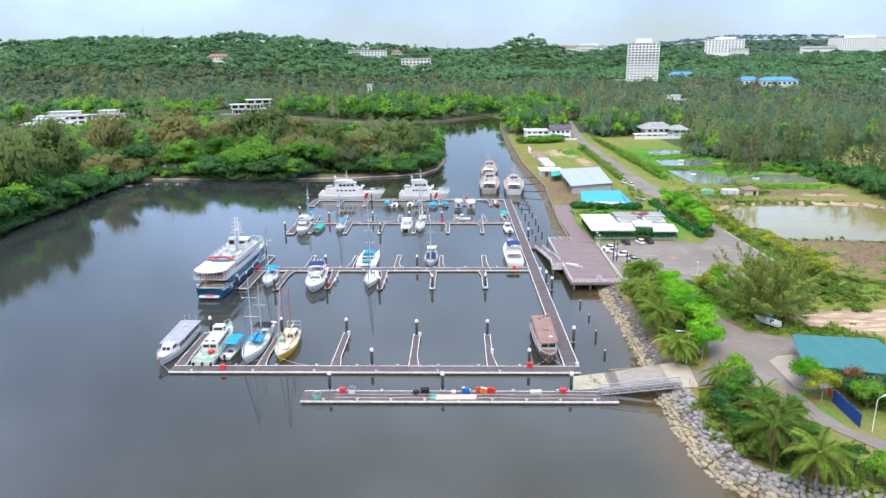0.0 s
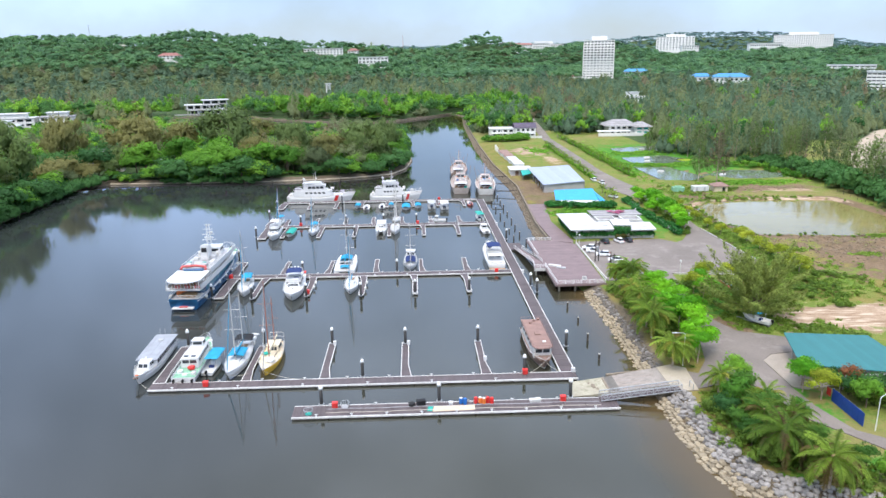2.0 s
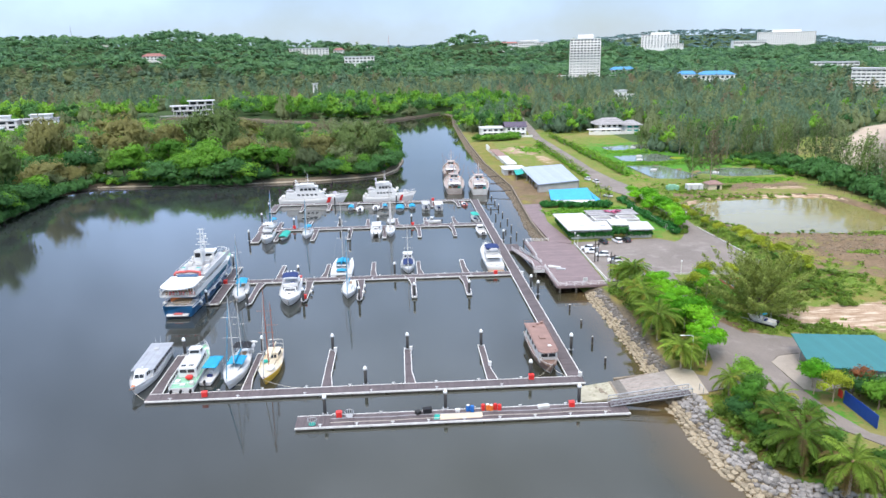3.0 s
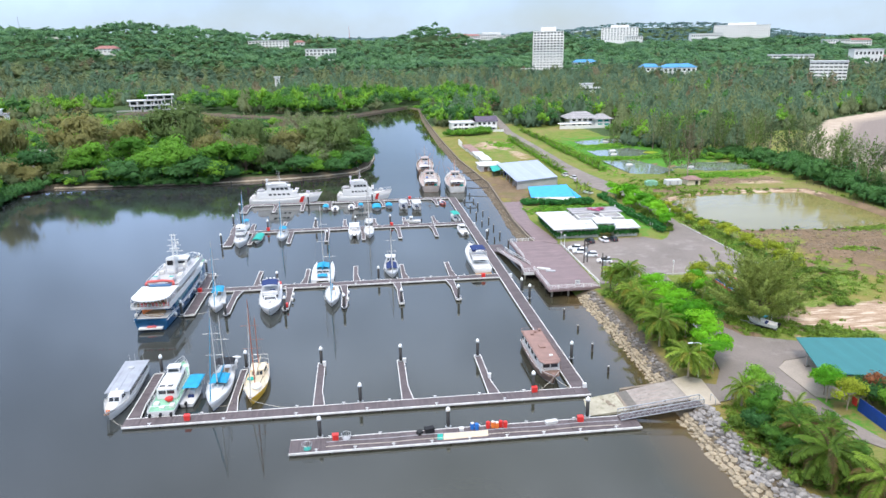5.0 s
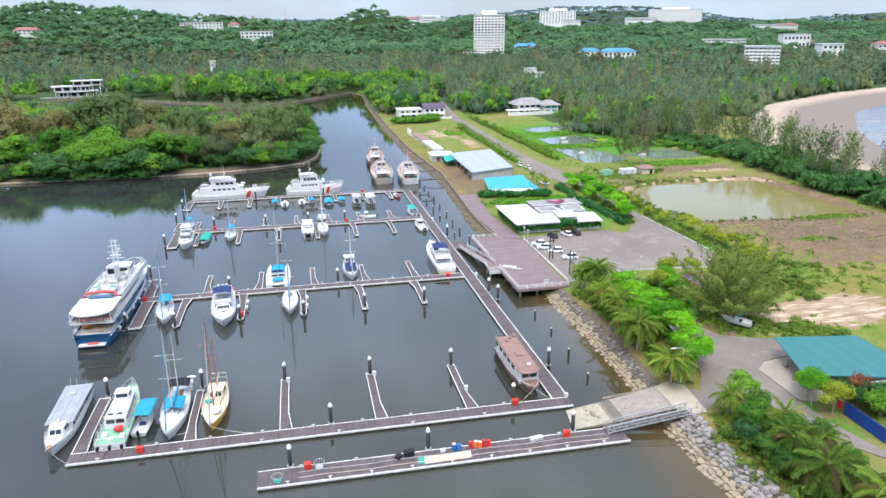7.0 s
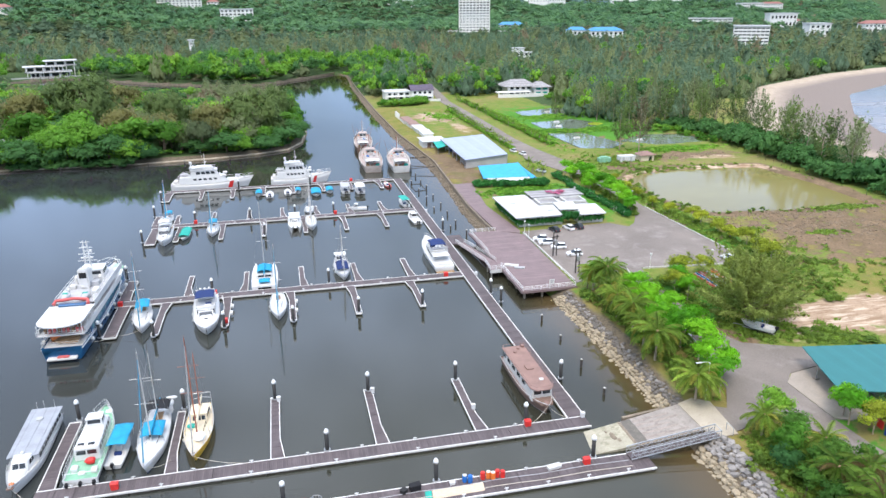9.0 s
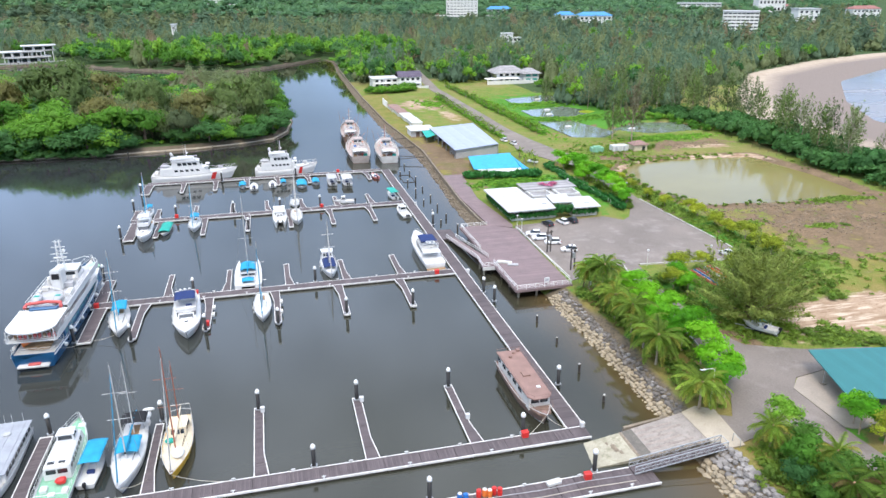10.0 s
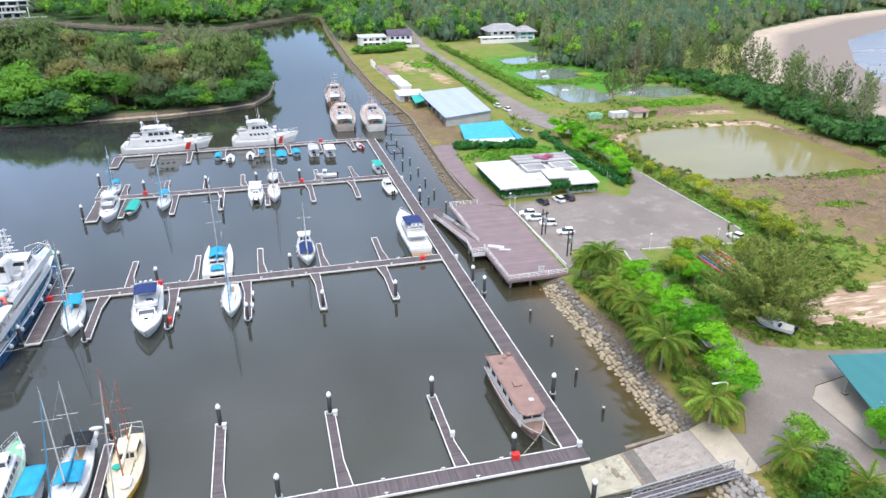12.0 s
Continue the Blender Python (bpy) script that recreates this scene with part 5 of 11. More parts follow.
def boom(parent, y, z, length, cover, r=0.2):
    """A boom aft of the mast with a stowed sail under its cover."""
    part("boom", tube((0, y, z), (0, y - length, z + 0.1), 0.07, 0.06, 6), "mast", parent)
    bm = bmesh.new()
    n = 8
    rows = []
    for i in range(n + 1):
        k = i / n
        rr = r * (1.25 - 0.7 * k) * (1 + 0.12 * math.sin(7 * k + length))
        rows.append([bm.verts.new((rr * 0.7 * math.cos(a), y - length * k, z + 0.18 + rr * 1.3 * math.sin(a))) for a in [math.tau * j / 7 for j in range(7)]])
    for a, b in zip(rows, rows[1:]):
        for j in range(7):
            bm.faces.new((a[j], a[(j + 1) % 7], b[(j + 1) % 7], b[j]))
    bm.faces.new(rows[0])
    bm.faces.new(rows[-1][::-1])
    bmesh.ops.recalc_face_normals(bm, faces=bm.faces)
    part("sail_cover", bm, cover, parent, "canvas sail cover", True)


def awning(parent, y0, y1, w, z, mat_, sag=0.12, camber=0.22, name="awning", thick=0.04, label="", slope=0.0):
    """Cloth stretched over a frame: cambered across, sagging between its hoops."""
    bm = bmesh.new()
    nx_, ny_ = 6, 8
    tops = []
    for lay in (0, -thick):
        rows = []
        for j in range(ny_ + 1):
            v = j / ny_
            row = []
            for i in range(nx_ + 1):
                u = i / nx_ * 2 - 1
                zz = z + camber * (1 - u * u) - sag * abs(math.sin(v * math.pi * 3)) * (1 - abs(u) * 0.4) + lay + slope * v
                row.append(bm.verts.new((u * w / 2, y0 + (y1 - y0) * v, zz)))
            rows.append(row)
        for a, b in zip(rows, rows[1:]):
            for i in range(nx_):
                bm.faces.new((a[i], a[i + 1], b[i + 1], b[i]))
        tops.append(rows)
    t, u_ = tops
    rim = [t[0], t[-1], [r[0] for r in t], [r[-1] for r in t]]
    low = [u_[0], u_[-1], [r[0] for r in u_], [r[-1] for r in u_]]
    for a, b in zip(rim, low):
        for i in range(len(a) - 1):
            bm.faces.new((a[i], a[i + 1], b[i + 1], b[i]))
    bmesh.ops.recalc_face_normals(bm, faces=bm.faces)
    return part(name, bm, mat_, parent, label, True)


def poles(parent, pts, z0, z1, r=0.03, mat_="mast"):
    for x, y in pts:
        part("awning_pole", tube((x, y, z0), (x, y, z1), r, r, 5), mat_, parent)


def outboard(parent, x, y, z):
    bm = bmesh.new()
    box(x - 0.2, x + 0.2, y - 0.55, y + 0.05, z + 0.35, z + 0.95, bm, 0.08)
    box(x - 0.08, x + 0.08, y - 0.35, y - 0.1, z - 0.7, z + 0.36, bm)
    part("outboard_motor", bm, "black", parent, "black outboard motor")


def fenders(parent, L, B, gun, full, stern, side=1, vs=(0.25, 0.45, 0.62)):
    for v in vs:
        x, y, z = side * (beam_at(v, full, stern) * B / 2 + 0.16), -L / 2 + L * v, gun(v)
        part("fender", blob((x, y, z - 0.5), (0.15, 0.15, 0.36), 1, 0, 1), "white_dull", parent)


def mooring(pts, sag=0.5):
    """A slack rope between two points of a world line."""
    out = []
    for a, b in zip(pts, pts[1:]):
        for k in range(7):
            f = k / 6
            p = Vector(a).lerp(Vector(b), f)
            out.append((p.x, p.y, p.z - sag * 4 * f * (1 - f)))
    return tagged(link("mooring_rope", chain(out, 0.035, 4), "rope"), "pale slack mooring rope from a boat to the pontoon", "rope", "mooring ropes")


def sail_yacht(m, label, L, B, h, cover, hull_mat="white", deck="white", dodger=None, mizzen=0, spar="mast", stripe=None, boom_len=None, cabin=True, group="yachts"):
    y = thing("sailing_yacht", label, "sailing boat", group, m)
    D = 0.075 * L + 0.1
    g = hull(y, L, B, D, hull_mat, sheer=0.05 * L, full=1.9, stern=0.62, draft=0.7, rake=0.1, deck=deck, stripe=stripe, bulwark=0.1)
    zc = D + 0.05
    if cabin:
        q, body = house(y, "coachroof", -L * 0.18, L * 0.2, B * 0.52, zc - 0.1, zc + 0.42, 0.5, 0.08, 0.12, deck, wf=B * 0.36)
        panes(q, body, 4, 0.35, 0.75, 0.12, 0.88, 0.35, 0, 0)
        part("hatch", box(-0.3, 0.3, L * 0.23, L * 0.23 + 0.6, zc + 0.12, zc + 0.2, bevel=0.03), "glass", y)
    well = prism([(-B * 0.2, -L * 0.42), (B * 0.2, -L * 0.42), (B * 0.22, -L * 0.19), (-B * 0.22, -L * 0.19)], zc - 0.06, zc + 0.14)
    part("cockpit_coaming", well, deck, y)
    part("cockpit_sole", box(-B * 0.15, B * 0.15, -L * 0.4, -L * 0.21, zc + 0.14, zc + 0.16), "teak", y, "teak cockpit floor")
    mb = L * 0.1
    ma = mast(y, mb, zc, h, spar, 0.11, span=B * 0.36)
    boom(y, mb - 0.15, zc + 1.5, boom_len or L * 0.36, cover, 0.26)
    st = [((0, mb, zc + h), (0, L * 0.48, g(1) + 0.1)), ((0, mb, zc + h), (0, -L * 0.49, g(0) + 0.1)), ((0, mb, zc + h * 0.97), (B * 0.42, mb - 0.2, D)), ((0, mb, zc + h * 0.97), (-B * 0.42, mb - 0.2, D))]
    if mizzen:
        mz = -L * 0.28
        mast(y, mz, zc, mizzen, spar, 0.09, (0.6,), B * 0.3, "mizzen_mast")
        boom(y, mz - 0.1, zc + 1.6, L * 0.2, cover, 0.18)
        st += [((0, mz, zc + mizzen), (B * 0.36, mz - 0.3, D)), ((0, mz, zc + mizzen), (-B * 0.36, mz - 0.3, D)), ((0, mz, zc + mizzen), (0, mb, zc + h * 0.6))]
    stays(y, st)
    if dodger:
        awning(y, -L * 0.42, -L * 0.1, B * 0.72, zc + 1.55, dodger, 0.05, 0.3, "dodger", label="canvas cockpit cover")
        poles(y, [(s * B * 0.33, k * L) for s in (-1, 1) for k in (-0.41, -0.12)], zc - 0.1, zc + 1.56)
    furl = tube((0, mb + 0.3, zc + h * 0.93), (0, L * 0.465, g(1) + 0.3), 0.06, 0.12, 6)
    part("furled_headsail", furl, cover if cover == "blue_canvas" else "white_dull", y)
    guard(y, L, B, g, 1.9, 0.62, 0.05, 0.98, 0.6, posts=10)
    fenders(y, L, B, g, 1.9, 0.62, 1)
    part("pulpit", chain([(-0.35, L * 0.46, g(1) + 0.6), (0, L * 0.52, g(1) + 0.65), (0.35, L * 0.46, g(1) + 0.6)], 0.03, 5), "mast", y)
    return y


def motor_yacht(m, label, L, B, canvas="navy", fly=True, group="yachts", hull_mat="white"):
    y = thing("motor_yacht", label, "motor yacht", group, m)
    D = 1.15 + 0.02 * L
    g = hull(y, L, B, D, hull_mat, sheer=0.045 * L, full=2.9, stern=0.9, draft=0.6, rake=0.1, deck="white", bulwark=0.12)
    part("bathing_platform", box(-B * 0.42, B * 0.42, -L / 2 - 1.1, -L / 2 + 0.02, 0.3, 0.45, bevel=0.05), "teak", y, "teak bathing platform")
    q, body = house(y, "saloon", -L * 0.26, L * 0.2, B * 0.78, D - 0.05, D + 1.45, 2.2, 0.2, 0.12, "white", wf=B * 0.66, bevel=0.15)
    panes(q, body, 5, 0.35, 0.82, 0.08, 0.8, 0.12, 1, 2)
    q2, nose = house(y, "foredeck_cabin", L * 0.1, L * 0.36, B * 0.6, D + 0.12, D + 0.75, 1.8, 0.0, 0.12, "white", wf=B * 0.3, bevel=0.14)
    part("hatch", box(-0.32, 0.32, L * 0.22, L * 0.22 + 0.7, D + 0.75, D + 0.79, bevel=0.02), "glass", nose)
    part("windscreen", prism([(-B * 0.33, L * 0.085), (B * 0.33, L * 0.085), (B * 0.3, L * 0.125), (-B * 0.3, L * 0.125)], D + 0.76, [D + 1.5, D + 1.5, D + 0.86, D + 0.86]), "glass", body, "dark sloping windscreen")
    if fly:
        z = D + 1.46
        part("flybridge_deck", prism([(-B * 0.4, -L * 0.36), (B * 0.4, -L * 0.36), (B * 0.36, L * 0.08), (0, L * 0.105), (-B * 0.36, L * 0.08)], z, z + 0.14), "white", y)
        for s in (-1, 1):
            part("coaming", prism(ccw([(s * B * 0.4, -L * 0.22), (s * (B * 0.4 - 0.12), -L * 0.22), (s * (B * 0.36 - 0.12), L * 0.07), (s * B * 0.36, L * 0.07)]), z + 0.14, z + 0.62), "white", y)
        part("coaming", prism([(-B * 0.36, L * 0.055), (B * 0.36, L * 0.055), (B * 0.3, L * 0.085), (-B * 0.3, L * 0.085)], z + 0.14, z + 0.7), "white", y)
        part("helm_seat", box(-1.2, 0.0, -L * 0.03, -L * 0.0, z + 0.14, z + 0.75, bevel=0.08), "navy", y, "dark helm seat")
        part("console", box(-1.2, 0.2, L * 0.035, L * 0.05, z + 0.14, z + 0.85, bevel=0.06), "white", y)
        part("bench", box(-B * 0.3, B * 0.3, -L * 0.2, -L * 0.16, z + 0.14, z + 0.55, bevel=0.08), "white_dull", y)
        poles(y, [(s * B * 0.34, k * L) for s in (-1, 1) for k in (-0.2, -0.02)], z + 0.2, z + 2.0, 0.035)
        awning(y, -L * 0.22, -L * 0.0, B * 0.74, z + 1.95, canvas, 0.05, 0.2, "bimini", label="dark blue canvas top")
        arch = chain([(-B * 0.4, -L * 0.24, z), (-B * 0.36, -L * 0.27, z + 1.7), (B * 0.36, -L * 0.27, z + 1.7), (B * 0.4, -L * 0.24, z)], 0.1, 6)
        ra = part("radar_arch", arch, "white", y)
        for x in (-0.9, 0.0, 0.9):
            part("radar_dome", blob((x, -L * 0.27, z + 2.0), (0.3, 0.3, 0.24), 0, 0, 2), "white", ra, smooth=True)
        part("aerial", tube((B * 0.3, -L * 0.27, z + 1.7), (B * 0.3, -L * 0.29, z + 4.2), 0.02, 0.01, 4), "mast", ra)
    else:
        awning(y, -L * 0.42, -L * 0.22, B * 0.76, D + 1.75, canvas, 0.05, 0.15, "bimini", label="canvas top over the cockpit")
        poles(y, [(s * B * 0.34, k * L) for s in (-1, 1) for k in (-0.41, -0.24)], D - 0.1, D + 1.8)
    part("cockpit_sole", box(-B * 0.38, B * 0.38, -L * 0.47, -L * 0.27, D - 0.06, D + 0.02), "teak", y, "teak cockpit floor")
    part("cockpit_seat", box(-B * 0.3, B * 0.3, -L * 0.475, -L * 0.44, D + 0.02, D + 0.5, bevel=0.06), "white_dull", y)
    guard(y, L, B, g, 2.3, 0.9, 0.45, 0.985, 0.7, posts=9)
    fenders(y, L, B, g, 2.3, 0.9, 1)
    return y


def catamaran(m, label, L, B, cover, h=0, group="yachts"):
    c = thing("catamaran", label, "catamaran", group, m)
    for s in (-1, 1):
        bm = bmesh.new()
        n, rows = 12, []
        for i in range(n + 1):
            v = i / n
            w = max(0.03, beam_at(v, 2.0, 0.8)) * 0.85
            y, z = -L / 2 + L * v, 1.35 + 0.3 * v * v
            rows.append([bm.verts.new((s * (B / 2 - 0.95) + k, y, zz)) for k, zz in ((-w * 0.6, -0.4), (-w, 0.5), (-w, z), (w, z), (w, 0.5), (w * 0.6, -0.4))])
        for a, b in zip(rows, rows[1:]):
            for k in range(6):
                bm.faces.new((a[k], a[(k + 1) % 6], b[(k + 1) % 6], b[k]))
        bm.faces.new(rows[0])
        bm.faces.new(rows[-1][::-1])
        bmesh.ops.recalc_face_normals(bm, faces=bm.faces)
        part("hull", bm, "white", c, smooth=False)
    part("bridge_deck", box(-B / 2 + 0.6, B / 2 - 0.6, -L * 0.45, L * 0.2, 0.75, 1.42, bevel=0.08), "white", c)
    part("trampoline", box(-B / 2 + 1.7, B / 2 - 1.7, L * 0.21, L * 0.42, 1.3, 1.33), "white_dull", c, "pale net between the bows")
    q, body = house(c, "saloon", -L * 0.2, L * 0.14, B * 0.66, 1.4, 2.5, 1.1, 0.1, 0.14, "white", wf=B * 0.5, bevel=0.12)
    panes(q, body, 4, 0.35, 0.78, 0.1, 0.85, 0.15, 4, 2)
    if h:
        awning(c, -L * 0.18, L * 0.22, B * 0.55, 3.0, cover, 0.25, 0.5, "sail_cover", label="sky-blue canvas cover", slope=-0.5)
        awning(c, -L * 0.46, -L * 0.3, B * 0.42, 1.9, cover, 0.05, 0.2, "cockpit_cover", label="sky-blue canvas cover")
        mast(c, L * 0.1, 1.4, h, span=1.6)
        stays(c, [((0, L * 0.1, h), (0, L * 0.45, 1.6)), ((0, L * 0.1, h), (B * 0.45, -L * 0.1, 1.4)), ((0, L * 0.1, h), (-B * 0.45, -L * 0.1, 1.4))])
        boom(c, L * 0.08, 3.1, L * 0.42, cover, 0.3)
    else:
        part("hardtop", prism([(-B * 0.4, -L * 0.42), (B * 0.4, -L * 0.42), (B * 0.34, L * 0.06), (-B * 0.34, L * 0.06)], 2.75, 2.87), "white", c)
        poles(c, [(s * B * 0.36, -L * 0.4) for s in (-1, 1)], 1.4, 2.75, 0.06)
    part("transom_beam", box(-B * 0.3, B * 0.3, -L * 0.48, -L * 0.44, 0.8, 1.2, bevel=0.04), "white", c)
    return c


def small_boat(m, label, L=7.0, B=2.5, canopy=None, cover=None, console=True, motors=1, cabin=False, hull_mat="white", group="small boats", canopy_span=(-0.45, 0.25), name="small_boat"):
    s = thing(name, label, "boat", group, m)
    D = 0.75
    g = hull(s, L, B, D, hull_mat, sheer=0.3, full=2.3, stern=0.88, draft=0.35, rake=0.1, deck="white_dull", bulwark=0.3, n=12)
    for k in range(motors):
        outboard(s, (k - (motors - 1) / 2) * 0.6, -L / 2 - 0.05, 0.35)
    if cabin:
        q, body = house(s, "cabin", -L * 0.05, L * 0.28, B * 0.66, D - 0.2, D + 1.3, 1.0, 0.1, 0.1, "white", wf=B * 0.5, roof="white")
        panes(q, body, 3, 0.5, 0.9, 0.1, 0.8, 0.2, 2, 1)
    elif console:
        part("console", box(-0.4, 0.4, -L * 0.05, L * 0.06, D - 0.3, D + 0.6, bevel=0.08), "white", s)
        part("seat", box(-0.5, 0.5, -L * 0.18, -L * 0.11, D - 0.3, D + 0.2, bevel=0.05), "navy", s)
    if canopy:
        a, b = canopy_span
        awning(s, a * L, b * L, B * 1.02, D + 1.7, canopy, 0.06, 0.14, "canopy", label="taut canvas canopy")
        poles(s, [(sx * B * 0.42, k * L) for sx in (-1, 1) for k in (a + 0.04, b - 0.04)], D - 0.2, D + 1.75)
    if cover:
        awning(s, -L * 0.47, L * 0.3, B * 0.98, D + 0.25, cover, 0.1, 0.5, "boat_cover", label="canvas boat cover")
    return s


# front row
ferry = thing("passenger_boat", "long white passenger boat with a grey canopy roof", "passenger boat", "", pose(-83.0, 11.9, 0, 0, 0, 181))
g = hull(ferry, 19.6, 4.5, 1.35, "white", sheer=0.9, full=2.4, stern=0.9, draft=0.6, rake=0.08, deck="white_dull", bulwark=0.25)
q, cab = house(ferry, "cabin", -9.2, 3.2, 4.0, 1.15, 2.75, 0.3, 0.1, 0.04, "white", wf=3.7)
panes(q, cab, 9, 0.35, 0.8, 0.03, 0.97, 0.2, 0, 2)
rb = prism([(-2.25, -9.6), (2.25, -9.6), (2.05, 3.5), (-2.05, 3.5)], 2.76, 2.9)
part("canopy_roof", rb, "canopy_sheet", ferry, "flat grey canopy roof")
for x in (-1.5, 0, 1.5):
    part("roof_rib", box(x - 0.03, x + 0.03, -9.4, 3.3, 2.9, 2.95), "canopy_sheet", ferry)
q, wh = house(ferry, "wheelhouse", 2.9, 5.9, 2.9, 1.3, 3.0, 1.0, 0.0, 0.1, "white", wf=2.2, bevel=0.14)
panes(q, wh, 2, 0.5, 0.85, 0.15, 0.75, 0.2, 2, 0)
house(ferry, "foredeck_cabin", 5.6, 8.2, 2.2, 1.55, 2.05, 1.4, 0.0, 0.15, "white", wf=1.1, bevel=0.12)
part("anchor_winch", box(-0.3, 0.3, 8.5, 8.9, 1.9, 2.3, bevel=0.08), "orange", ferry, "rusty orange anchor winch")
part("anchor_fitting", box(-0.45, 0.45, 9.1, 9.75, 1.8, 2.05, bevel=0.1), "wood_hull", ferry, "rust-stained bow fitting")
part("roof_vent", tube((0.2, -6.2, 2.9), (0.2, -6.2, 3.15), 0.55, 0.5, 12), "grey_roof", ferry)
part("horn_light", blob((0, 3.2, 3.3), (0.25, 0.25, 0.25), 0, 0, 1), "white", ferry)
for x in (-1.2, 0.3, 1.3):
    part("aerial", tube((x, -9.3, 2.9), (x, -9.4, 4.4), 0.03, 0.02, 4), "mast", ferry)
guard(ferry, 19.6, 4.5, g, 2.4, 0.9, 0.72, 0.98, 0.6, posts=6)

work = thing("work_boat", "white work boat with pale green decks and a long cabin", "work boat", "", pose(-74.5, 12.5, 0, 0, 0, 0.5))
g = hull(work, 18.6, 4.7, 1.3, "white", sheer=1.0, full=2.8, stern=0.95, draft=0.5, rake=0.06, deck="green_deck", bulwark=0.3)
q, cab = house(work, "cabin", -4.6, 5.2, 3.5, 1.15, 3.2, 1.0, 0.1, 0.05, "white", wf=3.0, bevel=0.12)
panes(q, cab, 6, 0.5, 0.82, 0.08, 0.9, 0.3, 2, 2)
q, wh = house(work, "wheelhouse", 1.2, 4.0, 2.4, 3.2, 4.3, 0.9, 0.2, 0.1, "white", wf=2.1, roof="white")
panes(q, wh, 2, 0.35, 0.85, 0.1, 0.85, 0.2, 3, 1)
part("hatch", box(-1.3, -0.4, -3.9, -3.2, 3.2, 3.3, bevel=0.03), "glass", work)
part("hatch", box(0.1, 1.0, -3.9, -3.2, 3.2, 3.3, bevel=0.03), "glass", work)
part("red_cover", blob((0.6, -5.6, 1.75), (0.75, 0.6, 0.5), 4, 0.3, 2), "red", work, "crumpled red cover")
part("deck_locker", box(-1.7, -0.8, -7.2, -6.2, 1.1, 1.75, bevel=0.08), "white", work)
part("deck_locker", box(-0.5, 0.4, -8.3, -7.6, 1.1, 1.6, bevel=0.08), "white", work)
part("deck_locker", box(1.1, 1.9, -7.9, -6.9, 1.1, 1.7, bevel=0.08), "white_dull", work)
part("stern_rail", chain([(-2.0, -8.8, 2.1), (2.0, -8.8, 2.1)], 0.05, 5), "rail_white", work)
part("deck_locker", box(0.2, 1.2, 7.0, 7.8, 1.5, 2.0, bevel=0.08), "white", work)
for x in (-1.75, 0, 1.75):
    outboard(work, x, -9.35, 0.2)
    part("engine_well", box(x - 0.5, x + 0.5, -9.5, -9.0, 0.2, 0.75, bevel=0.06), "grey_roof", work)
guard(work, 18.6, 4.7, g, 2.8, 0.95, 0.02, 0.985, 0.95, "rail_white", 16)

small_boat(pose(-70.7, 10.6, 0, 0, 0, -3), "small open boat with a sky-blue canopy and outboard", 8.4, 2.7, canopy="blue_canvas", console=True, canopy_span=(-0.2, 0.47))

ketch = sail_yacht(pose(-66.0, 11.3, 0, 0, 0, 180), "white two-masted sailing yacht with blue deck covers", 17.4, 4.3, 15.2, "blue_canvas", mizzen=11.6, deck="white", stripe="navy")
awning(ketch, -2.6, 1.5, 3.2, 2.6, "blue_canvas", 0.05, 0.25, "deck_cover", label="sky-blue deck cover")
part("cover_ridge", box(-0.12, 0.12, -2.8, 2.2, 2.9, 3.05), "black", ketch)
awning(ketch, -7.6, -4.6, 3.6, 3.4, "black", 0.2, 0.2, "bimini", label="black cockpit awning")
poles(ketch, [(s * 1.6, k) for s in (-1, 1) for k in (-7.4, -4.8)], 1.3, 3.5)
part("dinghy", blob((-1.7, -8.2, 2.3), (0.35, 1.0, 0.35), 2, 0.05, 2), "white", ketch, "white inflatable on the stern")
part("dinghy", blob((-1.7, -8.8, 2.9), (0.9, 0.3, 0.3), 2, 0.05, 2), "white", ketch, "white inflatable on the stern")
part("life_raft", box(-2.0, -1.2, -7.4, -6.4, 1.4, 2.2, bevel=0.1), "white_dull", ketch)

yk = sail_yacht(pose(-59.6, 12.0, 0, 0, 0, 180), "yellow-hulled two-masted sailing yacht with cream decks", 15.4, 4.2, 16.4, "cream", "yellow", "cream", mizzen=11.0, spar="mast_red", stripe="yellow")
q, ph = house(yk, "pilothouse", -5.2, -1.6, 2.8, 1.2, 2.7, 0.6, 0.1, 0.08, "cream", wf=2.4, roof="cream")
panes(q, ph, 3, 0.45, 0.85, 0.1, 0.85, 0.2, 3, 2)
part("dinghy", blob((-0.5, 2.9, 2.0), (0.9, 1.3, 0.4), 3, 0.05, 2), "white", yk, "upturned white dinghy on the foredeck")
part("dinghy", blob((0.9, -0.4, 1.9), (0.8, 0.6, 0.3), 5, 0.08, 2), "teal_canvas", yk, "pale green dinghy")
part("stern_arch", chain([(-1.5, -7.0, 1.3), (-1.4, -7.2, 3.6), (1.4, -7.2, 3.6), (1.5, -7.0, 1.3)], 0.05, 5), "mast", yk)
part("stern_arch", chain([(-1.4, -7.2, 2.6), (0, -7.7, 2.6), (1.4, -7.2, 2.6)], 0.05, 5), "mast", yk)
part("bow_patch", box(-0.25, 0.25, 6.9, 7.6, 1.85, 2.0, bevel=0.04), "wood_hull", yk, "rusty bow roller")

house_boat = thing("house_boat", "long white house boat with a faded rose flat roof", "house boat", "", pose(-5.35, 13.9, 0, 0, 0, 180.5))
g = hull(house_boat, 18.8, 4.5, 1.45, "wood_hull", sheer=0.8, full=3.4, stern=0.92, draft=0.6, rake=0.06, deck="rose_roof", stripe="white_dull", bulwark=0.25)
q, cab = house(house_boat, "cabin", -8.2, 6.2, 3.9, 1.3, 3.55, 0.15, 0.1, 0.03, "white_dull", wf=3.6, bevel=0.05)
panes(q, cab, 5, 0.5, 0.8, 0.08, 0.95, 1.6, 2, 2)
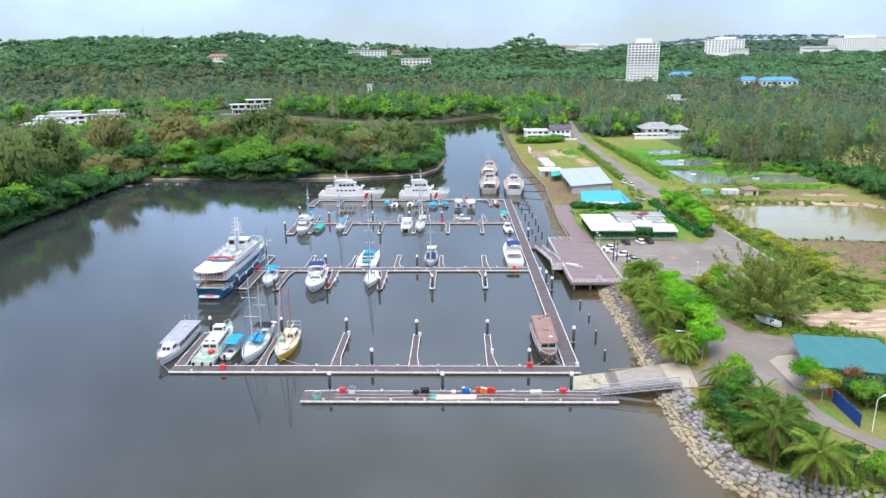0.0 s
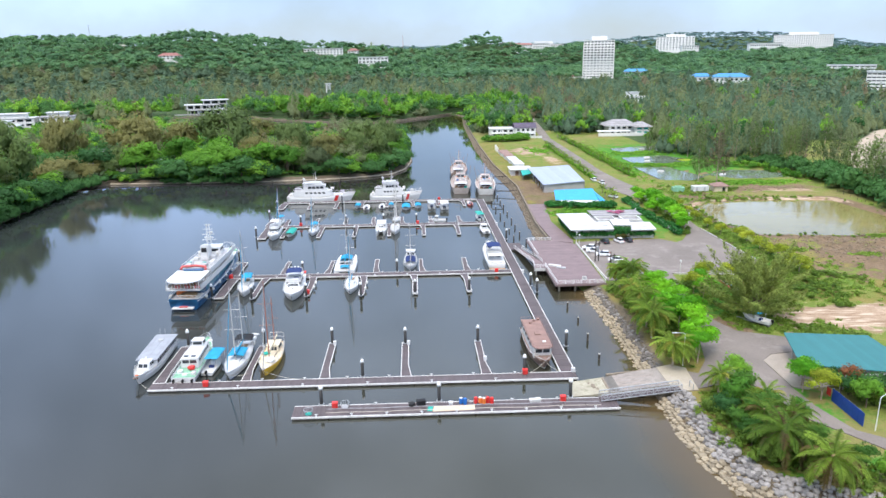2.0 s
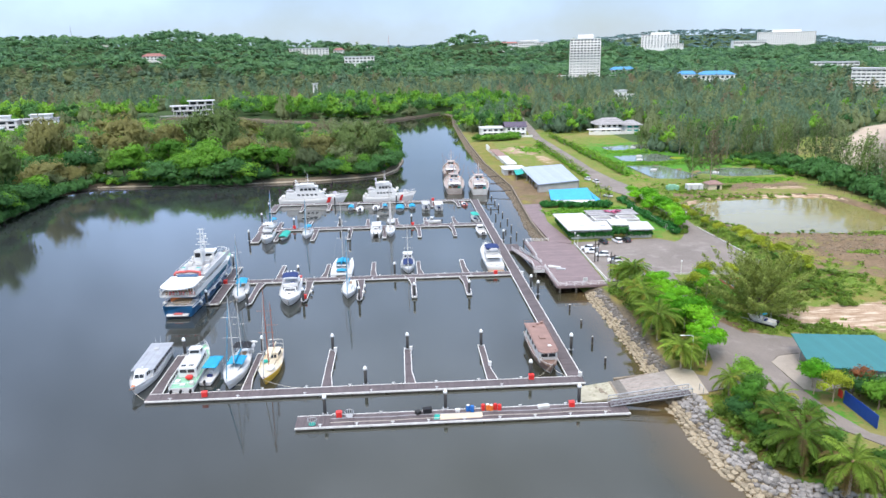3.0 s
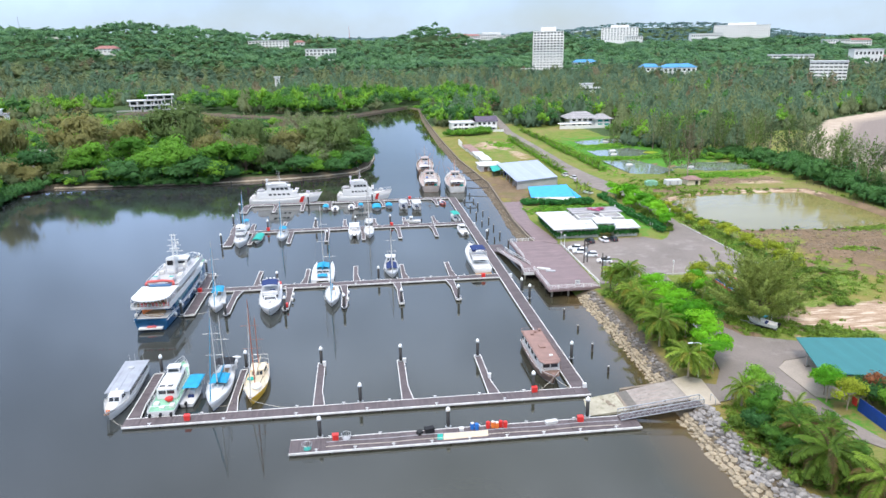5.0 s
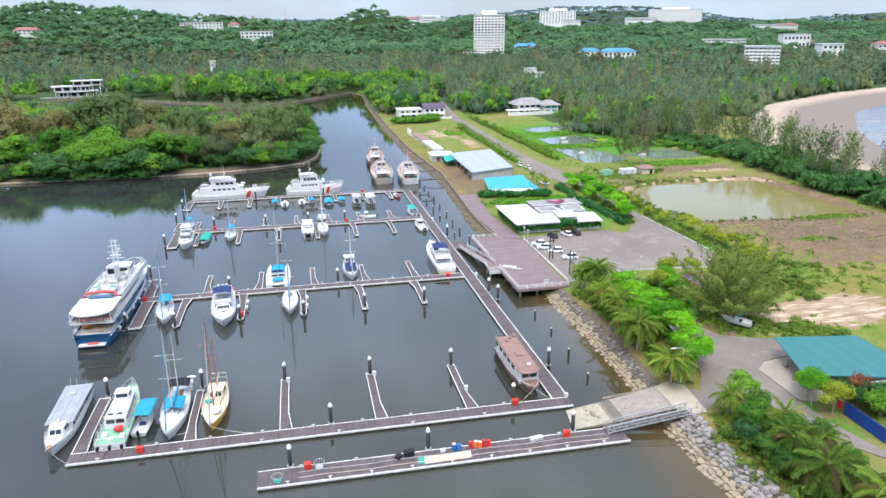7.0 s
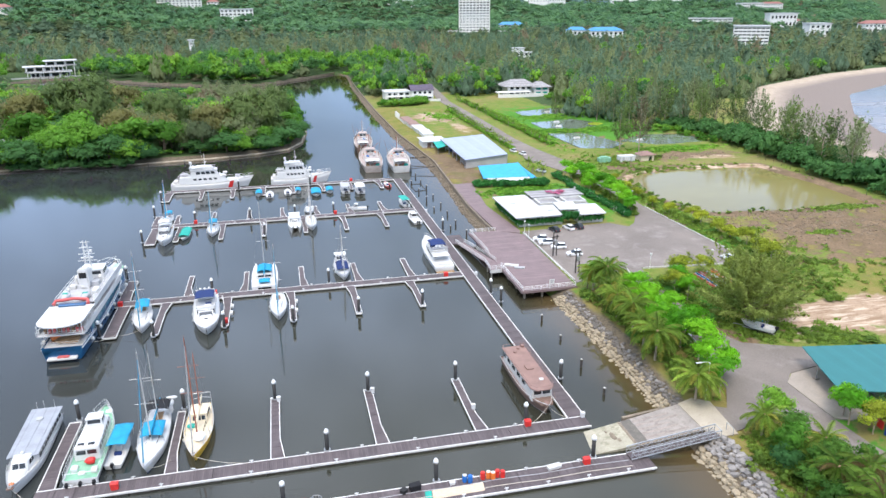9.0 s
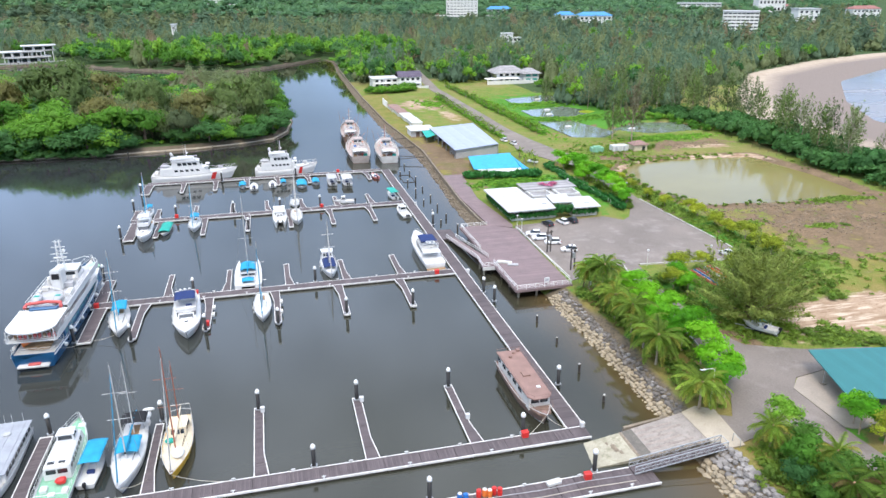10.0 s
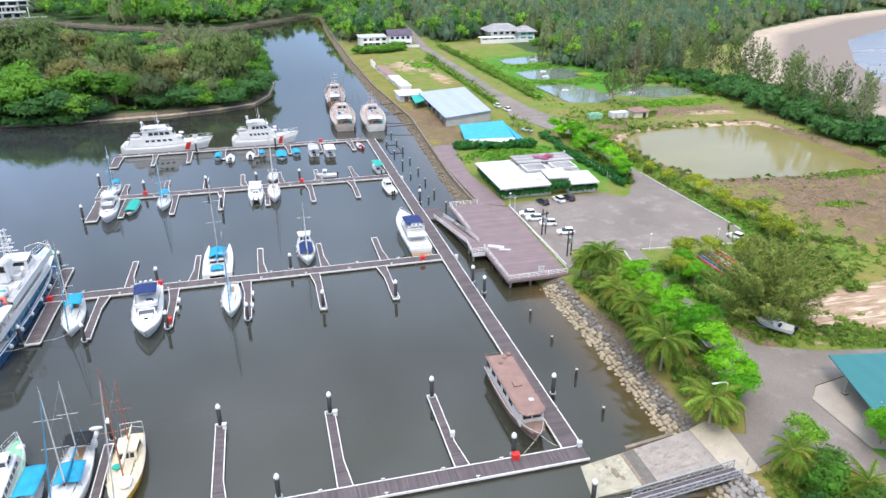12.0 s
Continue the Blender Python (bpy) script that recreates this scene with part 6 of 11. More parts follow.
rp = prism([(-2.1, -8.8), (2.1, -8.8), (2.0, 6.0), (1.2, 7.0), (-1.2, 7.0), (-2.0, 6.0)], 3.56, 3.68)
part("roof_deck", rp, "rose_roof", house_boat, "faded rose roof deck")
rim = bmesh.new()
loop = [(-2.05, -8.7), (2.05, -8.7), (1.95, 6.0), (1.2, 6.9), (-1.2, 6.9), (-1.95, 6.0), (-2.05, -8.7)]
chain([(x, y, 4.25) for x, y in loop], 0.03, 4, rim)
for (ax, ay), (bx, by) in zip(loop, loop[1:]):
    k = max(1, round(math.dist((ax, ay), (bx, by)) / 1.9))
    for i in range(k):
        x, y = ax + (bx - ax) * i / k, ay + (by - ay) * i / k
        tube((x, y, 3.65), (x, y, 4.25), 0.025, 0.025, 4, rim, False)
part("roof_rail", rim, "rose_roof", house_boat)
for x, y in ((-0.6, -7.6), (0.4, -6.4)):
    part("roof_vent", tube((x, y, 3.68), (x, y, 4.0), 0.35, 0.3, 10), "rose_roof", house_boat)
part("hatch", box(-0.8, 0.5, -1.2, 0.2, 3.68, 3.9, bevel=0.05), "rose_roof", house_boat)
part("hatch", box(-1.1, -0.4, 3.4, 4.0, 3.68, 3.85, bevel=0.04), "white", house_boat)
part("locker", box(-1.9, -1.3, -8.6, -7.9, 3.68, 4.1, bevel=0.04), "rose_roof", house_boat)
part("bow_rail", chain([(-1.9, 6.6, 2.8), (-1.3, 8.6, 3.0), (0, 9.3, 3.1), (1.3, 8.6, 3.0), (1.9, 6.6, 2.8)], 0.04, 5), "wood_hull", house_boat)
part("bow_platform", prism([(-1.7, 6.4), (1.7, 6.4), (1.0, 8.6), (-1.0, 8.6)], 1.7, 1.95), "wood_hull", house_boat, "worn wooden bow deck")

# second row
ship = thing("passenger_ship", "blue and white passenger ship with stacked decks and a lattice mast", "ship", "", pose(-85.9, 65.2, 0, 0, 0, -2.2))
g = hull(ship, 43, 8.2, 2.6, "blue_hull", sheer=2.2, full=2.8, stern=0.86, draft=1.0, rake=0.08, deck="white_dull", bulwark=0.5)
q, d1 = house(ship, "main_deckhouse", -15.5, 14.5, 7.7, 2.2, 4.7, 1.6, 0.0, 0.02, "blue_hull", wf=6.7, bevel=0.08)
panes(q, d1, 15, 0.36, 0.8, 0.03, 0.96, 0.3, 4, 3, "sea_glass")
for s_ in (-1, 1):
    part("side_bulwark", prism([(s_ * 4.02, -19.6), (s_ * 4.14, -19.6), (s_ * 4.14, 8), (s_ * 4.02, 8)], 4.6, 5.75), "white", ship, "white bulwark along the upper deck")
    for k in range(6):
        part("ball_fender", blob((s_ * 4.35, -17.5 + 5.6 * k, 2.3), (0.38, 0.38, 0.45), 0, 0, 2), "white_dull", ship, "round white fender")
        part("fender_line", tube((s_ * 4.3, -17.5 + 5.6 * k, 2.7), (s_ * 4.14, -17.5 + 5.6 * k, 4.7), 0.03, 0.03, 4), "rope", ship)
part("green_cover", blob((1.7, 15.2, 5.0), (1.5, 1.6, 0.6), 8, 0.2, 2), "pale_green", ship, "pale green net over the foredeck gear")
part("bow_arch", chain([(-2.6, 15.5, 4.6), (-2.4, 15.8, 6.6), (0, 16.4, 7.1), (2.4, 15.8, 6.6), (2.6, 15.5, 4.6)], 0.06, 5), "rail_white", ship)
part("upper_deck", prism([(-4.1, -20.6), (4.1, -20.6), (4.1, 8), (3.2, 14.2), (-3.2, 14.2), (-4.1, 8)], 4.72, 4.9), "white", ship)
q, d2 = house(ship, "upper_deckhouse", -10.5, 9.5, 6.0, 4.9, 7.1, 1.4, 0.0, 0.02, "white", wf=5.2, bevel=0.08)
panes(q, d2, 11, 0.4, 0.75, 0.04, 0.95, 0.4, 5, 3)
part("sun_deck", prism([(-3.6, -10.8), (3.6, -10.8), (3.6, 5), (2.7, 9.6), (-2.7, 9.6), (-3.6, 5)], 7.12, 7.28), "grey_roof", ship, "grey top deck")
q, br = house(ship, "bridge", 2.2, 7.0, 5.0, 7.28, 9.3, 1.0, 0.0, 0.04, "white", wf=4.4, roof="white")
panes(q, br, 3, 0.5, 0.85, 0.1, 0.9, 0.2, 5, 1)
aft = prism([(4.15 * math.cos(a), -19.4 + 3.0 * math.sin(a)) for a in [math.pi + math.pi * k / 14 for k in range(15)]] + [(4.15, -12.2), (-4.15, -12.2)], 7.1, 7.34)
part("aft_roof", aft, "white", ship, "broad white roof over the aft deck")
for x in (-3.9, 3.9):
    for y in (-20.8, -17.5, -14.2):
        part("roof_post", tube((x, y, 4.9), (x, y, 7.1), 0.09, 0.09, 6), "white", ship)
for y0_, z0_, w_ in ((-21.4, 4.95, 4.0), (-20.9, 2.6, 3.6)):
    br_ = bmesh.new()
    for k in (0.35, 0.7, 1.05):
        chain([(-w_, -11, z0_ + k), (-w_, y0_, z0_ + k), (w_, y0_, z0_ + k), (w_, -11, z0_ + k)], 0.035, 4, br_)
    part("deck_rail", br_, "rail_white", ship)
part("cargo", blob((0.5, -18.6, 3.0), (2.2, 1.4, 0.7), 7, 0.5, 3), "teak", ship, "stacked brown gear on the aft deck")
part("cargo", blob((-1.8, -17.4, 3.1), (1.2, 1.0, 0.7), 9, 0.5, 2), "orange", ship, "orange gear on the aft deck")
part("stern_ramp", box(-2.6, 2.6, -22.6, -21.4, 0.6, 1.0, bevel=0.08), "white_dull", ship)
part("stern_mat", box(-0.8, 1.2, -22.4, -21.6, 1.0, 1.25, bevel=0.06), "pink_red", ship)
part("blue_gate", box(-3.2, 3.2, -21.5, -21.35, 1.4, 2.7), "blue_hull", ship)
part("canvas_roll", chain([(-3.4, -11.9, 7.6), (-3.2, -11.0, 8.0), (0.2, -10.6, 8.1), (2.6, -10.9, 7.9), (3.0, -12.2, 7.6)], 0.33, 8), "pink_red", ship, "red canvas rolled over a frame")
part("blue_canvas_roll", box(-2.4, 2.6, -12.9, -11.9, 7.36, 7.75, bevel=0.12), "blue_hull", ship)
fun = prism([(-1.0, -3.4), (1.0, -3.4), (0.9, 0.2), (-0.9, 0.2)], 7.28, [11.6, 11.6, 11.0, 11.0])
bmesh.ops.bevel(fun, geom=fun.edges[:], offset=0.25, segments=2, affect="EDGES")
part("funnel", fun, "white", ship, "white funnel")
part("funnel_mark", box(-0.7, 0.7, -3.5, -3.36, 9.6, 10.8, bevel=0.05), "black", ship, "dark funnel mark")
tower_ = bmesh.new()
for sx in (-0.6, 0.6):
    for sy in (-0.4, 0.4):
        tube((sx, 1.4 + sy, 9.3), (sx * 0.5, 1.4 + sy * 0.5, 16.2), 0.07, 0.06, 5, tower_)
for k in range(7):
    z = 9.8 + k * 0.95
    tube((-0.55, 1.4, z), (0.55, 1.4, z + 0.6), 0.04, 0.04, 4, tower_)
    tube((0.55, 1.4, z), (-0.55, 1.4, z + 0.6), 0.04, 0.04, 4, tower_)
for z, w_ in ((11.8, 1.9), (13.3, 1.6), (14.7, 1.3), (15.9, 0.9)):
    tube((-w_, 1.4, z), (w_, 1.4, z), 0.07, 0.07, 5, tower_)
lm = part("lattice_mast", tower_, "rail_white", ship, "white lattice mast")
part("radar", box(-1.2, 1.2, 1.2, 1.6, 12.3, 12.6, bevel=0.06), "white", lm)
part("radar_dome", blob((0.9, 1.4, 13.9), (0.35, 0.35, 0.4), 0, 0, 2), "white", lm)
for x, y in ((-2.2, -8.4), (1.6, -8.6)):
    ob = part("tender_boat", blob((x, y, 7.9), (0.9, 1.9, 0.55), 3, 0.1, 2), "grey_roof", ship, "small grey tender")
    part("tender_seat", box(x - 0.5, x + 0.5, y - 0.3, y + 0.3, 8.2, 8.5, bevel=0.05), "teal_canvas", ob)
for y in (-6, -4.4):
    part("raft_canister", tube((-3.0, y - 0.5, 7.6), (-3.0, y + 0.5, 7.6), 0.32, 0.32, 9), "white", ship)
part("blue_cover", blob((-0.6, 11.4, 6.0), (1.1, 0.9, 0.7), 6, 0.2, 2), "blue_canvas", ship, "blue cover on the foredeck winch")
# gear on the top deck, chairs below the aft roof
for k in range(9):
    part("plastic_chair", box(-3.2 + 0.8 * k, -2.75 + 0.8 * k, -19.6, -19.1, 4.92, 5.75, bevel=0.06), "pink_red" if k % 3 else "teak", ship, "red-brown deck chair")
    if k < 7:
        part("plastic_chair", box(-2.6 + 0.8 * k, -2.15 + 0.8 * k, -17.3, -16.8, 4.92, 5.75, bevel=0.06), "teak", ship, "brown deck chair")
for y in (-10.4, -7.2, -4.0, -0.8):
    for s_ in (-1, 1):
        part("rail_post", tube((s_ * 3.5, y, 7.28), (s_ * 3.5, y, 8.3), 0.04, 0.04, 5), "rail_white", ship)
for s_ in (-1, 1):
    part("handrail", tube((s_ * 3.5, -10.6, 8.3), (s_ * 3.5, 2.0, 8.3), 0.045, 0.045, 5), "rail_white", ship)
    part("handrail", tube((s_ * 3.5, -10.6, 7.8), (s_ * 3.5, 2.0, 7.8), 0.035, 0.035, 5), "rail_white", ship)
    part("ventilator", chain([(s_ * 2.4, -0.4, 7.28), (s_ * 2.4, -0.4, 8.6), (s_ * 2.4, 0.1, 8.9)], 0.3, 8), "white_dull", ship)
    part("life_ring", chain([(s_ * 3.72, -6 + 0.35 * math.cos(a), 7.0 + 0.35 * math.sin(a)) for a in [math.tau * k / 10 for k in range(11)]], 0.08, 5), "orange", ship)
part("air_unit", box(0.9, 2.5, -2.2, -0.9, 7.28, 8.3, bevel=0.08), "grey_roof", ship, "grey air-conditioning unit")
part("air_unit", box(-2.9, -1.7, -3.4, -2.4, 7.28, 8.1, bevel=0.08), "white_dull", ship, "white air-conditioning unit")
part("locker", box(2.2, 3.2, -6.6, -4.0, 7.28, 8.0, bevel=0.08), "white", ship)
part("crane_jib", chain([(2.9, -9.4, 7.28), (2.9, -9.4, 9.6), (0.2, -8.8, 10.4)], 0.11, 6), "white_dull", ship)
part("boat_deck_locker", box(1.4, 2.8, 10.4, 12.0, 4.9, 6.1, bevel=0.1), "white", ship)
part("side_fascia", box(3.62, 3.8, -10.8, 12.0, 6.2, 7.5, bevel=0.04), "white", ship)
part("side_fascia", box(-3.8, -3.62, -10.8, 5.0, 6.2, 7.5, bevel=0.04), "white", ship)
guard(ship, 43, 8.2, g, 2.8, 0.86, 0.72, 0.99, 1.0, "rail_white", 12)
for s in (-1, 1):
    st_ = bmesh.new()
    chain([(s * (beam_at(i / 14, 2.8, 0.86) * 4.1 + 0.03), -21.5 + 43 * i / 14, g(i / 14) - 0.45) for i in range(14)], 0.12, 4, st_)
    part("white_stripe", st_, "white", ship)
    for k in range(12):
        v = 0.12 + 0.055 * k
        part("porthole", blob((s * (beam_at(v, 2.8, 0.86) * 4.1 * 0.97), -21.5 + 43 * v, 1.55), (0.12, 0.24, 0.24), 0, 0, 1), "glass", ship)

sail_yacht(pose(-75.0, 58.0, 0, 0, 0, 186), "white sailing yacht with a blue cockpit cover", 14.4, 3.9, 15.0, "blue_canvas", dodger="blue_canvas", deck="white_dull")
motor_yacht(pose(-62.0, 56.4, 0, 0, 0, 184.5), "white flybridge motor yacht with a navy canvas top", 19.6, 5.4)
catamaran(pose(-50.2, 77.0, 0), "white sailing catamaran with sky-blue canvas covers", 15.0, 6.3, "blue_canvas", 17.5)
sail_yacht(pose(-47.2, 57.6, 0, 0, 0, 180), "slim white sailing yacht with blue sail cover", 13.4, 3.6, 14.4, "blue_canvas", deck="white")
s4 = sail_yacht(pose(-31.6, 77.2, 0, 0, 0, 180), "white sailing yacht with navy covers and a pilothouse", 14.4, 3.9, 11.4, "navy", dodger=None)
q, ph = house(s4, "pilothouse", -6.6, -3.6, 2.9, 1.1, 3.0, 0.7, 0.1, 0.06, "white", wf=2.6, roof="white")
panes(q, ph, 3, 0.5, 0.85, 0.1, 0.85, 0.2, 3, 2)
awning(s4, -2.6, 3.4, 2.9, 1.9, "navy", 0.1, 0.45, "deck_cover", label="navy canvas deck cover")
motor_yacht(pose(-7.1, 82.2, 0, 0, 0, 0.6), "large white flybridge motor yacht with navy canvas beside the walkway", 22.5, 5.4)

# third row
motor_yacht(pose(-78.0, 115, 0, 0, 0, 183), "white motor yacht with pale canvas top", 16.5, 4.2, canvas="white_dull")
sail_yacht(pose(-79.4, 132.4, 0, 0, 0, 180), "small white sailing yacht with blue cover", 9.5, 2.9, 12.5, "blue_canvas", dodger="blue_canvas")
small_boat(pose(-72.9, 116.4, 0, 0, 0, 178), "small dark boat under a teal cover", 10.5, 3.0, cover="teal_canvas", console=False)
sail_yacht(pose(-65.3, 118.4, 0, 0, 0, 181), "small white sailing yacht with blue canvas", 12.0, 3.3, 12.5, "blue_canvas", dodger="blue_canvas")
catamaran(pose(-41.9, 118.4, 0, 0, 0, 180), "white power catamaran with a hard top", 13.5, 4.2, "white_dull")
sail_yacht(pose(-37.1, 118.2, 0, 0, 0, 180), "white sailing yacht with bare mast", 13.6, 3.3, 15.0, "white_dull", deck="white_dull")
sail_yacht(pose(-36.9, 133.0, 0, 0, 0, 178), "small white sailing yacht with bare mast", 9.0, 2.9, 14.5, "white_dull")
small_boat(pose(-21.9, 131.6, 0, 0, 0, 84), "small white motor cruiser", 6.2, 2.6, cabin=True)
small_boat(pose(-6.2, 116.6, 0, 0, 0, 4), "white cabin boat beside the walkway", 11.0, 3.0, cabin=True, motors=2)
small_boat(pose(-6.3, 134.4, 0, 0, 0, 6), "small boat with a teal canopy", 8.5, 2.6, canopy="teal_canvas")

# farthest row
def patrol(m, label, L, B):
    p = thing("patrol_boat", label, "patrol boat", "patrol boats", m)
    D = 2.0
    g = hull(p, L, B, D, "white", sheer=1.5, full=2.4, stern=0.9, draft=0.8, rake=0.08, deck="white_dull", bulwark=0.2)
    q, d1 = house(p, "deckhouse", -L * 0.4, L * 0.22, B * 0.8, 1.8, 4.2, 2.4, 0.2, 0.06, "white", wf=B * 0.62, bevel=0.14)
    panes(q, d1, 5, 0.55, 0.8, 0.3, 0.85, 0.4, 3, 2)
    q, br_ = house(p, "bridge", -L * 0.26, L * 0.1, B * 0.66, 4.1, 6.2, 1.4, 0.3, 0.08, "white", wf=B * 0.5, roof="white", over=0.3)
    panes(q, br_, 4, 0.4, 0.8, 0.2, 0.92, 0.2, 4, 2)
    part("hardtop", box(-B * 0.3, B * 0.3, -L * 0.27, -L * 0.1, 6.9, 7.02, bevel=0.05), "white", p)
    poles(p, [(s * B * 0.27, k * L) for s in (-1, 1) for k in (-0.26, -0.11)], 6.0, 6.9, 0.06)
    m_ = mast(p, -L * 0.08, 6.0, 5.0, "rail_white", 0.1, (0.35, 0.6), 1.1)
    part("radar", box(-0.9, 0.9, -L * 0.08 + 0.15, -L * 0.08 + 0.5, 8.4, 8.65, bevel=0.05), "white", m_)
    part("aerial", tube((1.1, -L * 0.1, 6.9), (1.1, -L * 0.11, 12.5), 0.03, 0.015, 4), "mast", p)
    part("aerial", tube((-1.1, -L * 0.1, 6.9), (-1.2, -L * 0.11, 11.2), 0.03, 0.015, 4), "mast", p)
    part("tender_boat", blob((0, -L * 0.34, 4.75), (1.0, 1.7, 0.5), 2, 0.1, 2), "grey_roof", p, "grey rigid inflatable on the aft cabin roof")
    for s in (-1, 1):
        part("handrail", chain([(s * B * 0.36, -L * 0.38, 4.2), (s * B * 0.36, -L * 0.38, 5.1), (s * B * 0.34, -L * 0.28, 5.1), (s * B * 0.34, -L * 0.28, 4.2)], 0.05, 5), "rail_white", p)
        part("raft_canister", tube((s * B * 0.36, L * 0.12, 4.5), (s * B * 0.36, L * 0.17, 4.5), 0.35, 0.35, 9), "white", p)
        part("wing_light", blob((s * B * 0.28, L * 0.02, 6.6), (0.25, 0.25, 0.25), 0, 0, 1), "grey_roof", p)
    part("radar_arch", chain([(-B * 0.3, -L * 0.22, 6.1), (-B * 0.24, -L * 0.25, 8.0), (B * 0.24, -L * 0.25, 8.0), (B * 0.3, -L * 0.22, 6.1)], 0.14, 6), "white", p)
    part("satellite_dome", blob((0.6, -L * 0.25, 8.5), (0.5, 0.5, 0.5), 0, 0, 2), "white", p, smooth=True)
    part("deck_gun_cover", blob((0, L * 0.3, 3.6), (0.5, 0.9, 0.6), 3, 0.2, 2), "grey_roof", p, "grey canvas cover on the foredeck")
    part("anchor_winch", box(-0.5, 0.5, L * 0.37, L * 0.4, 2.9, 3.4, bevel=0.08), "steel", p)
    part("crane", chain([(1.4, -L * 0.34, 1.9), (1.4, -L * 0.34, 4.0), (0.2, -L * 0.42, 4.3)], 0.12, 6), "white_dull", p)
    for s in (-1, 1):
        bm = bmesh.new()
        v0_, v1_ = 0.68, 0.73
        a = []
        for v, z in ((v0_, 0.4), (v1_, 0.4), (v1_ + 0.03, g(v1_) - 0.1), (v0_ + 0.03, g(v0_) - 0.1)):
            wl = beam_at(v, 2.4, 0.9) * B / 2 * (0.80 + 0.2 * (z / g(v)))
            a.append(Vector((s * (wl + 0.03), -L / 2 + L * v, z)))
        o = Vector((s * 0.06, 0, 0))
        solid(bm, [x - o for x in a] + [x + o for x in a], [(3, 2, 1, 0), (4, 5, 6, 7), (0, 1, 5, 4), (1, 2, 6, 5), (2, 3, 7, 6), (3, 0, 4, 7)])
        bmesh.ops.recalc_face_normals(bm, faces=bm.faces)
        part("hull_stripe", bm, "red", p, "red slanting hull stripe")
    guard(p, L, B, g, 2.4, 0.9, 0.5, 0.985, 0.9, "rail_white", 9)
    q, fb = house(p, "flybridge", -L * 0.2, L * 0.02, B * 0.5, 6.2, 7.3, 0.8, 0.2, 0.05, "white", wf=B * 0.42, bevel=0.08)
    for s in (-1, 1):
        part("bridge_rail", chain([(s * B * 0.33, -L * 0.26, 6.3), (s * B * 0.33, -L * 0.26, 7.2), (s * B * 0.3, L * 0.03, 7.2), (s * B * 0.3, L * 0.03, 6.3)], 0.05, 5), "rail_white", p)
        for k in range(5):
            part("deck_rail_post", tube((s * B * 0.44, -L * 0.46 + 1.1 * k, 2.0), (s * B * 0.44, -L * 0.46 + 1.1 * k, 3.0), 0.04, 0.04, 5), "rail_white", p)
        part("stern_rail", tube((s * B * 0.44, -L * 0.47, 3.0), (s * B * 0.44, -L * 0.46 + 4.6, 3.0), 0.04, 0.04, 5), "rail_white", p)
    part("stern_locker", box(-B * 0.25, B * 0.25, -L * 0.47, -L * 0.42, 2.0, 3.0, bevel=0.08), "white_dull", p)
    p.scale = (1, 1, 1.12)
    return p


patrol(pose(-69.0, 173.3, 0, 0, 0, -91), "large white patrol boat with a red hull stripe", 28.5, 6.6)
patrol(pose(-37.8, 173.0, 0, 0, 0, -91), "smaller white patrol boat with a red hull stripe", 22, 5.8)
for x, y, L, cov, can, lab in ((-53.0, 158.2, 6.5, "blue_canvas", None, "small boat under a blue cover"), (-49.3, 156.4, 7.5, None, None, "small white open boat with twin outboards"),
                               (-43.2, 158.0, 7.0, None, None, "small white open boat with twin outboards"), (-39.6, 158.4, 5.5, "blue_canvas", None, "little boat under a blue cover"),
                               (-33.6, 154.6, 9.5, "blue_canvas", None, "boat under a large blue cover"), (-28.8, 156.6, 7.0, "blue_canvas", None, "small boat under a blue cover"),
                               (-23.4, 156.6, 9.0, None, "grey_roof", "grey open boat with a pale canopy"), (-18.4, 155.4, 9.5, None, "white_dull", "white open boat with a pale canopy")):
    small_boat(pose(x, y, 0, 0, 0, 180 if cov else 0), lab, L, L * 0.36, cover=cov, canopy=can, motors=2, console=not cov)
small_boat(pose(-7.9, 160.2, 0, 0, 0, 8), "small faded red open boat", 6.0, 2.0, hull_mat="pink_red", console=True)


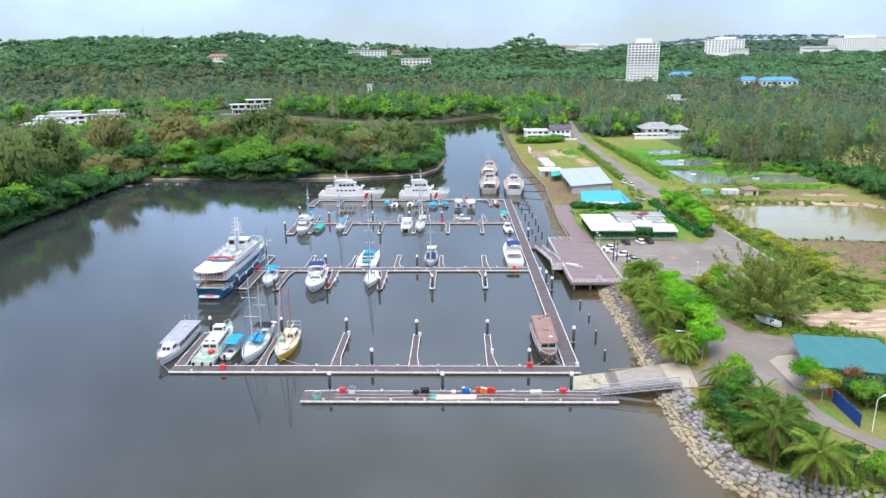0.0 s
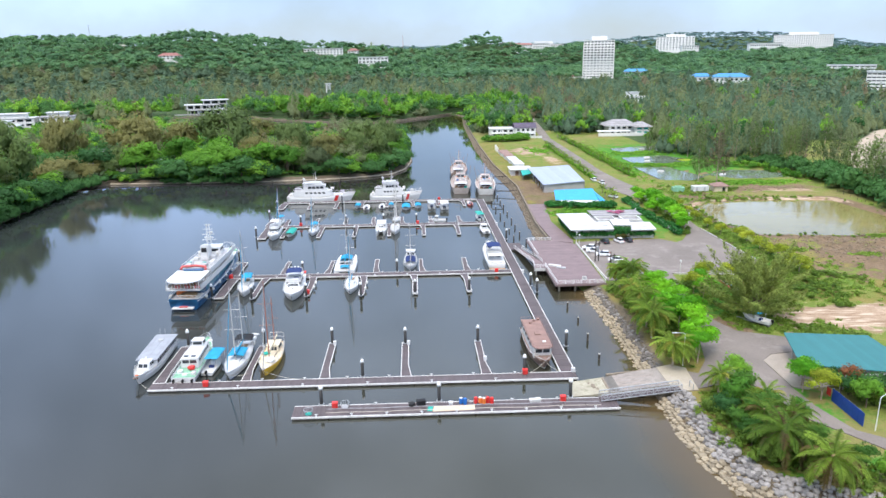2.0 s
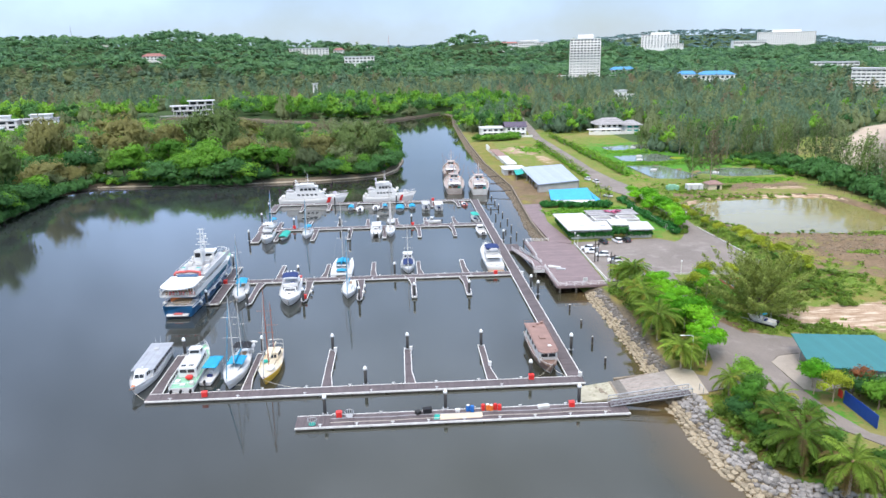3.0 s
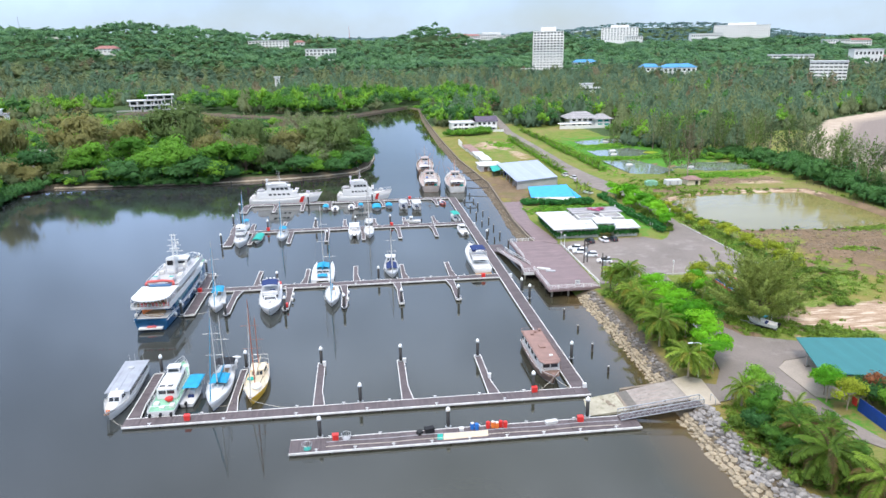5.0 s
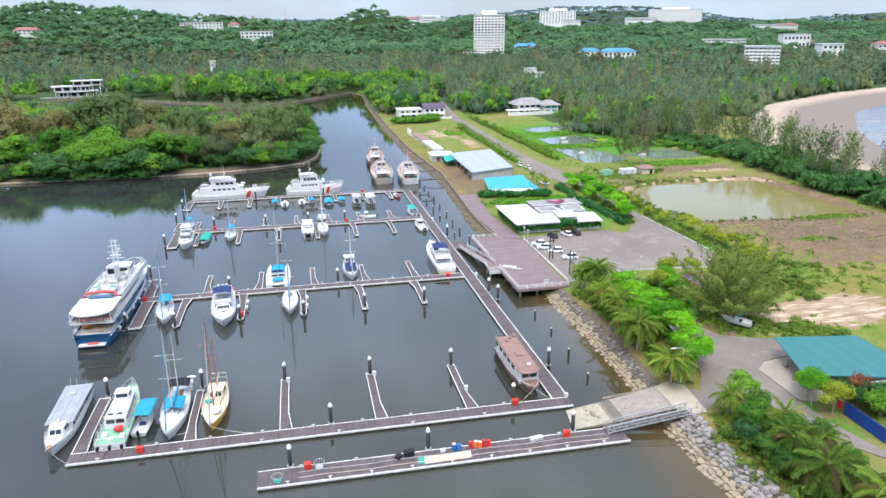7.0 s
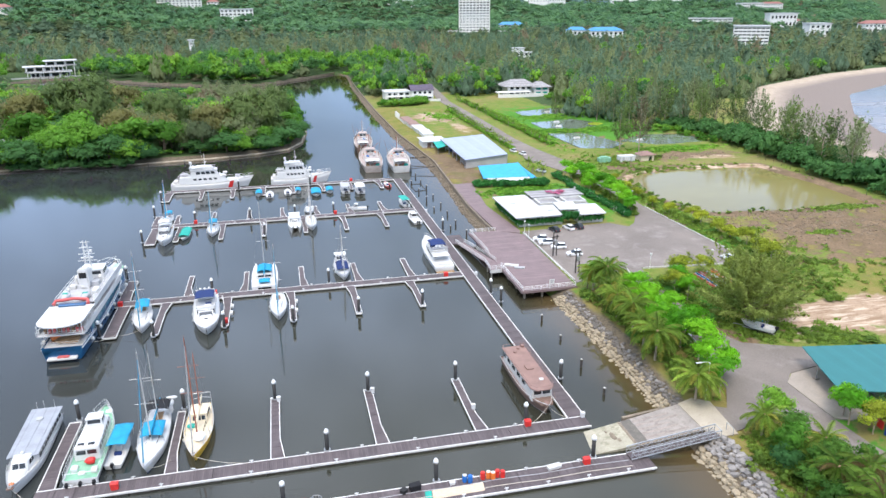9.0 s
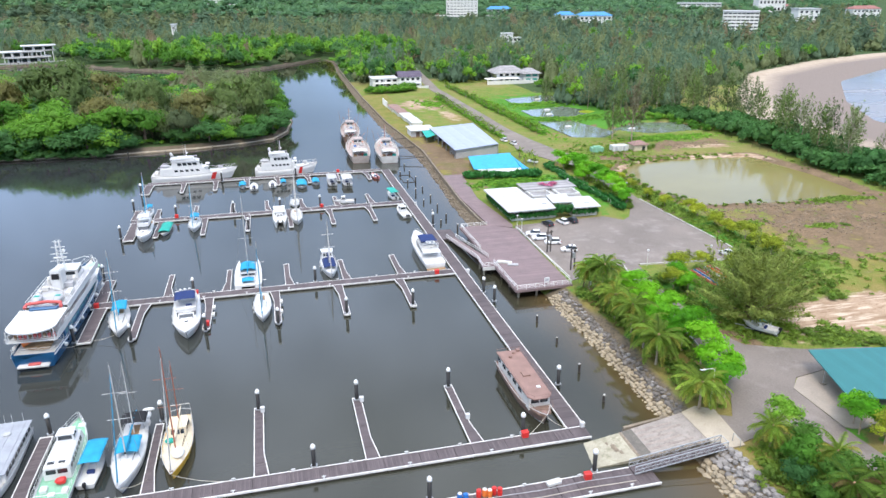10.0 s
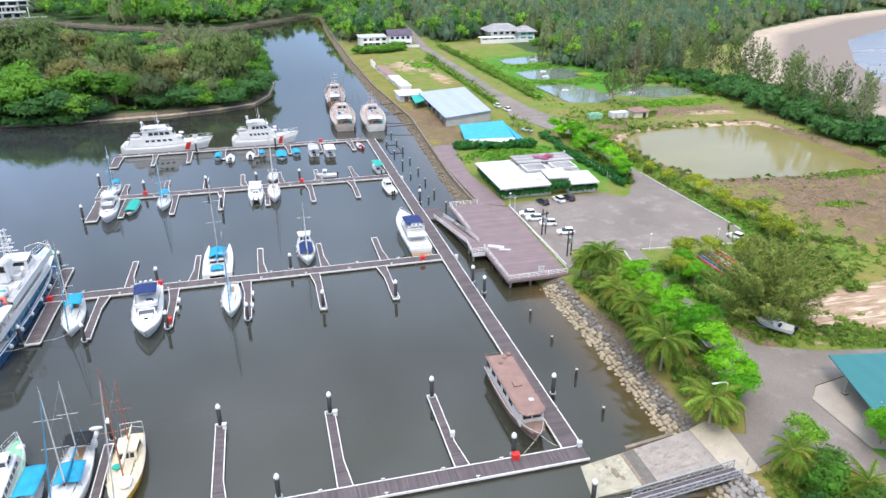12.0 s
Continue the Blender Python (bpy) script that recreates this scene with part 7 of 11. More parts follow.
def trawler(m, label, L, B, mat_, seed=0):
    """A wooden fishing boat, stern towards -y: low cabin amidships, wheelhouse, timber gallows, net heaps and many poles."""
    rng = random.Random(seed)
    t = thing("fishing_boat", label, "fishing boat", "fishing boats", m)
    D = 2.5
    g = hull(t, L, B, D, mat_, sheer=2.0, full=2.6, stern=0.74, draft=1.0, rake=0.08, deck="deck_pink", bulwark=0.7, stripe="wood_hull")
    q, w = house(t, "deckhouse", -L * 0.30, L * 0.12, B * 0.52, 2.1, 4.2, 0.5, 0.1, 0.04, "white_dull", wf=B * 0.46, roof="deck_pink", over=0.3)
    panes(q, w, 6, 0.4, 0.78, 0.05, 0.95, 0.4, 3, 2)
    q, w2 = house(t, "wheelhouse", -L * 0.04, L * 0.10, B * 0.42, 4.3, 6.3, 0.6, 0.1, 0.06, "white_dull", wf=B * 0.36, roof="deck_pink", over=0.35)
    panes(q, w2, 3, 0.4, 0.8, 0.1, 0.9, 0.22, 4, 2)
    awning(t, -L * 0.47, -L * 0.31, B * 0.62, 4.3, "white_dull", 0.1, 0.15, "stern_canopy", 0.05)
    poles(t, [(s * B * 0.29, k * L) for s in (-1, 1) for k in (-0.46, -0.39, -0.32)], 1.9, 4.35, 0.06, "white_dull")
    mast(t, L * 0.16, 2.3, 9.0, "mast_red", 0.14, (0.7,), 1.3)
    mast(t, L * 0.03, 6.3, 5.0, "white_dull", 0.09, (0.35, 0.6, 0.85), 1.5, "signal_mast")
    mast(t, -L * 0.2, 4.3, 5.2, "white_dull", 0.09, (0.6,), 1.2, "aft_mast")
    for k in range(8):
        sx = (-1) ** k
        y = L * (-0.3 + 0.09 * k)
        part("deck_pole", tube((sx * B * 0.36, y, 2.3), (sx * B * rng.uniform(0.3, 0.4), y + rng.uniform(-0.6, 0.6), rng.uniform(4.2, 6.4)), 0.06, 0.05, 5), ("wood_hull", "white_dull", "steel")[k % 3], t)
    for k in range(3):
        y = L * (-0.24 + 0.11 * k)
        part("roof_frame", chain([(-B * 0.3, y, 2.4), (-B * 0.28, y, 5.4), (B * 0.28, y, 5.4), (B * 0.3, y, 2.4)], 0.06, 5), "white_dull", t)
    for s in (-1, 1):
        part("outrigger", tube((s * B * 0.4, L * 0.14, 2.7), (s * B * 0.55, L * 0.22, 9.5), 0.09, 0.06, 6), "wood_hull", t)
        part("derrick", tube((s * 0.5, L * 0.16, 4.0), (s * B * 0.36, L * 0.0, 8.6), 0.08, 0.06, 6), "mast_red", t)
        part("roof_rail", chain([(s * B * 0.25, -L * 0.29, 4.3), (s * B * 0.25, -L * 0.29, 5.1), (s * B * 0.24, -L * 0.06, 5.1), (s * B * 0.24, -L * 0.06, 4.3)], 0.05, 5), "white_dull", t)
        part("life_ring", chain([(s * B * 0.2 + 0.3 * math.cos(a), -L * 0.05, 5.2 + 0.3 * math.sin(a)) for a in [math.tau * i / 10 for i in range(11)]], 0.08, 5), "orange", t)
    stays(t, [((0, L * 0.16, 11.0), (0, L * 0.47, g(1))), ((0, L * 0.16, 11.0), (0, L * 0.03, 10.5)), ((0, L * 0.03, 11), (0, -L * 0.2, 9.2)), ((0, -L * 0.2, 9.2), (0, -L * 0.46, 4.4))])
    for k in range(9):
        x, y = -1.8 + (k % 3) * 1.3 + rng.uniform(-0.3, 0.3), L * (0.2 + 0.05 * (k // 3))
        part("fish_crate", box(x - 0.4, x + 0.4, y - 0.4, y + 0.4, 2.5, 3.0 + 0.35 * (k % 2), bevel=0.04), ("orange", "drum_blue", "white_dull", "teal_canvas")[k % 4], t)
    for k in range(5):
        part("net_heap", blob((-2.0 + 1.0 * k, -L * 0.4 + 0.9 * (k % 2), 2.5), (0.9, 1.1, 0.6), 20 + k + seed, 0.45, 2), ("teak", "white_dull", "wood_hull", "pink_red", "teal_canvas")[k], t, "heap of fishing net")
    for k in range(7):
        x, y = rng.uniform(-B * 0.2, B * 0.2), L * rng.uniform(-0.28, -0.07)
        part("roof_box", box(x - 0.5, x + 0.5, y - 0.4, y + 0.4, 4.35, 4.7 + rng.uniform(0.1, 0.5), bevel=0.06), ("white_dull", "grey_roof", "deck_pink", "drum_blue")[k % 4], t)
    part("gantry", chain([(-B * 0.33, -L * 0.46, 2.0), (-B * 0.28, -L * 0.46, 6.0), (B * 0.28, -L * 0.46, 6.0), (B * 0.33, -L * 0.46, 2.0)], 0.13, 6), "white_dull", t)
    part("winch", tube((-0.8, L * 0.15, 3.0), (0.8, L * 0.15, 3.0), 0.4, 0.4, 10), "wood_hull", t)
    guard(t, L, B, g, 2.6, 0.74, 0.03, 0.98, 0.6, "white_dull", 16)
    for k in range(5):
        v = 0.12 + 0.14 * k
        for s in (-1, 1):
            part("tyre_fender", blob((s * (beam_at(v, 2.6, 0.74) * B / 2 + 0.1), -L / 2 + L * v, 1.2), (0.18, 0.45, 0.45), 0, 0, 1), "rubber", t, "old tyre fender")
    return t


trawler(pose(-9.0, 198, 0, 0, 0, -3), "weathered pale wooden fishing boat crowded with poles and cabins", 32, 9.2, "hull_pale", 1)
trawler(pose(1.8, 193.5, 0, 0, 0, -4), "worn white fishing boat with masts and crates", 29, 9.0, "white_dull", 2)
trawler(pose(-7.5, 236, 0, 0, 0, -5), "old brown fishing boat moored ahead of others", 32, 8.4, "wood_hull", 3)

# ropes
mooring([(-83.0, 2.9, 1.9), (-79.6, 0.4, 0.6)], 0.6)
mooring([(-59.6, 4.5, 1.7), (-52.0, 2.7, 0.6)], 0.4)
mooring([(-65.7, 3.0, 1.9), (-63.0, 6.0, 0.6)], 0.4)
mooring([(-5.3, 4.9, 1.9), (-8.8, 2.7, 0.6)], 0.3)
mooring([(-5.3, 4.9, 1.9), (-2.9, 3.2, 0.6)], 0.3)
mooring([(-82.6, 45.5, 2.6), (-79.2, 52.0, 0.6)], 0.5)
mooring([(-82.2, 82.0, 3.6), (-81.2, 74.0, 0.6)], 0.8)
mooring([(-82.0, 83.6, 3.8), (-82.4, 83.2, 2.0)], 0.1)
mooring([(-74.2, 51.0, 1.6), (-78.8, 51.2, 0.6)], 0.3)

# ---- buildings ----
def gable(x0, x1, y0, y1, z0, z1, ridge="x", over=0.0, hip=0.0, thick=0.18):
    """A roof shell; hip: how far the ridge ends are set in."""
    bm = bmesh.new()
    x0, x1, y0, y1 = x0 - over, x1 + over, y0 - over, y1 + over
    if ridge == "x":
        ym = (y0 + y1) / 2
        r = [(x0 + hip, ym, z1), (x1 - hip, ym, z1)]
        v = [(x0, y0, z0), (x1, y0, z0), (x1, y1, z0), (x0, y1, z0), *r]
        f = [(0, 1, 5, 4), (2, 3, 4, 5), (1, 2, 5), (3, 0, 4)]
    else:
        xm = (x0 + x1) / 2
        r = [(xm, y0 + hip, z1), (xm, y1 - hip, z1)]
        v = [(x0, y0, z0), (x1, y0, z0), (x1, y1, z0), (x0, y1, z0), *r]
        f = [(1, 2, 5, 4), (3, 0, 4, 5), (0, 1, 4), (2, 3, 5)]
    solid(bm, v, f)
    low = [(x, y, z - thick) for x, y, z in v]
    solid(bm, low, [g[::-1] for g in f])
    edge = [0, 1, 2, 3]
    for a, b in zip(edge, edge[1:] + edge[:1]):
        solid(bm, [v[a], v[b], low[b], low[a]], [(3, 2, 1, 0)])
    bmesh.ops.remove_doubles(bm, verts=bm.verts, dist=0.001)
    return bm


def wall_windows(parent, x0, x1, y0, y1, z0, cols, rows, storey, face="south", w=0.55, h=0.5, depth=0.12, mat_="glass", sill=0.3, frame_mat=None, framed=True):
    """Windows on one face of a block, each a recessed pane in a proud frame."""
    out = []
    for r in range(rows):
        for c in range(cols):
            za = z0 + storey * (r + sill)
            zb = za + storey * h
            if face in ("south", "north"):
                cw = (x1 - x0) / cols
                a = x0 + cw * (c + (1 - w) / 2)
                b = a + cw * w
                y = y0 if face == "south" else y1
                s = -1 if face == "south" else 1
                bm = box(a, b, min(y + s * 0.01, y + s * 0.06), max(y + s * 0.01, y + s * 0.06), za, zb)
                fb = bmesh.new()
                t = 0.09 if cw * w < 2 else 0.14
                for q0, q1, k0, k1 in ((a - t, a, za - t, zb + t), (b, b + t, za - t, zb + t), (a, b, zb, zb + t), (a, b, za - t, za)):
                    box(q0, q1, min(y, y + s * depth), max(y, y + s * depth), k0, k1, fb)
            else:
                cw = (y1 - y0) / cols
                a = y0 + cw * (c + (1 - w) / 2)
                b = a + cw * w
                x = x0 if face == "west" else x1
                s = -1 if face == "west" else 1
                bm = box(min(x + s * 0.01, x + s * 0.06), max(x + s * 0.01, x + s * 0.06), a, b, za, zb)
                fb = bmesh.new()
                t = 0.09 if cw * w < 2 else 0.14
                for q0, q1, k0, k1 in ((a - t, a, za - t, zb + t), (b, b + t, za - t, zb + t), (a, b, zb, zb + t), (a, b, za - t, za)):
                    box(min(x, x + s * depth), max(x, x + s * depth), q0, q1, k0, k1, fb)
            ob = part("window", bm, mat_, parent, "dark window")
            if framed:
                part("window_frame", fb, frame_mat or "wall", ob)
            else:
                fb.free()
            out.append(ob)
    return out


# cafe with climber-covered walls
cafe = thing("cafe_building", "low cafe with flat white roofs and climber-covered green walls", "building")
part("wall", box(20.6, 29.4, 95.6, 116.4, 1.8, 4.9), "wall", cafe)
part("wall", box(29.4, 33.6, 95.6, 103.4, 1.8, 4.9), "wall", cafe)
part("wall", box(38.6, 46.0, 95.0, 103.0, 1.8, 4.6), "wall", cafe)
for pts, z in (([(18.9, 93.6), (26.6, 93.8), (29.2, 96.8), (29.4, 117), (18.9, 117)], 5.4), ([(26.8, 93.8), (33.0, 94.2), (34.0, 104.4), (29.3, 104.2)], 5.32),
               ([(33.6, 97.8), (39.4, 97.2), (40.6, 105.2), (34.4, 105.6)], 5.75), ([(38.4, 93.6), (46.2, 93.4), (47.4, 103.4), (40.2, 104.2)], 5.1)):
    part("roof", prism(pts, z - 0.3, z), "roof_white", cafe, "flat white sheet roof")
for x, y in ((24, 99), (22, 108), (26.5, 112), (30.5, 98.5), (43, 97)):
    part("skylight", box(x, x + 1.6, y, y + 1.1, 5.1, 5.5 if x < 38 else 5.2, bevel=0.04), "grey_roof", cafe, "grey roof hatch")
pavilion = thing("pavilion", "grey pavilion with open roof frame and pink flowers", "pavilion")
part("wall", box(30.5, 46.5, 106.5, 118.5, 1.8, 4.4), "wall_grey", pavilion)
for a, b in ((31, 37.5), (39.5, 46)):
    part("roof", box(a, b, 107, 113, 4.42, 4.6, bevel=0.05), "roof_tile", pavilion, "grey roof panel")
    fr_ = bmesh.new()
    for q0, q1, r0, r1 in ((a, b, 107, 107.4), (a, b, 112.6, 113), (a, a + 0.4, 107.4, 112.6), (b - 0.4, b, 107.4, 112.6)):
        box(q0, q1, r0, r1, 4.61, 5.2, fr_)
    part("parapet", fr_, "white_dull", pavilion)
part("roof", box(30.8, 48, 113.6, 121.4, 5.0, 5.3, bevel=0.06), "roof_tile", pavilion, "grey flat roof")
for x in (31.5, 39, 47.2):
    for y in (114.2, 120.6):
        part("column", box(x - 0.2, x + 0.2, y - 0.2, y + 0.2, 1.9, 5.0), "wall", pavilion)

shed = thing("boat_shed", "long open-sided boat shed with a pale blue-grey sheet roof", "shed")
part("roof", prism([(24.2, 170.6), (42.8, 175.6), (45.2, 219.6), (24.4, 216)], [5.3, 5.7, 5.7, 5.3], [5.55, 6.0, 6.0, 5.55]), "roof_metal", shed)
part("gable_wall", prism([(24.6, 171.4), (42.6, 176.2), (42.6, 176.5), (24.6, 171.7)], 1.9, 5.3), "wall_grey", shed, "pale grey end wall")
part("wall", box(42.9, 43.2, 177, 218, 1.9, 5.5), "wall_grey", shed)
for k in range(7):
    y = 173 + k * 6.6
    part("post", box(24.5, 24.8, y, y + 0.3, 1.9, 5.3), "steel", shed)
for k in range(9):
    x, y = 25.6 + random.uniform(0, 2.6), 175 + k * 4.2
    tagged(link("stored_crate", box(x, x + random.uniform(1, 2), y, y + random.uniform(1, 2.4), 1.95, 2.6 + random.uniform(0, 1.2), bevel=0.05), random.choice(["wood_hull", "white_dull", "pink_red", "steel", "navy"])),
           "stacked boatyard gear under the shed roof", "crate", "boatyard gear")
lean = thing("lean_to", "small lean-to with a teal canvas roof beside the shed", "shed")
part("roof", prism([(19.8, 200), (24.0, 202.5), (25.4, 216), (21.0, 215)], [4.5, 4.9, 4.9, 4.5], [4.62, 5.02, 5.02, 4.62]), "teal_canvas", lean)
for x, y in ((20.2, 201), (21.2, 214.4)):
    part("post", tube((x, y, 1.9), (x, y, 4.5), 0.08), "steel", lean)
tent = thing("tarpaulin_tent", "blue tarpaulin tent with pale lower flap", "tent")
part("tarpaulin", prism([(24.6, 146.8), (41.0, 145.4), (43.5, 164.4), (27.0, 162.6)], [3.9, 3.9, 4.7, 4.7], [4.0, 4.0, 4.85, 4.85]), "tarp", tent)
part("flap", prism([(27.8, 144.2), (41.4, 142.8), (41.2, 145.5), (25.8, 146.7)], [2.3, 2.3, 3.85, 3.85], [2.4, 2.4, 3.95, 3.95]), "roof_white", tent, "pale canvas flap")
part("side_flap", prism([(41.1, 143.5), (45.8, 146.0), (45.0, 160.0), (43.3, 164.0)], [2.4, 2.0, 2.0, 4.5], [3.9, 2.2, 2.2, 4.75]), "tarp", tent)
for x, y in ((25.4, 147.4), (40.4, 146.2), (42.6, 163.4), (27.6, 161.8)):
    part("pole", tube((x, y, 1.9), (x, y, 4.0), 0.07), "steel", tent)
hut = thing("site_hut", "small white flat-roofed hut beside the channel", "hut")
part("wall", box(16.6, 25.4, 215.6, 224.8, 1.9, 4.7), "wall", hut)
part("roof", box(16.0, 27.2, 214.2, 226, 4.7, 4.95, bevel=0.05), "roof_white", hut)
part("door", box(18.6, 20.2, 215.4, 215.62, 1.95, 4.1), "wood_hull", hut)
wall_windows(hut, 20.6, 25.0, 215.6, 224, 1.9, 2, 1, 2.8, "south")
row = thing("store_row", "low row of stores with white and brown sheet roofs", "building")
for k, (x, y, mt) in enumerate(((21.6, 238, "roof_white"), (21.0, 252, "roof_white"), (20.4, 266, "rose_roof"), (19.6, 280, "rose_roof"))):
    part("wall", box(x, x + 4.6, y, y + 13.8, 1.9, 3.7), "wall", row)
    part("roof", box(x - 0.4, x + 5.0, y - 0.1, y + 13.9, 3.7, 3.9), mt, row)
for y in (296, 301, 306):
    tagged(link("gate_post", box(19.0, 19.9, y, y + 0.9, 1.9, 5.2, bevel=0.08), "wall"), "tall white rendered gate post", "post", "gate posts")

# two houses by the road
h1 = thing("villa", "two-storey white villa with a dark purple tiled roof", "house", "villas")
part("wall", box(40.5, 55.0, 372, 384, 1.9, 8.2), "wall", h1)
part("roof", gable(40.5, 55.0, 372, 384, 8.2, 11.2, "x", 0.6), "roof_purple", h1, "dark purple tiled roof")
part("wing", box(23.5, 40.4, 373, 386, 1.9, 7.4), "wall", h1, "flat-roofed white wing")
part("wing_roof", box(22.8, 40.6, 372.2, 386.6, 7.4, 7.8, bevel=0.06), "roof_white", h1)
part("terrace", box(24.5, 36.0, 369.8, 372.9, 4.6, 4.9), "wall", h1)
part("porch", box(42.0, 54.0, 366.5, 371.9, 4.4, 4.75, bevel=0.05), "roof_white", h1)
for x in (24.8, 30, 35.7):
    part("column", box(x - 0.2, x + 0.2, 369.9, 370.3, 1.9, 7.4), "wall", h1)
for x in (42.3, 47.8, 53.6):
    part("column", box(x - 0.2, x + 0.2, 366.7, 367.1, 1.9, 4.4), "wall", h1)
wall_windows(h1, 41.2, 54.4, 372, 384, 2.0, 4, 2, 3.1, "south")
wall_windows(h1, 24.2, 39.8, 373, 386, 2.0, 4, 2, 2.7, "south", 0.6)
part("garden_wall", box(20.0, 58.0, 363.8, 364.1, 1.8, 3.4), "wall", h1)
h2 = thing("villa", "large two-storey white house with a grey hipped roof", "house", "villas")
part("wall", box(108, 126, 378, 392, 1.9, 8.0), "wall", h2)
part("wall", box(126, 137, 376, 388, 1.9, 7.2), "wall", h2)
part("roof", gable(106, 128, 377, 393, 8.0, 12.0, "x", 1.0, 7.0), "roof_tile", h2, "grey hipped roof")
part("roof", gable(125, 138, 375.5, 388.5, 7.2, 10.4, "x", 0.9, 5.5), "roof_tile", h2, "grey hipped roof")
part("terrace", box(99, 122, 371, 377.9, 4.6, 5.0, bevel=0.05), "wall", h2)
part("garden_wall", box(98, 130, 367.4, 367.8, 1.8, 4.2), "wall", h2)
for x in (99.6, 105, 111, 117, 121.6):
    part("column", box(x - 0.25, x + 0.25, 371.2, 371.7, 1.9, 4.6), "wall", h2)
wall_windows(h2, 109, 125, 378, 392, 2.0, 4, 2, 3.0, "south", 0.6)
wall_windows(h2, 127, 136.4, 376, 388, 2.0, 2, 2, 2.6, "south", 0.7, mat_="teal_canvas")
h3 = thing("villa", "white flat-roofed modern villa among trees", "house", "villas")
part("wall", box(196, 226, 655, 668, 1.9, 10), "wall", h3)
part("wall", box(204, 216, 656, 664, 10, 14.5), "wall", h3)
part("roof", box(195, 227, 654, 669, 10, 10.5, bevel=0.1), "roof_white", h3)
part("roof", box(203, 217, 655, 665, 14.5, 15, bevel=0.1), "roof_white", h3)
wall_windows(h3, 197, 225, 655, 668, 2.2, 6, 2, 3.9, "south")

# by the ponds
for x0_, x1_ in ((86.6, 89.8), (89.9, 93.2)):
    ct = thing("site_container", "white site container on bare earth", "container", "site containers")
    part("body", box(x0_, x1_, 166.2, 169.4, 1.95, 4.5, bevel=0.05), "white", ct)
    for k in range(4):
        part("rib", box(x0_ + 0.3 + k * 0.75, x0_ + 0.42 + k * 0.75, 166.12, 166.22, 2.1, 4.4), "white_dull", ct)
    part("door", box(x0_ + 1.0, x0_ + 1.9, 166.1, 166.18, 2.0, 4.1), "grey_roof", ct)
guard_hut = thing("guard_hut", "small cream hut with a faded pink tiled roof", "hut")
part("wall", box(95.0, 100.6, 165.0, 169.6, 1.9, 4.7), "cream", guard_hut)
part("roof", gable(94.8, 100.8, 164.8, 169.8, 4.7, 6.0, "x", 0.4, 2.4), "rose_roof", guard_hut, "faded pink roof")
part("door", box(98.4, 99.6, 164.86, 164.98, 1.95, 4.1), "glass", guard_hut)
digger = thing("green_skip", "small green skip on bare earth", "skip")
part("body", prism([(78.6, 168), (83.4, 167.4), (83.6, 170), (78.8, 170.6)], 1.95, 3.8), "green_deck", digger)
part("lid", box(79.4, 82.6, 168.2, 169.8, 3.8, 4.3, bevel=0.1), "green_deck", digger)

# teal-roofed shelter on the apron
shelter = thing("open_shelter", "open shelter with a teal sheet roof on steel posts", "shelter")
part("roof", prism([(38.9, -6.4), (58.0, -12.6), (57.4, 3.6), (42.6, 7.0)], [4.9, 5.3, 5.9, 5.5], [5.05, 5.45, 6.05, 5.65]), "roof_teal", shelter, "teal sheet roof")
for x, y in ((42.0, 2.0), (41.5, -4.5), (50.0, 2.4), (56.4, 1.6), (50, -8.2)):
    p_ = part("post", tube((x, y, 2.0), (x, y, 5.3), 0.13), "steel", shelter)
    part("base_plate", box(x - 0.4, x + 0.4, y - 0.4, y + 0.4, 2.05, 2.35, bevel=0.05), "concrete", p_)
part("beam", tube((42, 2, 5.2), (56.4, 1.6, 5.5), 0.1), "steel", shelter)
part("wall", box(44, 58, -10.6, -10.3, 2.0, 4.7), "wall_grey", shelter)
part("bench", box(44.5, 47.5, -1.2, -0.6, 2.1, 2.6), "white_dull", shelter)
fence = thing("hoarding", "dark blue sheet hoarding beside the road", "fence")
for k in range(6):
    y = -14.3 - k * 1.45
    part("panel", box(40.3, 40.4, y - 1.42, y, 2.0, 4.3), "fence_blue", fence)
    part("post", box(40.4, 40.52, y - 0.1, y, 1.9, 4.35), "steel", fence)
tagged(link("red_sign", box(40.15, 40.22, -14.1, -12.9, 2.6, 4.0, bevel=0.03), "red"), "plain red sign board beside the hoarding", "sign")


# ---- far buildings ----
def block(name, label, cat, x, y, z, w, d, h, cols, rows, turn=0, mat_="wall", roof="roof_white", crown=0, win=0.55, wh=0.45, group="far buildings"):
    """A far block with its own windows on the seen faces."""
    b = thing(name, label, cat, group, pose(x, y, z, 0, 0, turn))
    part("wall", box(-w / 2, w / 2, -d / 2, d / 2, -12, h), mat_, b)
    part("roof", box(-w / 2 - 0.8, w / 2 + 0.8, -d / 2 - 0.8, d / 2 + 0.8, h, h + 1.2), roof, b)
    if crown:
        part("roof_house", box(-w * 0.25, w * 0.25, -d * 0.3, d * 0.3, h + 1.2, h + crown), mat_, b)
    st = h / rows
    wall_windows(b, -w / 2, w / 2, -d / 2, d / 2, 0, cols, rows, st, "south", win, wh, 0.3, framed=False)
    return b


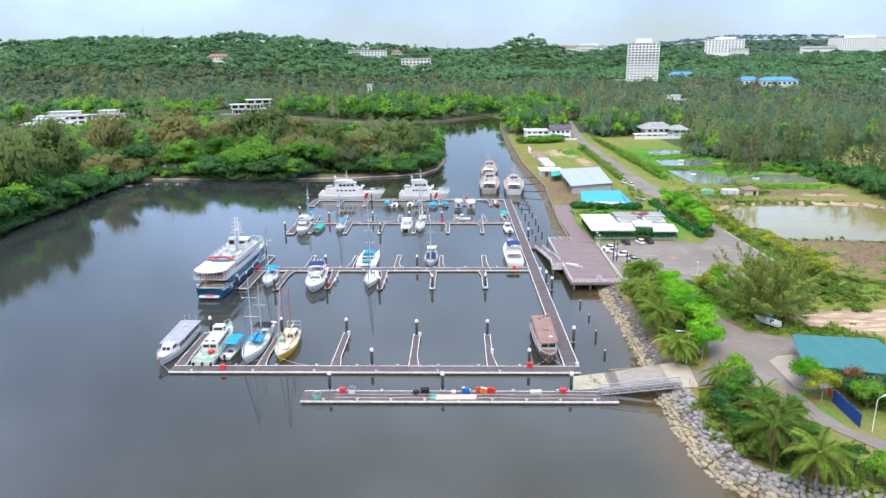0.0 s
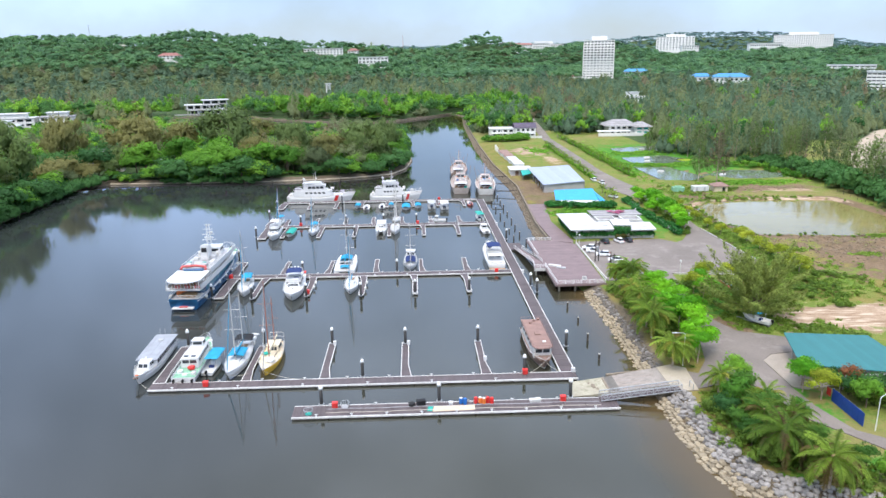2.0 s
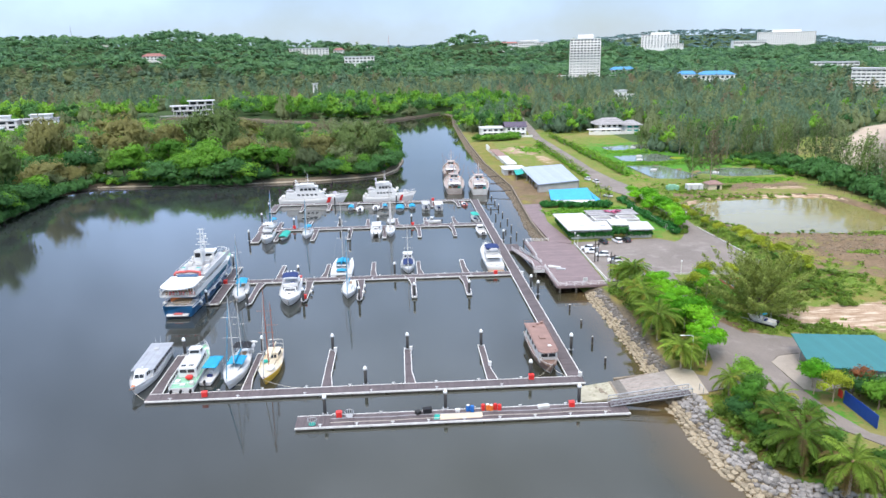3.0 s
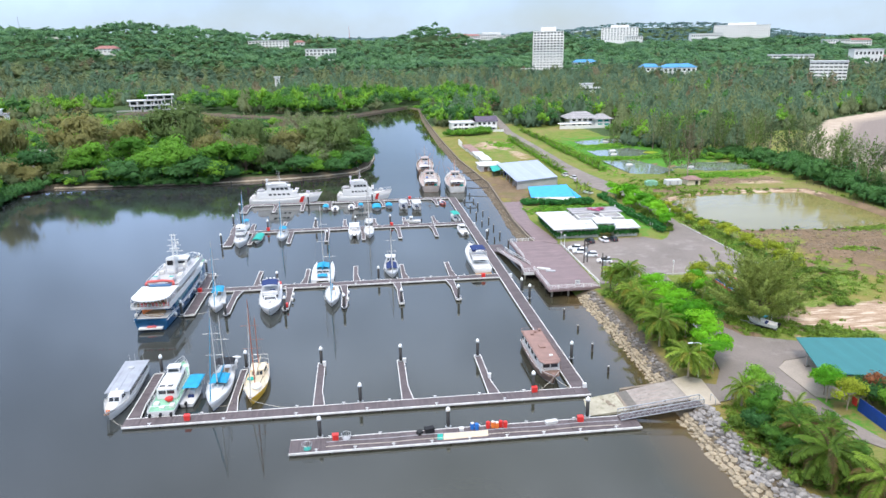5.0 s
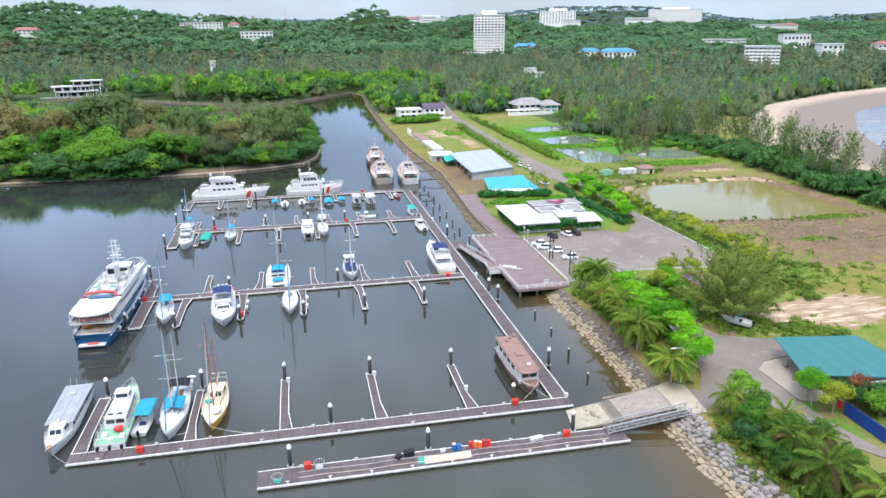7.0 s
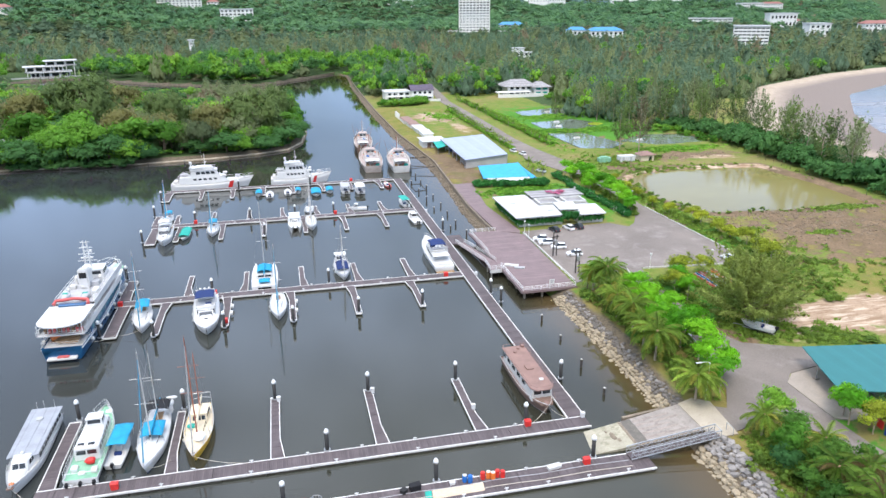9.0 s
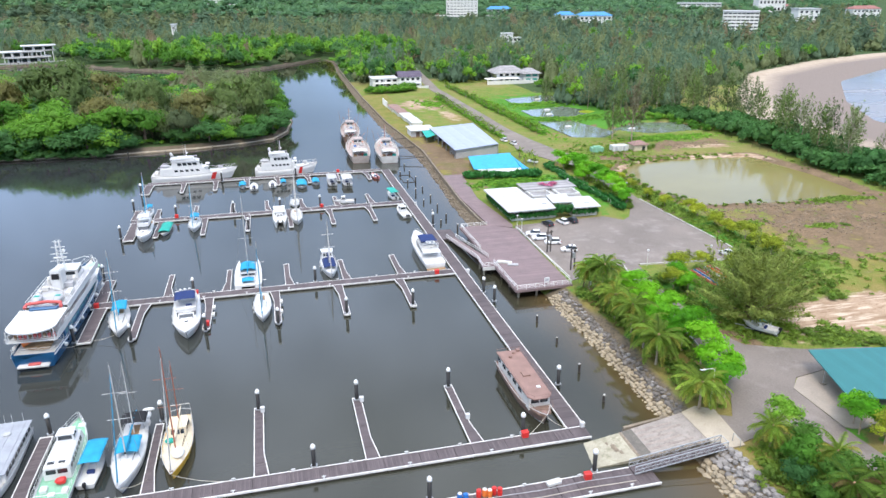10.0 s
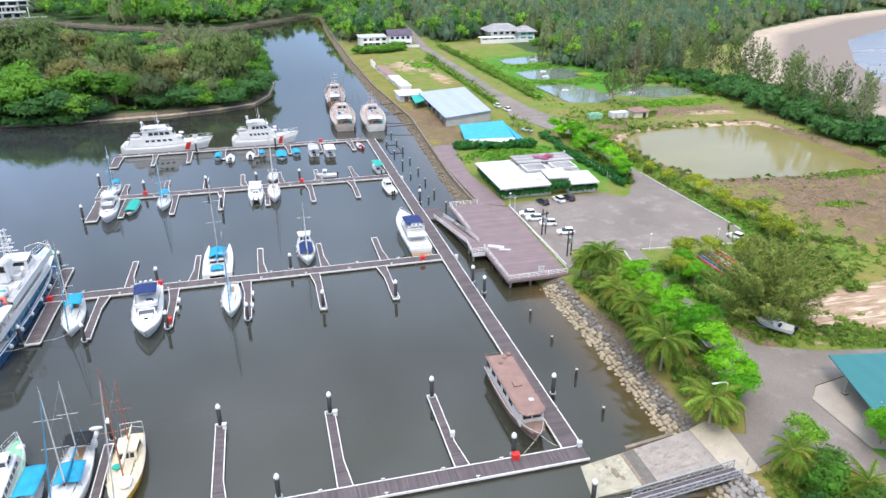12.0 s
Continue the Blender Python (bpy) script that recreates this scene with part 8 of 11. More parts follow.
tw = block("apartment_tower", "tall cream apartment tower with rows of balconies", "tower block", 322, 1248, -6, 56, 26, 82, 9, 17, -14, "tower", "tower", 8, 0.6, 0.45)
for k in range(17):
    part("balcony", box(-26, 26, -14.2, -13.05, k * 76 / 17 - 0.2, k * 76 / 17 + 0.8), "tower", tw, "cream balcony front")
for k in range(10):
    part("fin", box(-28 + k * 6.22 - 0.7, -28 + k * 6.22 + 0.7, -14.6, -13.05, -2, 76), "tower", tw)
part("podium", box(-52, -24, -24, -13.1, -6, 12), "wall", tw, "white podium block")
part("podium", box(-60, -28.5, -12, 6, -6, 16), "wall", tw, "white podium block")
part("podium_roof", gable(-66, -40, 8, 26, 17, 22, "x", 1, 6), "roof_red", tw, "red tiled roof")
block("hotel_block", "long white apartment block on the far ridge", "apartment block", 1360, 2440, 36, 190, 30, 66, 26, 12, -26, "tower", "tower", 9, 0.45, 0.4)
block("hotel_block", "white mid-rise apartment block on the far ridge", "apartment block", 913, 2476, 56, 130, 30, 44, 12, 8, -20, "tower", "tower", 9, 0.45, 0.4)
block("office_block", "long white low office block on the hill", "office block", 385, 2181, 44, 118, 30, 34, 16, 5, -10, "wall", "roof_white", 9, 0.5, 0.4)
block("office_block", "white low office block on a wooded hill", "office block", -224, 1495, 54, 84, 24, 14, 12, 3, 4, "wall", "roof_white", 0, 0.5, 0.4)
block("office_block", "white low building in the wooded hills", "office block", -110, 1372, 38, 60, 20, 12, 8, 2, 6, "wall", "roof_white")
block("office_block", "white stepped hotel above the beach", "hotel", 524, 706, 4, 40, 18, 27, 8, 7, -32, "wall", "roof_white", 0, 0.8, 0.35)
block("office_block", "white stepped hotel above the beach", "hotel", 800, 1225, 12, 82, 20, 14, 9, 3, -32, "wall", "roof_white", 0, 0.8, 0.35)
for x, y, z, w, d, h, mt, rf, lab in ((-474, 1242, 51, 38, 18, 7, "wall", "roof_red", "white hillside house with a red roof"), (-660, 1500, 86, 26, 16, 7, "wall", "roof_white", "white house on the wooded ridge"),
                                      (441, 940, 4, 50, 24, 15, "wall", "roof_blue", "white hall with a blue sheet roof"), (409, 1293, 6, 46, 20, 12, "wall", "roof_blue", "low hall with a blue sheet roof"),
                                      (440, 1045, 0, 30, 18, 16, "wall", "roof_blue", "low hall with a blue sheet roof"), (300, 2060, 62, 60, 24, 14, "wall", "roof_red", "hillside building with a red roof"),
                                      (350, 2090, 66, 70, 24, 14, "wall", "roof_white", "white building on the far hill"), (500, 2000, 50, 60, 24, 14, "wall", "roof_red", "far building with a red roof"),
                                      (590, 2050, 52, 70, 20, 14, "wall", "roof_white", "white building on the far hill"), (1180, 2350, 48, 110, 26, 26, "wall", "roof_white", "white building on the far ridge"),
                                      (873, 1112, 12, 52, 20, 24, "wall", "roof_white", "white building near the beach"), (900, 1120, 10, 40, 20, 12, "wall", "roof_red", "house with a red roof near the beach"),
                                      (762, 882, 10, 34, 20, 16, "wall", "roof_white", "white building near the beach"), (940, 960, 8, 50, 20, 14, "wall", "roof_red", "house with a red roof on a slope"),
                                      (1290, 1800, 36, 70, 24, 14, "wall", "roof_white", "white building on a far slope"), (1360, 1800, 34, 60, 22, 14, "wall", "roof_red", "house with a red roof on a slope"),
                                      (-30, 1980, 52, 46, 18, 12, "wall", "roof_white", "white building on the far hill"), (-164, 1556, 54, 22, 18, 10, "wall", "roof_red", "small pale house on the wooded ridge"),
                                      (-139, 818, 6, 5, 5, 15, "wall", "roof_white", "slim white water tower among trees"), (880, 2250, 58, 54, 20, 10, "wall", "roof_white", "long white building on a slope")):
    b = thing("far_house", lab, "house", "far buildings", pose(x, y, z, 0, 0, -8))
    part("wall", box(-w / 2, w / 2, -d / 2, d / 2, -14, h), mt, b)
    part("roof", gable(-w / 2, w / 2, -d / 2, d / 2, h, h + 5, "x", 1.0, d * 0.4) if rf != "roof_white" else box(-w / 2 - 1, w / 2 + 1, -d / 2 - 1, d / 2 + 1, h, h + 1.2), rf, b)
    wall_windows(b, -w / 2 + 1, w / 2 - 1, -d / 2, d / 2, 0, max(3, int(w / 7)), 2, h / 2, "south", 0.5, 0.4, 0.3, framed=False)
for x, y, w, lab in ((-372, 500, 40, "white waterside villa with flat roof"), (-338, 512, 26, "grey-roofed white waterside house"), (-345, 428, 34, "long white house by the canal")):
    b = thing("waterside_house", lab, "house", "waterside houses", pose(x, y, 2, 0, 0, 14))
    part("wall", box(-w / 2, w / 2, -7, 7, -1, 7.5), "wall", b)
    part("wall", box(-w / 4, w / 3, -6, 6, 7.5, 11), "wall", b)
    part("roof", box(-w / 2 - 1, w / 2 + 1, -8, 8, 7.5, 8, bevel=0.1), "roof_white" if "grey" not in lab else "roof_tile", b)
    part("roof", box(-w / 4 - 1, w / 3 + 1, -7, 7, 11, 11.5, bevel=0.1), "roof_white", b)
    wall_windows(b, -w / 2 + 1, w / 2 - 1, -7, 7, 0.2, max(3, int(w / 6)), 2, 3.6, "south", 0.7, 0.55, 0.2)
    part("dock", box(-w / 2, w / 2, -16, -10, -2.4, -0.6), "wood_hull", b)
villa = thing("waterside_villa", "white modern villa with stacked flat roofs above the canal", "house", "waterside houses", pose(-237, 616, 1.6, 0, 0, 16))
villa.scale = (0.82, 0.9, 1.1)
for name_, x0_, x1_, y0_, y1_, z0_, z1_ in (("lower_storey", -22, 16, -8, 8, -1, 4.2), ("middle_storey", -26, 10, -6, 8, 4.6, 8.4), ("upper_storey", -6, 22, -4, 8, 8.8, 12.4)):
    w_ = part(name_, box(x0_, x1_, y0_, y1_, z0_, z1_), "wall", villa)
    n_ = max(3, int((x1_ - x0_) / 8.5))
    for k in range(n_):
        u = x0_ + (x1_ - x0_) * (k + 0.12) / n_
        part("window", box(u, u + (x1_ - x0_) / n_ * 0.74, y0_ - 0.12, y0_ + 0.3, max(z0_, 0) + 0.7, z1_ - 0.5), "glass", w_)
    part("flat_roof", box(x0_ - 2.4, x1_ + 2.4, y0_ - 3.2, y1_ + 1, z1_, z1_ + 0.5, bevel=0.1), "roof_white", villa, "projecting flat white roof")
    part("balcony_front", box(x0_ - 1, x1_ + 1, y0_ - 2.9, y0_ - 2.7, max(z0_, 0.2), max(z0_, 0.2) + 0.9), "wall_grey", villa)
for k in range(7):
    part("column", box(-25 + 7.5 * k, -24.3 + 7.5 * k, -8.6, -8.0, -1, 8.4), "wall", villa)
part("garden_wall", box(-40, 36, -15, -14.4, -1.5, 1.4), "wall_grey", villa)
part("dock", box(-22, 16, -24, -17, -2.2, -0.4), "wood_hull", villa, "dark boat dock below the villa")
for k in range(6):
    part("dock_post", tube((-20 + 7 * k, -23.6, -3), (-20 + 7 * k, -23.6, 1.6), 0.3, 0.3, 6), "pile_old", villa)
for x, y, w, d, h, turn, rf, lab in ((-207.4, 273.7, 11, 7, 3.2, 20, "roof_white", "small shed with a pale sheet roof among the trees"), (-209, 303, 12, 8, 3.4, -10, "roof_tile", "grey-roofed shed among the trees"),
                                    (-186, 252.5, 9, 6, 2.8, 12, "grey_roof", "weathered waterside shed with a grey roof"), (-163, 262, 8, 6, 2.8, -15, "roof_white", "small pale hut among the trees")):
    sh = thing("shed", lab, "shed", "sheds", pose(x, y, 1.9, 0, 0, turn))
    part("wall", box(-w / 2, w / 2, -d / 2, d / 2, -0.5, h), "wall_grey", sh)
    part("roof", gable(-w / 2, w / 2, -d / 2, d / 2, h, h + 1.5, "x", 0.7), rf, sh)
    part("door", box(-0.6, 0.6, -d / 2 - 0.05, -d / 2 + 0.1, 0, 2.1), "wood_hull", sh)
    part("window", box(w * 0.2, w * 0.2 + 1.2, -d / 2 - 0.05, -d / 2 + 0.1, 1.0, 2.0), "glass", sh)
for x, y, z, h in ((-750, 1560, 80, 45), (-60, 2300, 60, 52), (-860, 1700, 80, 24)):
    mt_ = bmesh.new()
    for a in range(3):
        c, s = math.cos(a * 2.094), math.sin(a * 2.094)
        tube((x + 2 * c, y + 2 * s, z - 5), (x + 0.5 * c, y + 0.5 * s, z + h), 0.3, 0.15, 4, mt_)
    for k in range(8):
        zz, r = z + h * k / 8, 2 - 1.4 * k / 8
        chain([(x + r * math.cos(a * 2.094), y + r * math.sin(a * 2.094), zz) for a in (0, 1, 2, 0)], 0.15, 4, mt_)
    tagged(link("radio_mast", mt_, "pink_red" if h > 50 else "steel"), "slim lattice radio mast on the hills", "radio mast", "radio masts")

# ---- plants ----
def cards(rng, pos, out, size, long=1.0, jitter=0.5, along=None):
    """Leaf blades: quads at pos facing roughly outwards, bent to no plane in common. along: the way that each blade points."""
    n = len(pos)
    nrm = out + rng.normal(0, jitter, (n, 3))
    nrm /= np.linalg.norm(nrm, axis=1, keepdims=True) + 1e-9
    nrm *= np.where((nrm * out).sum(1, keepdims=True) < 0, -1.0, 1.0)
    ref = rng.normal(0, 1, (n, 3)) if along is None else along + rng.normal(0, 0.25, (n, 3))
    t = ref - (ref * nrm).sum(1, keepdims=True) * nrm
    t /= np.linalg.norm(t, axis=1, keepdims=True) + 1e-9
    b = np.cross(nrm, t)
    s = size * rng.uniform(0.6, 1.35, (n, 1))
    a, c = t * s * long, b * s
    v = np.stack([pos - a * 0.9, pos - c * 0.55 - a * 0.1, pos + a, pos + c * 0.55 - a * 0.1], 1).reshape(-1, 3)
    # soft shading: leaf normals lean to the crown's own outside
    soft = out / (np.linalg.norm(out, axis=1, keepdims=True) + 1e-9) + 0.2 * nrm
    soft /= np.linalg.norm(soft, axis=1, keepdims=True) + 1e-9
    return v, np.arange(4 * n).reshape(n, 4), np.repeat(soft, 4, 0)


def shell(rng, n, low=-0.35):
    """Points on the unit ball's skin, few on its underside."""
    d = rng.normal(0, 1, (n * 4 + 40, 3))
    d /= np.linalg.norm(d, axis=1, keepdims=True)
    return d[d[:, 2] > low][:n]


OCT_V = np.array([(1, 0, 0), (0, 1, 0), (-1, 0, 0), (0, -1, 0), (0, 0, 1), (0, 0, -1)], float)
OCT_F = np.array([(0, 1, 4), (1, 2, 4), (2, 3, 4), (3, 0, 4), (1, 0, 5), (2, 1, 5), (3, 2, 5), (0, 3, 5)])


def with_cores(leaves, cores):
    """Leaves as triangles, with the dense twiggy core of each clump; cores: rows of centre, radii, way outwards."""
    v, f, nv = leaves
    V, F, N, at = [v], [np.concatenate([f[:, [0, 1, 2]], f[:, [0, 2, 3]]])], [nv], len(v)
    for c, r, out in cores:
        nn = OCT_V * 0.8 + out
        V.append(c + OCT_V * r)
        F.append(OCT_F + at)
        N.append(nn / (np.linalg.norm(nn, axis=1, keepdims=True) + 1e-9))
        at += 6
    return np.concatenate(V), np.concatenate(F), np.concatenate(N)


def crown_broad(seed, n, size, R=4.5, H=9.0, base=2.0, lumps_=14, flat=0.75, up=0.25):
    """A rounded, lumpy crown with gaps: many clumps of leaves on a dome."""
    rng = np.random.RandomState(seed)
    c = shell(rng, lumps_, -0.2) * rng.uniform(0.45, 0.8, (lumps_, 1))
    ctr = np.array([0, 0, base + (H - base) * 0.5])
    c = c * [R, R, (H - base) * 0.5] + ctr
    P, O, cores = [], [], []
    for q in c:
        r = R * rng.uniform(0.3, 0.5)
        cores.append((q, np.array([r, r, r * flat]) * 0.64, (q - ctr) / R * 0.5 + [0, 0, up]))
        d = shell(rng, max(3, n // lumps_), -0.5)
        P.append(q + d * [r, r, r * flat] * rng.uniform(0.72, 1.12, (len(d), 1)))
        O.append(d * 0.7 + (q - ctr) / R * 0.5 + [0, 0, up])
    P, O = np.concatenate(P), np.concatenate(O)
    return with_cores(cards(rng, P, O, size, 1.25, 0.45), cores)


def crown_cas(seed, n, size, R=4.5, H=20.0, base=3.0, spread=1.0, thin=0.0, coarse=False):
    """A feathery, ragged crown: tapering sprays of fine needles, wide below and thin at the tips."""
    rng = np.random.RandomState(seed)
    P, O, A = [], [], []
    sprays = (14 if n < 50 else 20) if coarse else 30 if not thin else 24
    for k in range(sprays):
        f = (k + rng.uniform(0, 1)) / sprays
        az = k * 2.399 + rng.uniform(-0.5, 0.5)
        reach = R * spread * (1 - 0.85 * f ** 2.2) * rng.uniform(0.35, 0.85)
        c = np.array([math.cos(az) * reach, math.sin(az) * reach, base + (H - base) * (0.06 + 0.80 * f)])
        dirv = np.array([math.cos(az) * 0.45, math.sin(az) * 0.45, 1.0])
        dirv /= np.linalg.norm(dirv)
        ln, wd = (H - base) * rng.uniform(0.12, 0.2), R * rng.uniform(0.22, 0.36) * (1 - 0.45 * f) * (1.3 if coarse else 1.0)
        m = max(3, int(n / sprays * (1.45 - 0.9 * f)))
        d = shell(rng, m, -0.7)
        u = rng.uniform(0.6 if not thin else 0.2, 1.05, (m, 1))
        p = c + d * u * [wd, wd, wd * 0.8] + np.outer(d[:, 2] * ln, dirv)
        P.append(p)
        O.append(d * 0.6 + np.array([math.cos(az), math.sin(az), 0]) * 0.35 + [0, 0, 0.4])
        A.append(np.tile(dirv, (m, 1)) + d * 0.5)
    if coarse:
        return cards(rng, np.concatenate(P), np.concatenate(O), size, 1.25, 0.2)
    return cards(rng, np.concatenate(P), np.concatenate(O), size, 1.7, 0.5, np.concatenate(A))


def trunk_mesh(seed, h, r, limbs=5, lean=0.05, spread=2.0, mat_="bark", start=0.35):
    rng = random.Random(seed)
    bm = bmesh.new()
    pts = [Vector((0, 0, -0.4))]
    for k in range(1, 5):
        pts.append(Vector((rng.uniform(-1, 1) * lean * h * k / 4, rng.uniform(-1, 1) * lean * h * k / 4, h * k / 4)))
    for k, (a, b) in enumerate(zip(pts, pts[1:])):
        tube(a, b, r * (1 - 0.22 * k), r * (1 - 0.22 * (k + 1)), 7, bm, False)
    for k in range(limbs):
        f = start + (0.95 - start) * k / limbs
        i = min(3, int(f * 4))
        p = pts[i].lerp(pts[i + 1], f * 4 - i)
        az = rng.uniform(0, math.tau)
        l_ = spread * rng.uniform(0.5, 1.0) * (1.2 - f)
        q = p + Vector((math.cos(az) * l_, math.sin(az) * l_, l_ * rng.uniform(0.5, 1.0)))
        tube(p, q, r * 0.42 * (1.1 - f), r * 0.1, 5, bm, False)
    me = bpy.data.meshes.new("trunk")
    bm.to_mesh(me)
    bm.free()
    me.materials.append(M[mat_])
    return me


def tree_thing(name, label, crown, trunk, m, group="", cat="tree"):
    t = thing(name, label, cat, group, m)
    a, b = new("trunk", trunk), new("crown", crown)
    a.parent = b.parent = t
    return t


def mesh_of(vf, mat_, name="crown"):
    return arrays_mesh(name, vf[0], vf[1], mat_, normals=vf[2] if len(vf) > 2 else None)


# pattern trees, unit sized as they stand; copies differ by turn, size and tint
BROAD = [(mesh_of(crown_broad(s, 1150, 0.345, 4.6, 9.5, 1.6, 16), mt), trunk_mesh(s, 6.5, 0.28, 6, 0.05, 3.2)) for s, mt in ((1, "leaf_broad"), (2, "leaf_broad"), (3, "leaf_dark"), (4, "leaf_dark"))]
BRIGHT = [(mesh_of(crown_broad(s, 2100, 0.2, 3.4, 7.0, 1.2, 15, 0.6), mt), trunk_mesh(s, 5.0, 0.16, 6, 0.05, 2.4, "bark_pale")) for s, mt in ((11, "leaf_bright"), (12, "leaf_bright"), (13, "leaf_yellow"))]
THIN = [(mesh_of(crown_cas(s, 1150, 0.33, 5.4, 22, 5.0, 1.0, 0.15), mt), trunk_mesh(s, 20, 0.26, 14, 0.05, 4.5, "bark_pale", 0.25)) for s, mt in ((31, "leaf_cas"), (32, "leaf_moss"), (33, "leaf_dry"))]


def plume(seed, n, size, R, H, base, tops=4):
    """A casuarina of the woods: a few upright leaders, each a ragged plume of needle sprays that thins to its tip."""
    rng = np.random.RandomState(seed)
    P, O, A, cores = [], [], [], []
    for k in range(tops):
        az = k * 2.399 + rng.uniform(-0.5, 0.5)
        off = R * (0.0 if k == 0 else rng.uniform(0.3, 0.55))
        high = H * (1.0 if k == 0 else rng.uniform(0.62, 0.9))
        foot = np.array([math.cos(az) * off, math.sin(az) * off])
        m = n // tops
        f = (np.arange(m) + rng.uniform(0, 1, m)) / m
        th = np.arange(m) * 2.399 + rng.uniform(-0.6, 0.6, m)
        r = R * 0.62 * (1.02 - f) ** 0.65 * rng.uniform(0.45, 1.1, m)
        rad = np.stack([np.cos(th), np.sin(th)], 1)
        P.append(np.column_stack([foot * (1 - 0.3 * f[:, None]) + rad * r[:, None], base + (high - base) * f]))
        O.append(np.column_stack([rad * 0.75 + foot / R * 0.5, 0.55 + 0.5 * f]))
        A.append(np.column_stack([rad * 0.5, np.ones(m)]))
        cores.append((np.array([*foot, base + (high - base) * 0.36]), np.array([R * 0.42, R * 0.42, (high - base) * 0.46]), np.array([*foot / R * 0.4, 0.6])))
    P, O, A = np.concatenate(P), np.concatenate(O), np.concatenate(A)
    return with_cores(cards(rng, P, O, size, 1.6, 0.4, A), cores)


def far_proto(kind, seed):
    return plume(seed, 36, 1.5, 6.8, 17, 0.5, 3) if kind == "cas" else crown_broad(seed, 28, 1.72, 6.2, 10.5, 0.5, 4, 0.8, 0.7)


def ridge_proto(kind, seed):
    return crown_broad(seed, 16, 2.6, 6.6, 8.5, 0.0, 4, 0.8, 0.9)


def mid_proto(kind, seed):
    return plume(seed, 116, 0.86, 7.0, 17.5, 0.5, 4) if kind == "cas" else crown_broad(seed, 120, 0.85, 6.0, 10.5, 0.3, 8, 0.8, 0.45)


def point_proto(kind, seed):
    return plume(seed, 200, 0.65, 7.0, 17.5, 0.5, 5) if kind == "cas" else crown_broad(seed, 190, 0.62, 6.0, 10.5, 0.3, 9, 0.8, 0.4)


def wood(name, label, spots, protos, mat_, seed):
    """Many trees in one mesh; spots: rows of x, y, z, size across, size up."""
    if not len(spots):
        return None
    rng = np.random.RandomState(seed)
    V, F, T, N, base = [], [], [], [], 0
    which = rng.randint(0, len(protos), len(spots))
    for k, (v, f, nv) in enumerate(protos):
        s = spots[which == k]
        if not len(s):
            continue
        a = rng.uniform(0, math.tau, len(s))
        c, sn = np.cos(a), np.sin(a)
        x = (v[None, :, 0] * c[:, None] - v[None, :, 1] * sn[:, None]) * s[:, 3:4] + s[:, 0:1]
        y = (v[None, :, 0] * sn[:, None] + v[None, :, 1] * c[:, None]) * s[:, 3:4] + s[:, 1:2]
        z = v[None, :, 2] * s[:, 4:5] + s[:, 2:3]
        V.append(np.stack([x, y, z], -1).reshape(-1, 3))
        F.append((f[None] + np.arange(len(s))[:, None, None] * len(v) + base).reshape(-1, f.shape[1]))
        stand = 0.5 + 0.35 * lumps(s[:, 0], s[:, 1], 46, 77) + rng.uniform(-0.42, 0.42, len(s))
        T.append(np.repeat(np.clip(stand, 0, 1), len(v)))
        N.append(np.stack([nv[None, :, 0] * c[:, None] - nv[None, :, 1] * sn[:, None], nv[None, :, 0] * sn[:, None] + nv[None, :, 1] * c[:, None], np.tile(nv[None, :, 2], (len(s), 1))], -1).reshape(-1, 3))
        base += len(s) * len(v)
    me = arrays_mesh(name, np.concatenate(V), np.concatenate(F), mat_, np.concatenate(T), normals=np.concatenate(N))
    return tagged(new(name, me), label, "woods", kind="stuff")


KEEP_CLEAR = [(ROAD_NORTH, 5), (POND_2, 4), (POND_3, 4), (POND_4, 4), (POND_5, 4), (POND_1, 6)]


def scatter(x0, x1, y0, y1, step, seed, edge=3.0):
    """Jittered places on dry land clear of roads and ponds."""
    rng = np.random.RandomState(seed)
    X, Y = np.meshgrid(np.arange(x0, x1, step), np.arange(y0, y1, step))
    X, Y = (X + rng.uniform(-0.45, 0.45, X.shape) * step).ravel(), (Y + rng.uniform(-0.45, 0.45, Y.shape) * step).ravel()
    ok = land_dist(X, Y) > edge
    for p, g_ in KEEP_CLEAR:
        ok &= sdf(X, Y, p) < -g_
    return X[ok], Y[ok], rng


def far_gap(x, y):
    """Clearings round houses and other open ground in the woods."""
    open_ = np.zeros(x.shape, bool)
    for cx, cy, r in ((322, 1200, 64), (300, 1120, 50), (285, 1060, 34), (1351, 1790, 50), (-228, 586, 30), (-372, 462, 24), (-338, 470, 22), (518, 690, 36), (540, 640, 26), (873, 1106, 30), (762, 877, 24), (193, 597, 16), (190, 575, 12), (441, 925, 40), (-474, 1230, 22), (-224, 1478, 44), (-164, 1540, 22), (295, 1830, 44), (465, 955, 34), (394, 1040, 30), (440, 1030, 20), (620, 780, 40), (560, 830, 40), (211, 646, 20), (-237, 614, 32), (-372, 474, 36), (-338, 496, 18), (-345, 410, 26), (-285, 642, 20),
                      (120, 370, 26), (40, 362, 26), (-446, 1088, 26), (-110, 1356, 34), (-256, 1640, 50), (385, 2160, 60), (1360, 2410, 110), (913, 2450, 66), (730, 845, 24), (790, 835, 26), (860, 885, 32), (940, 945, 28),
                      (900, 1484, 36), (1000, 1464, 32), (-139, 812, 7), (760, 1864, 40), (-656, 1486, 22)):
        open_ |= np.hypot(x - cx, (y - cy) * 0.8) < r
    return open_


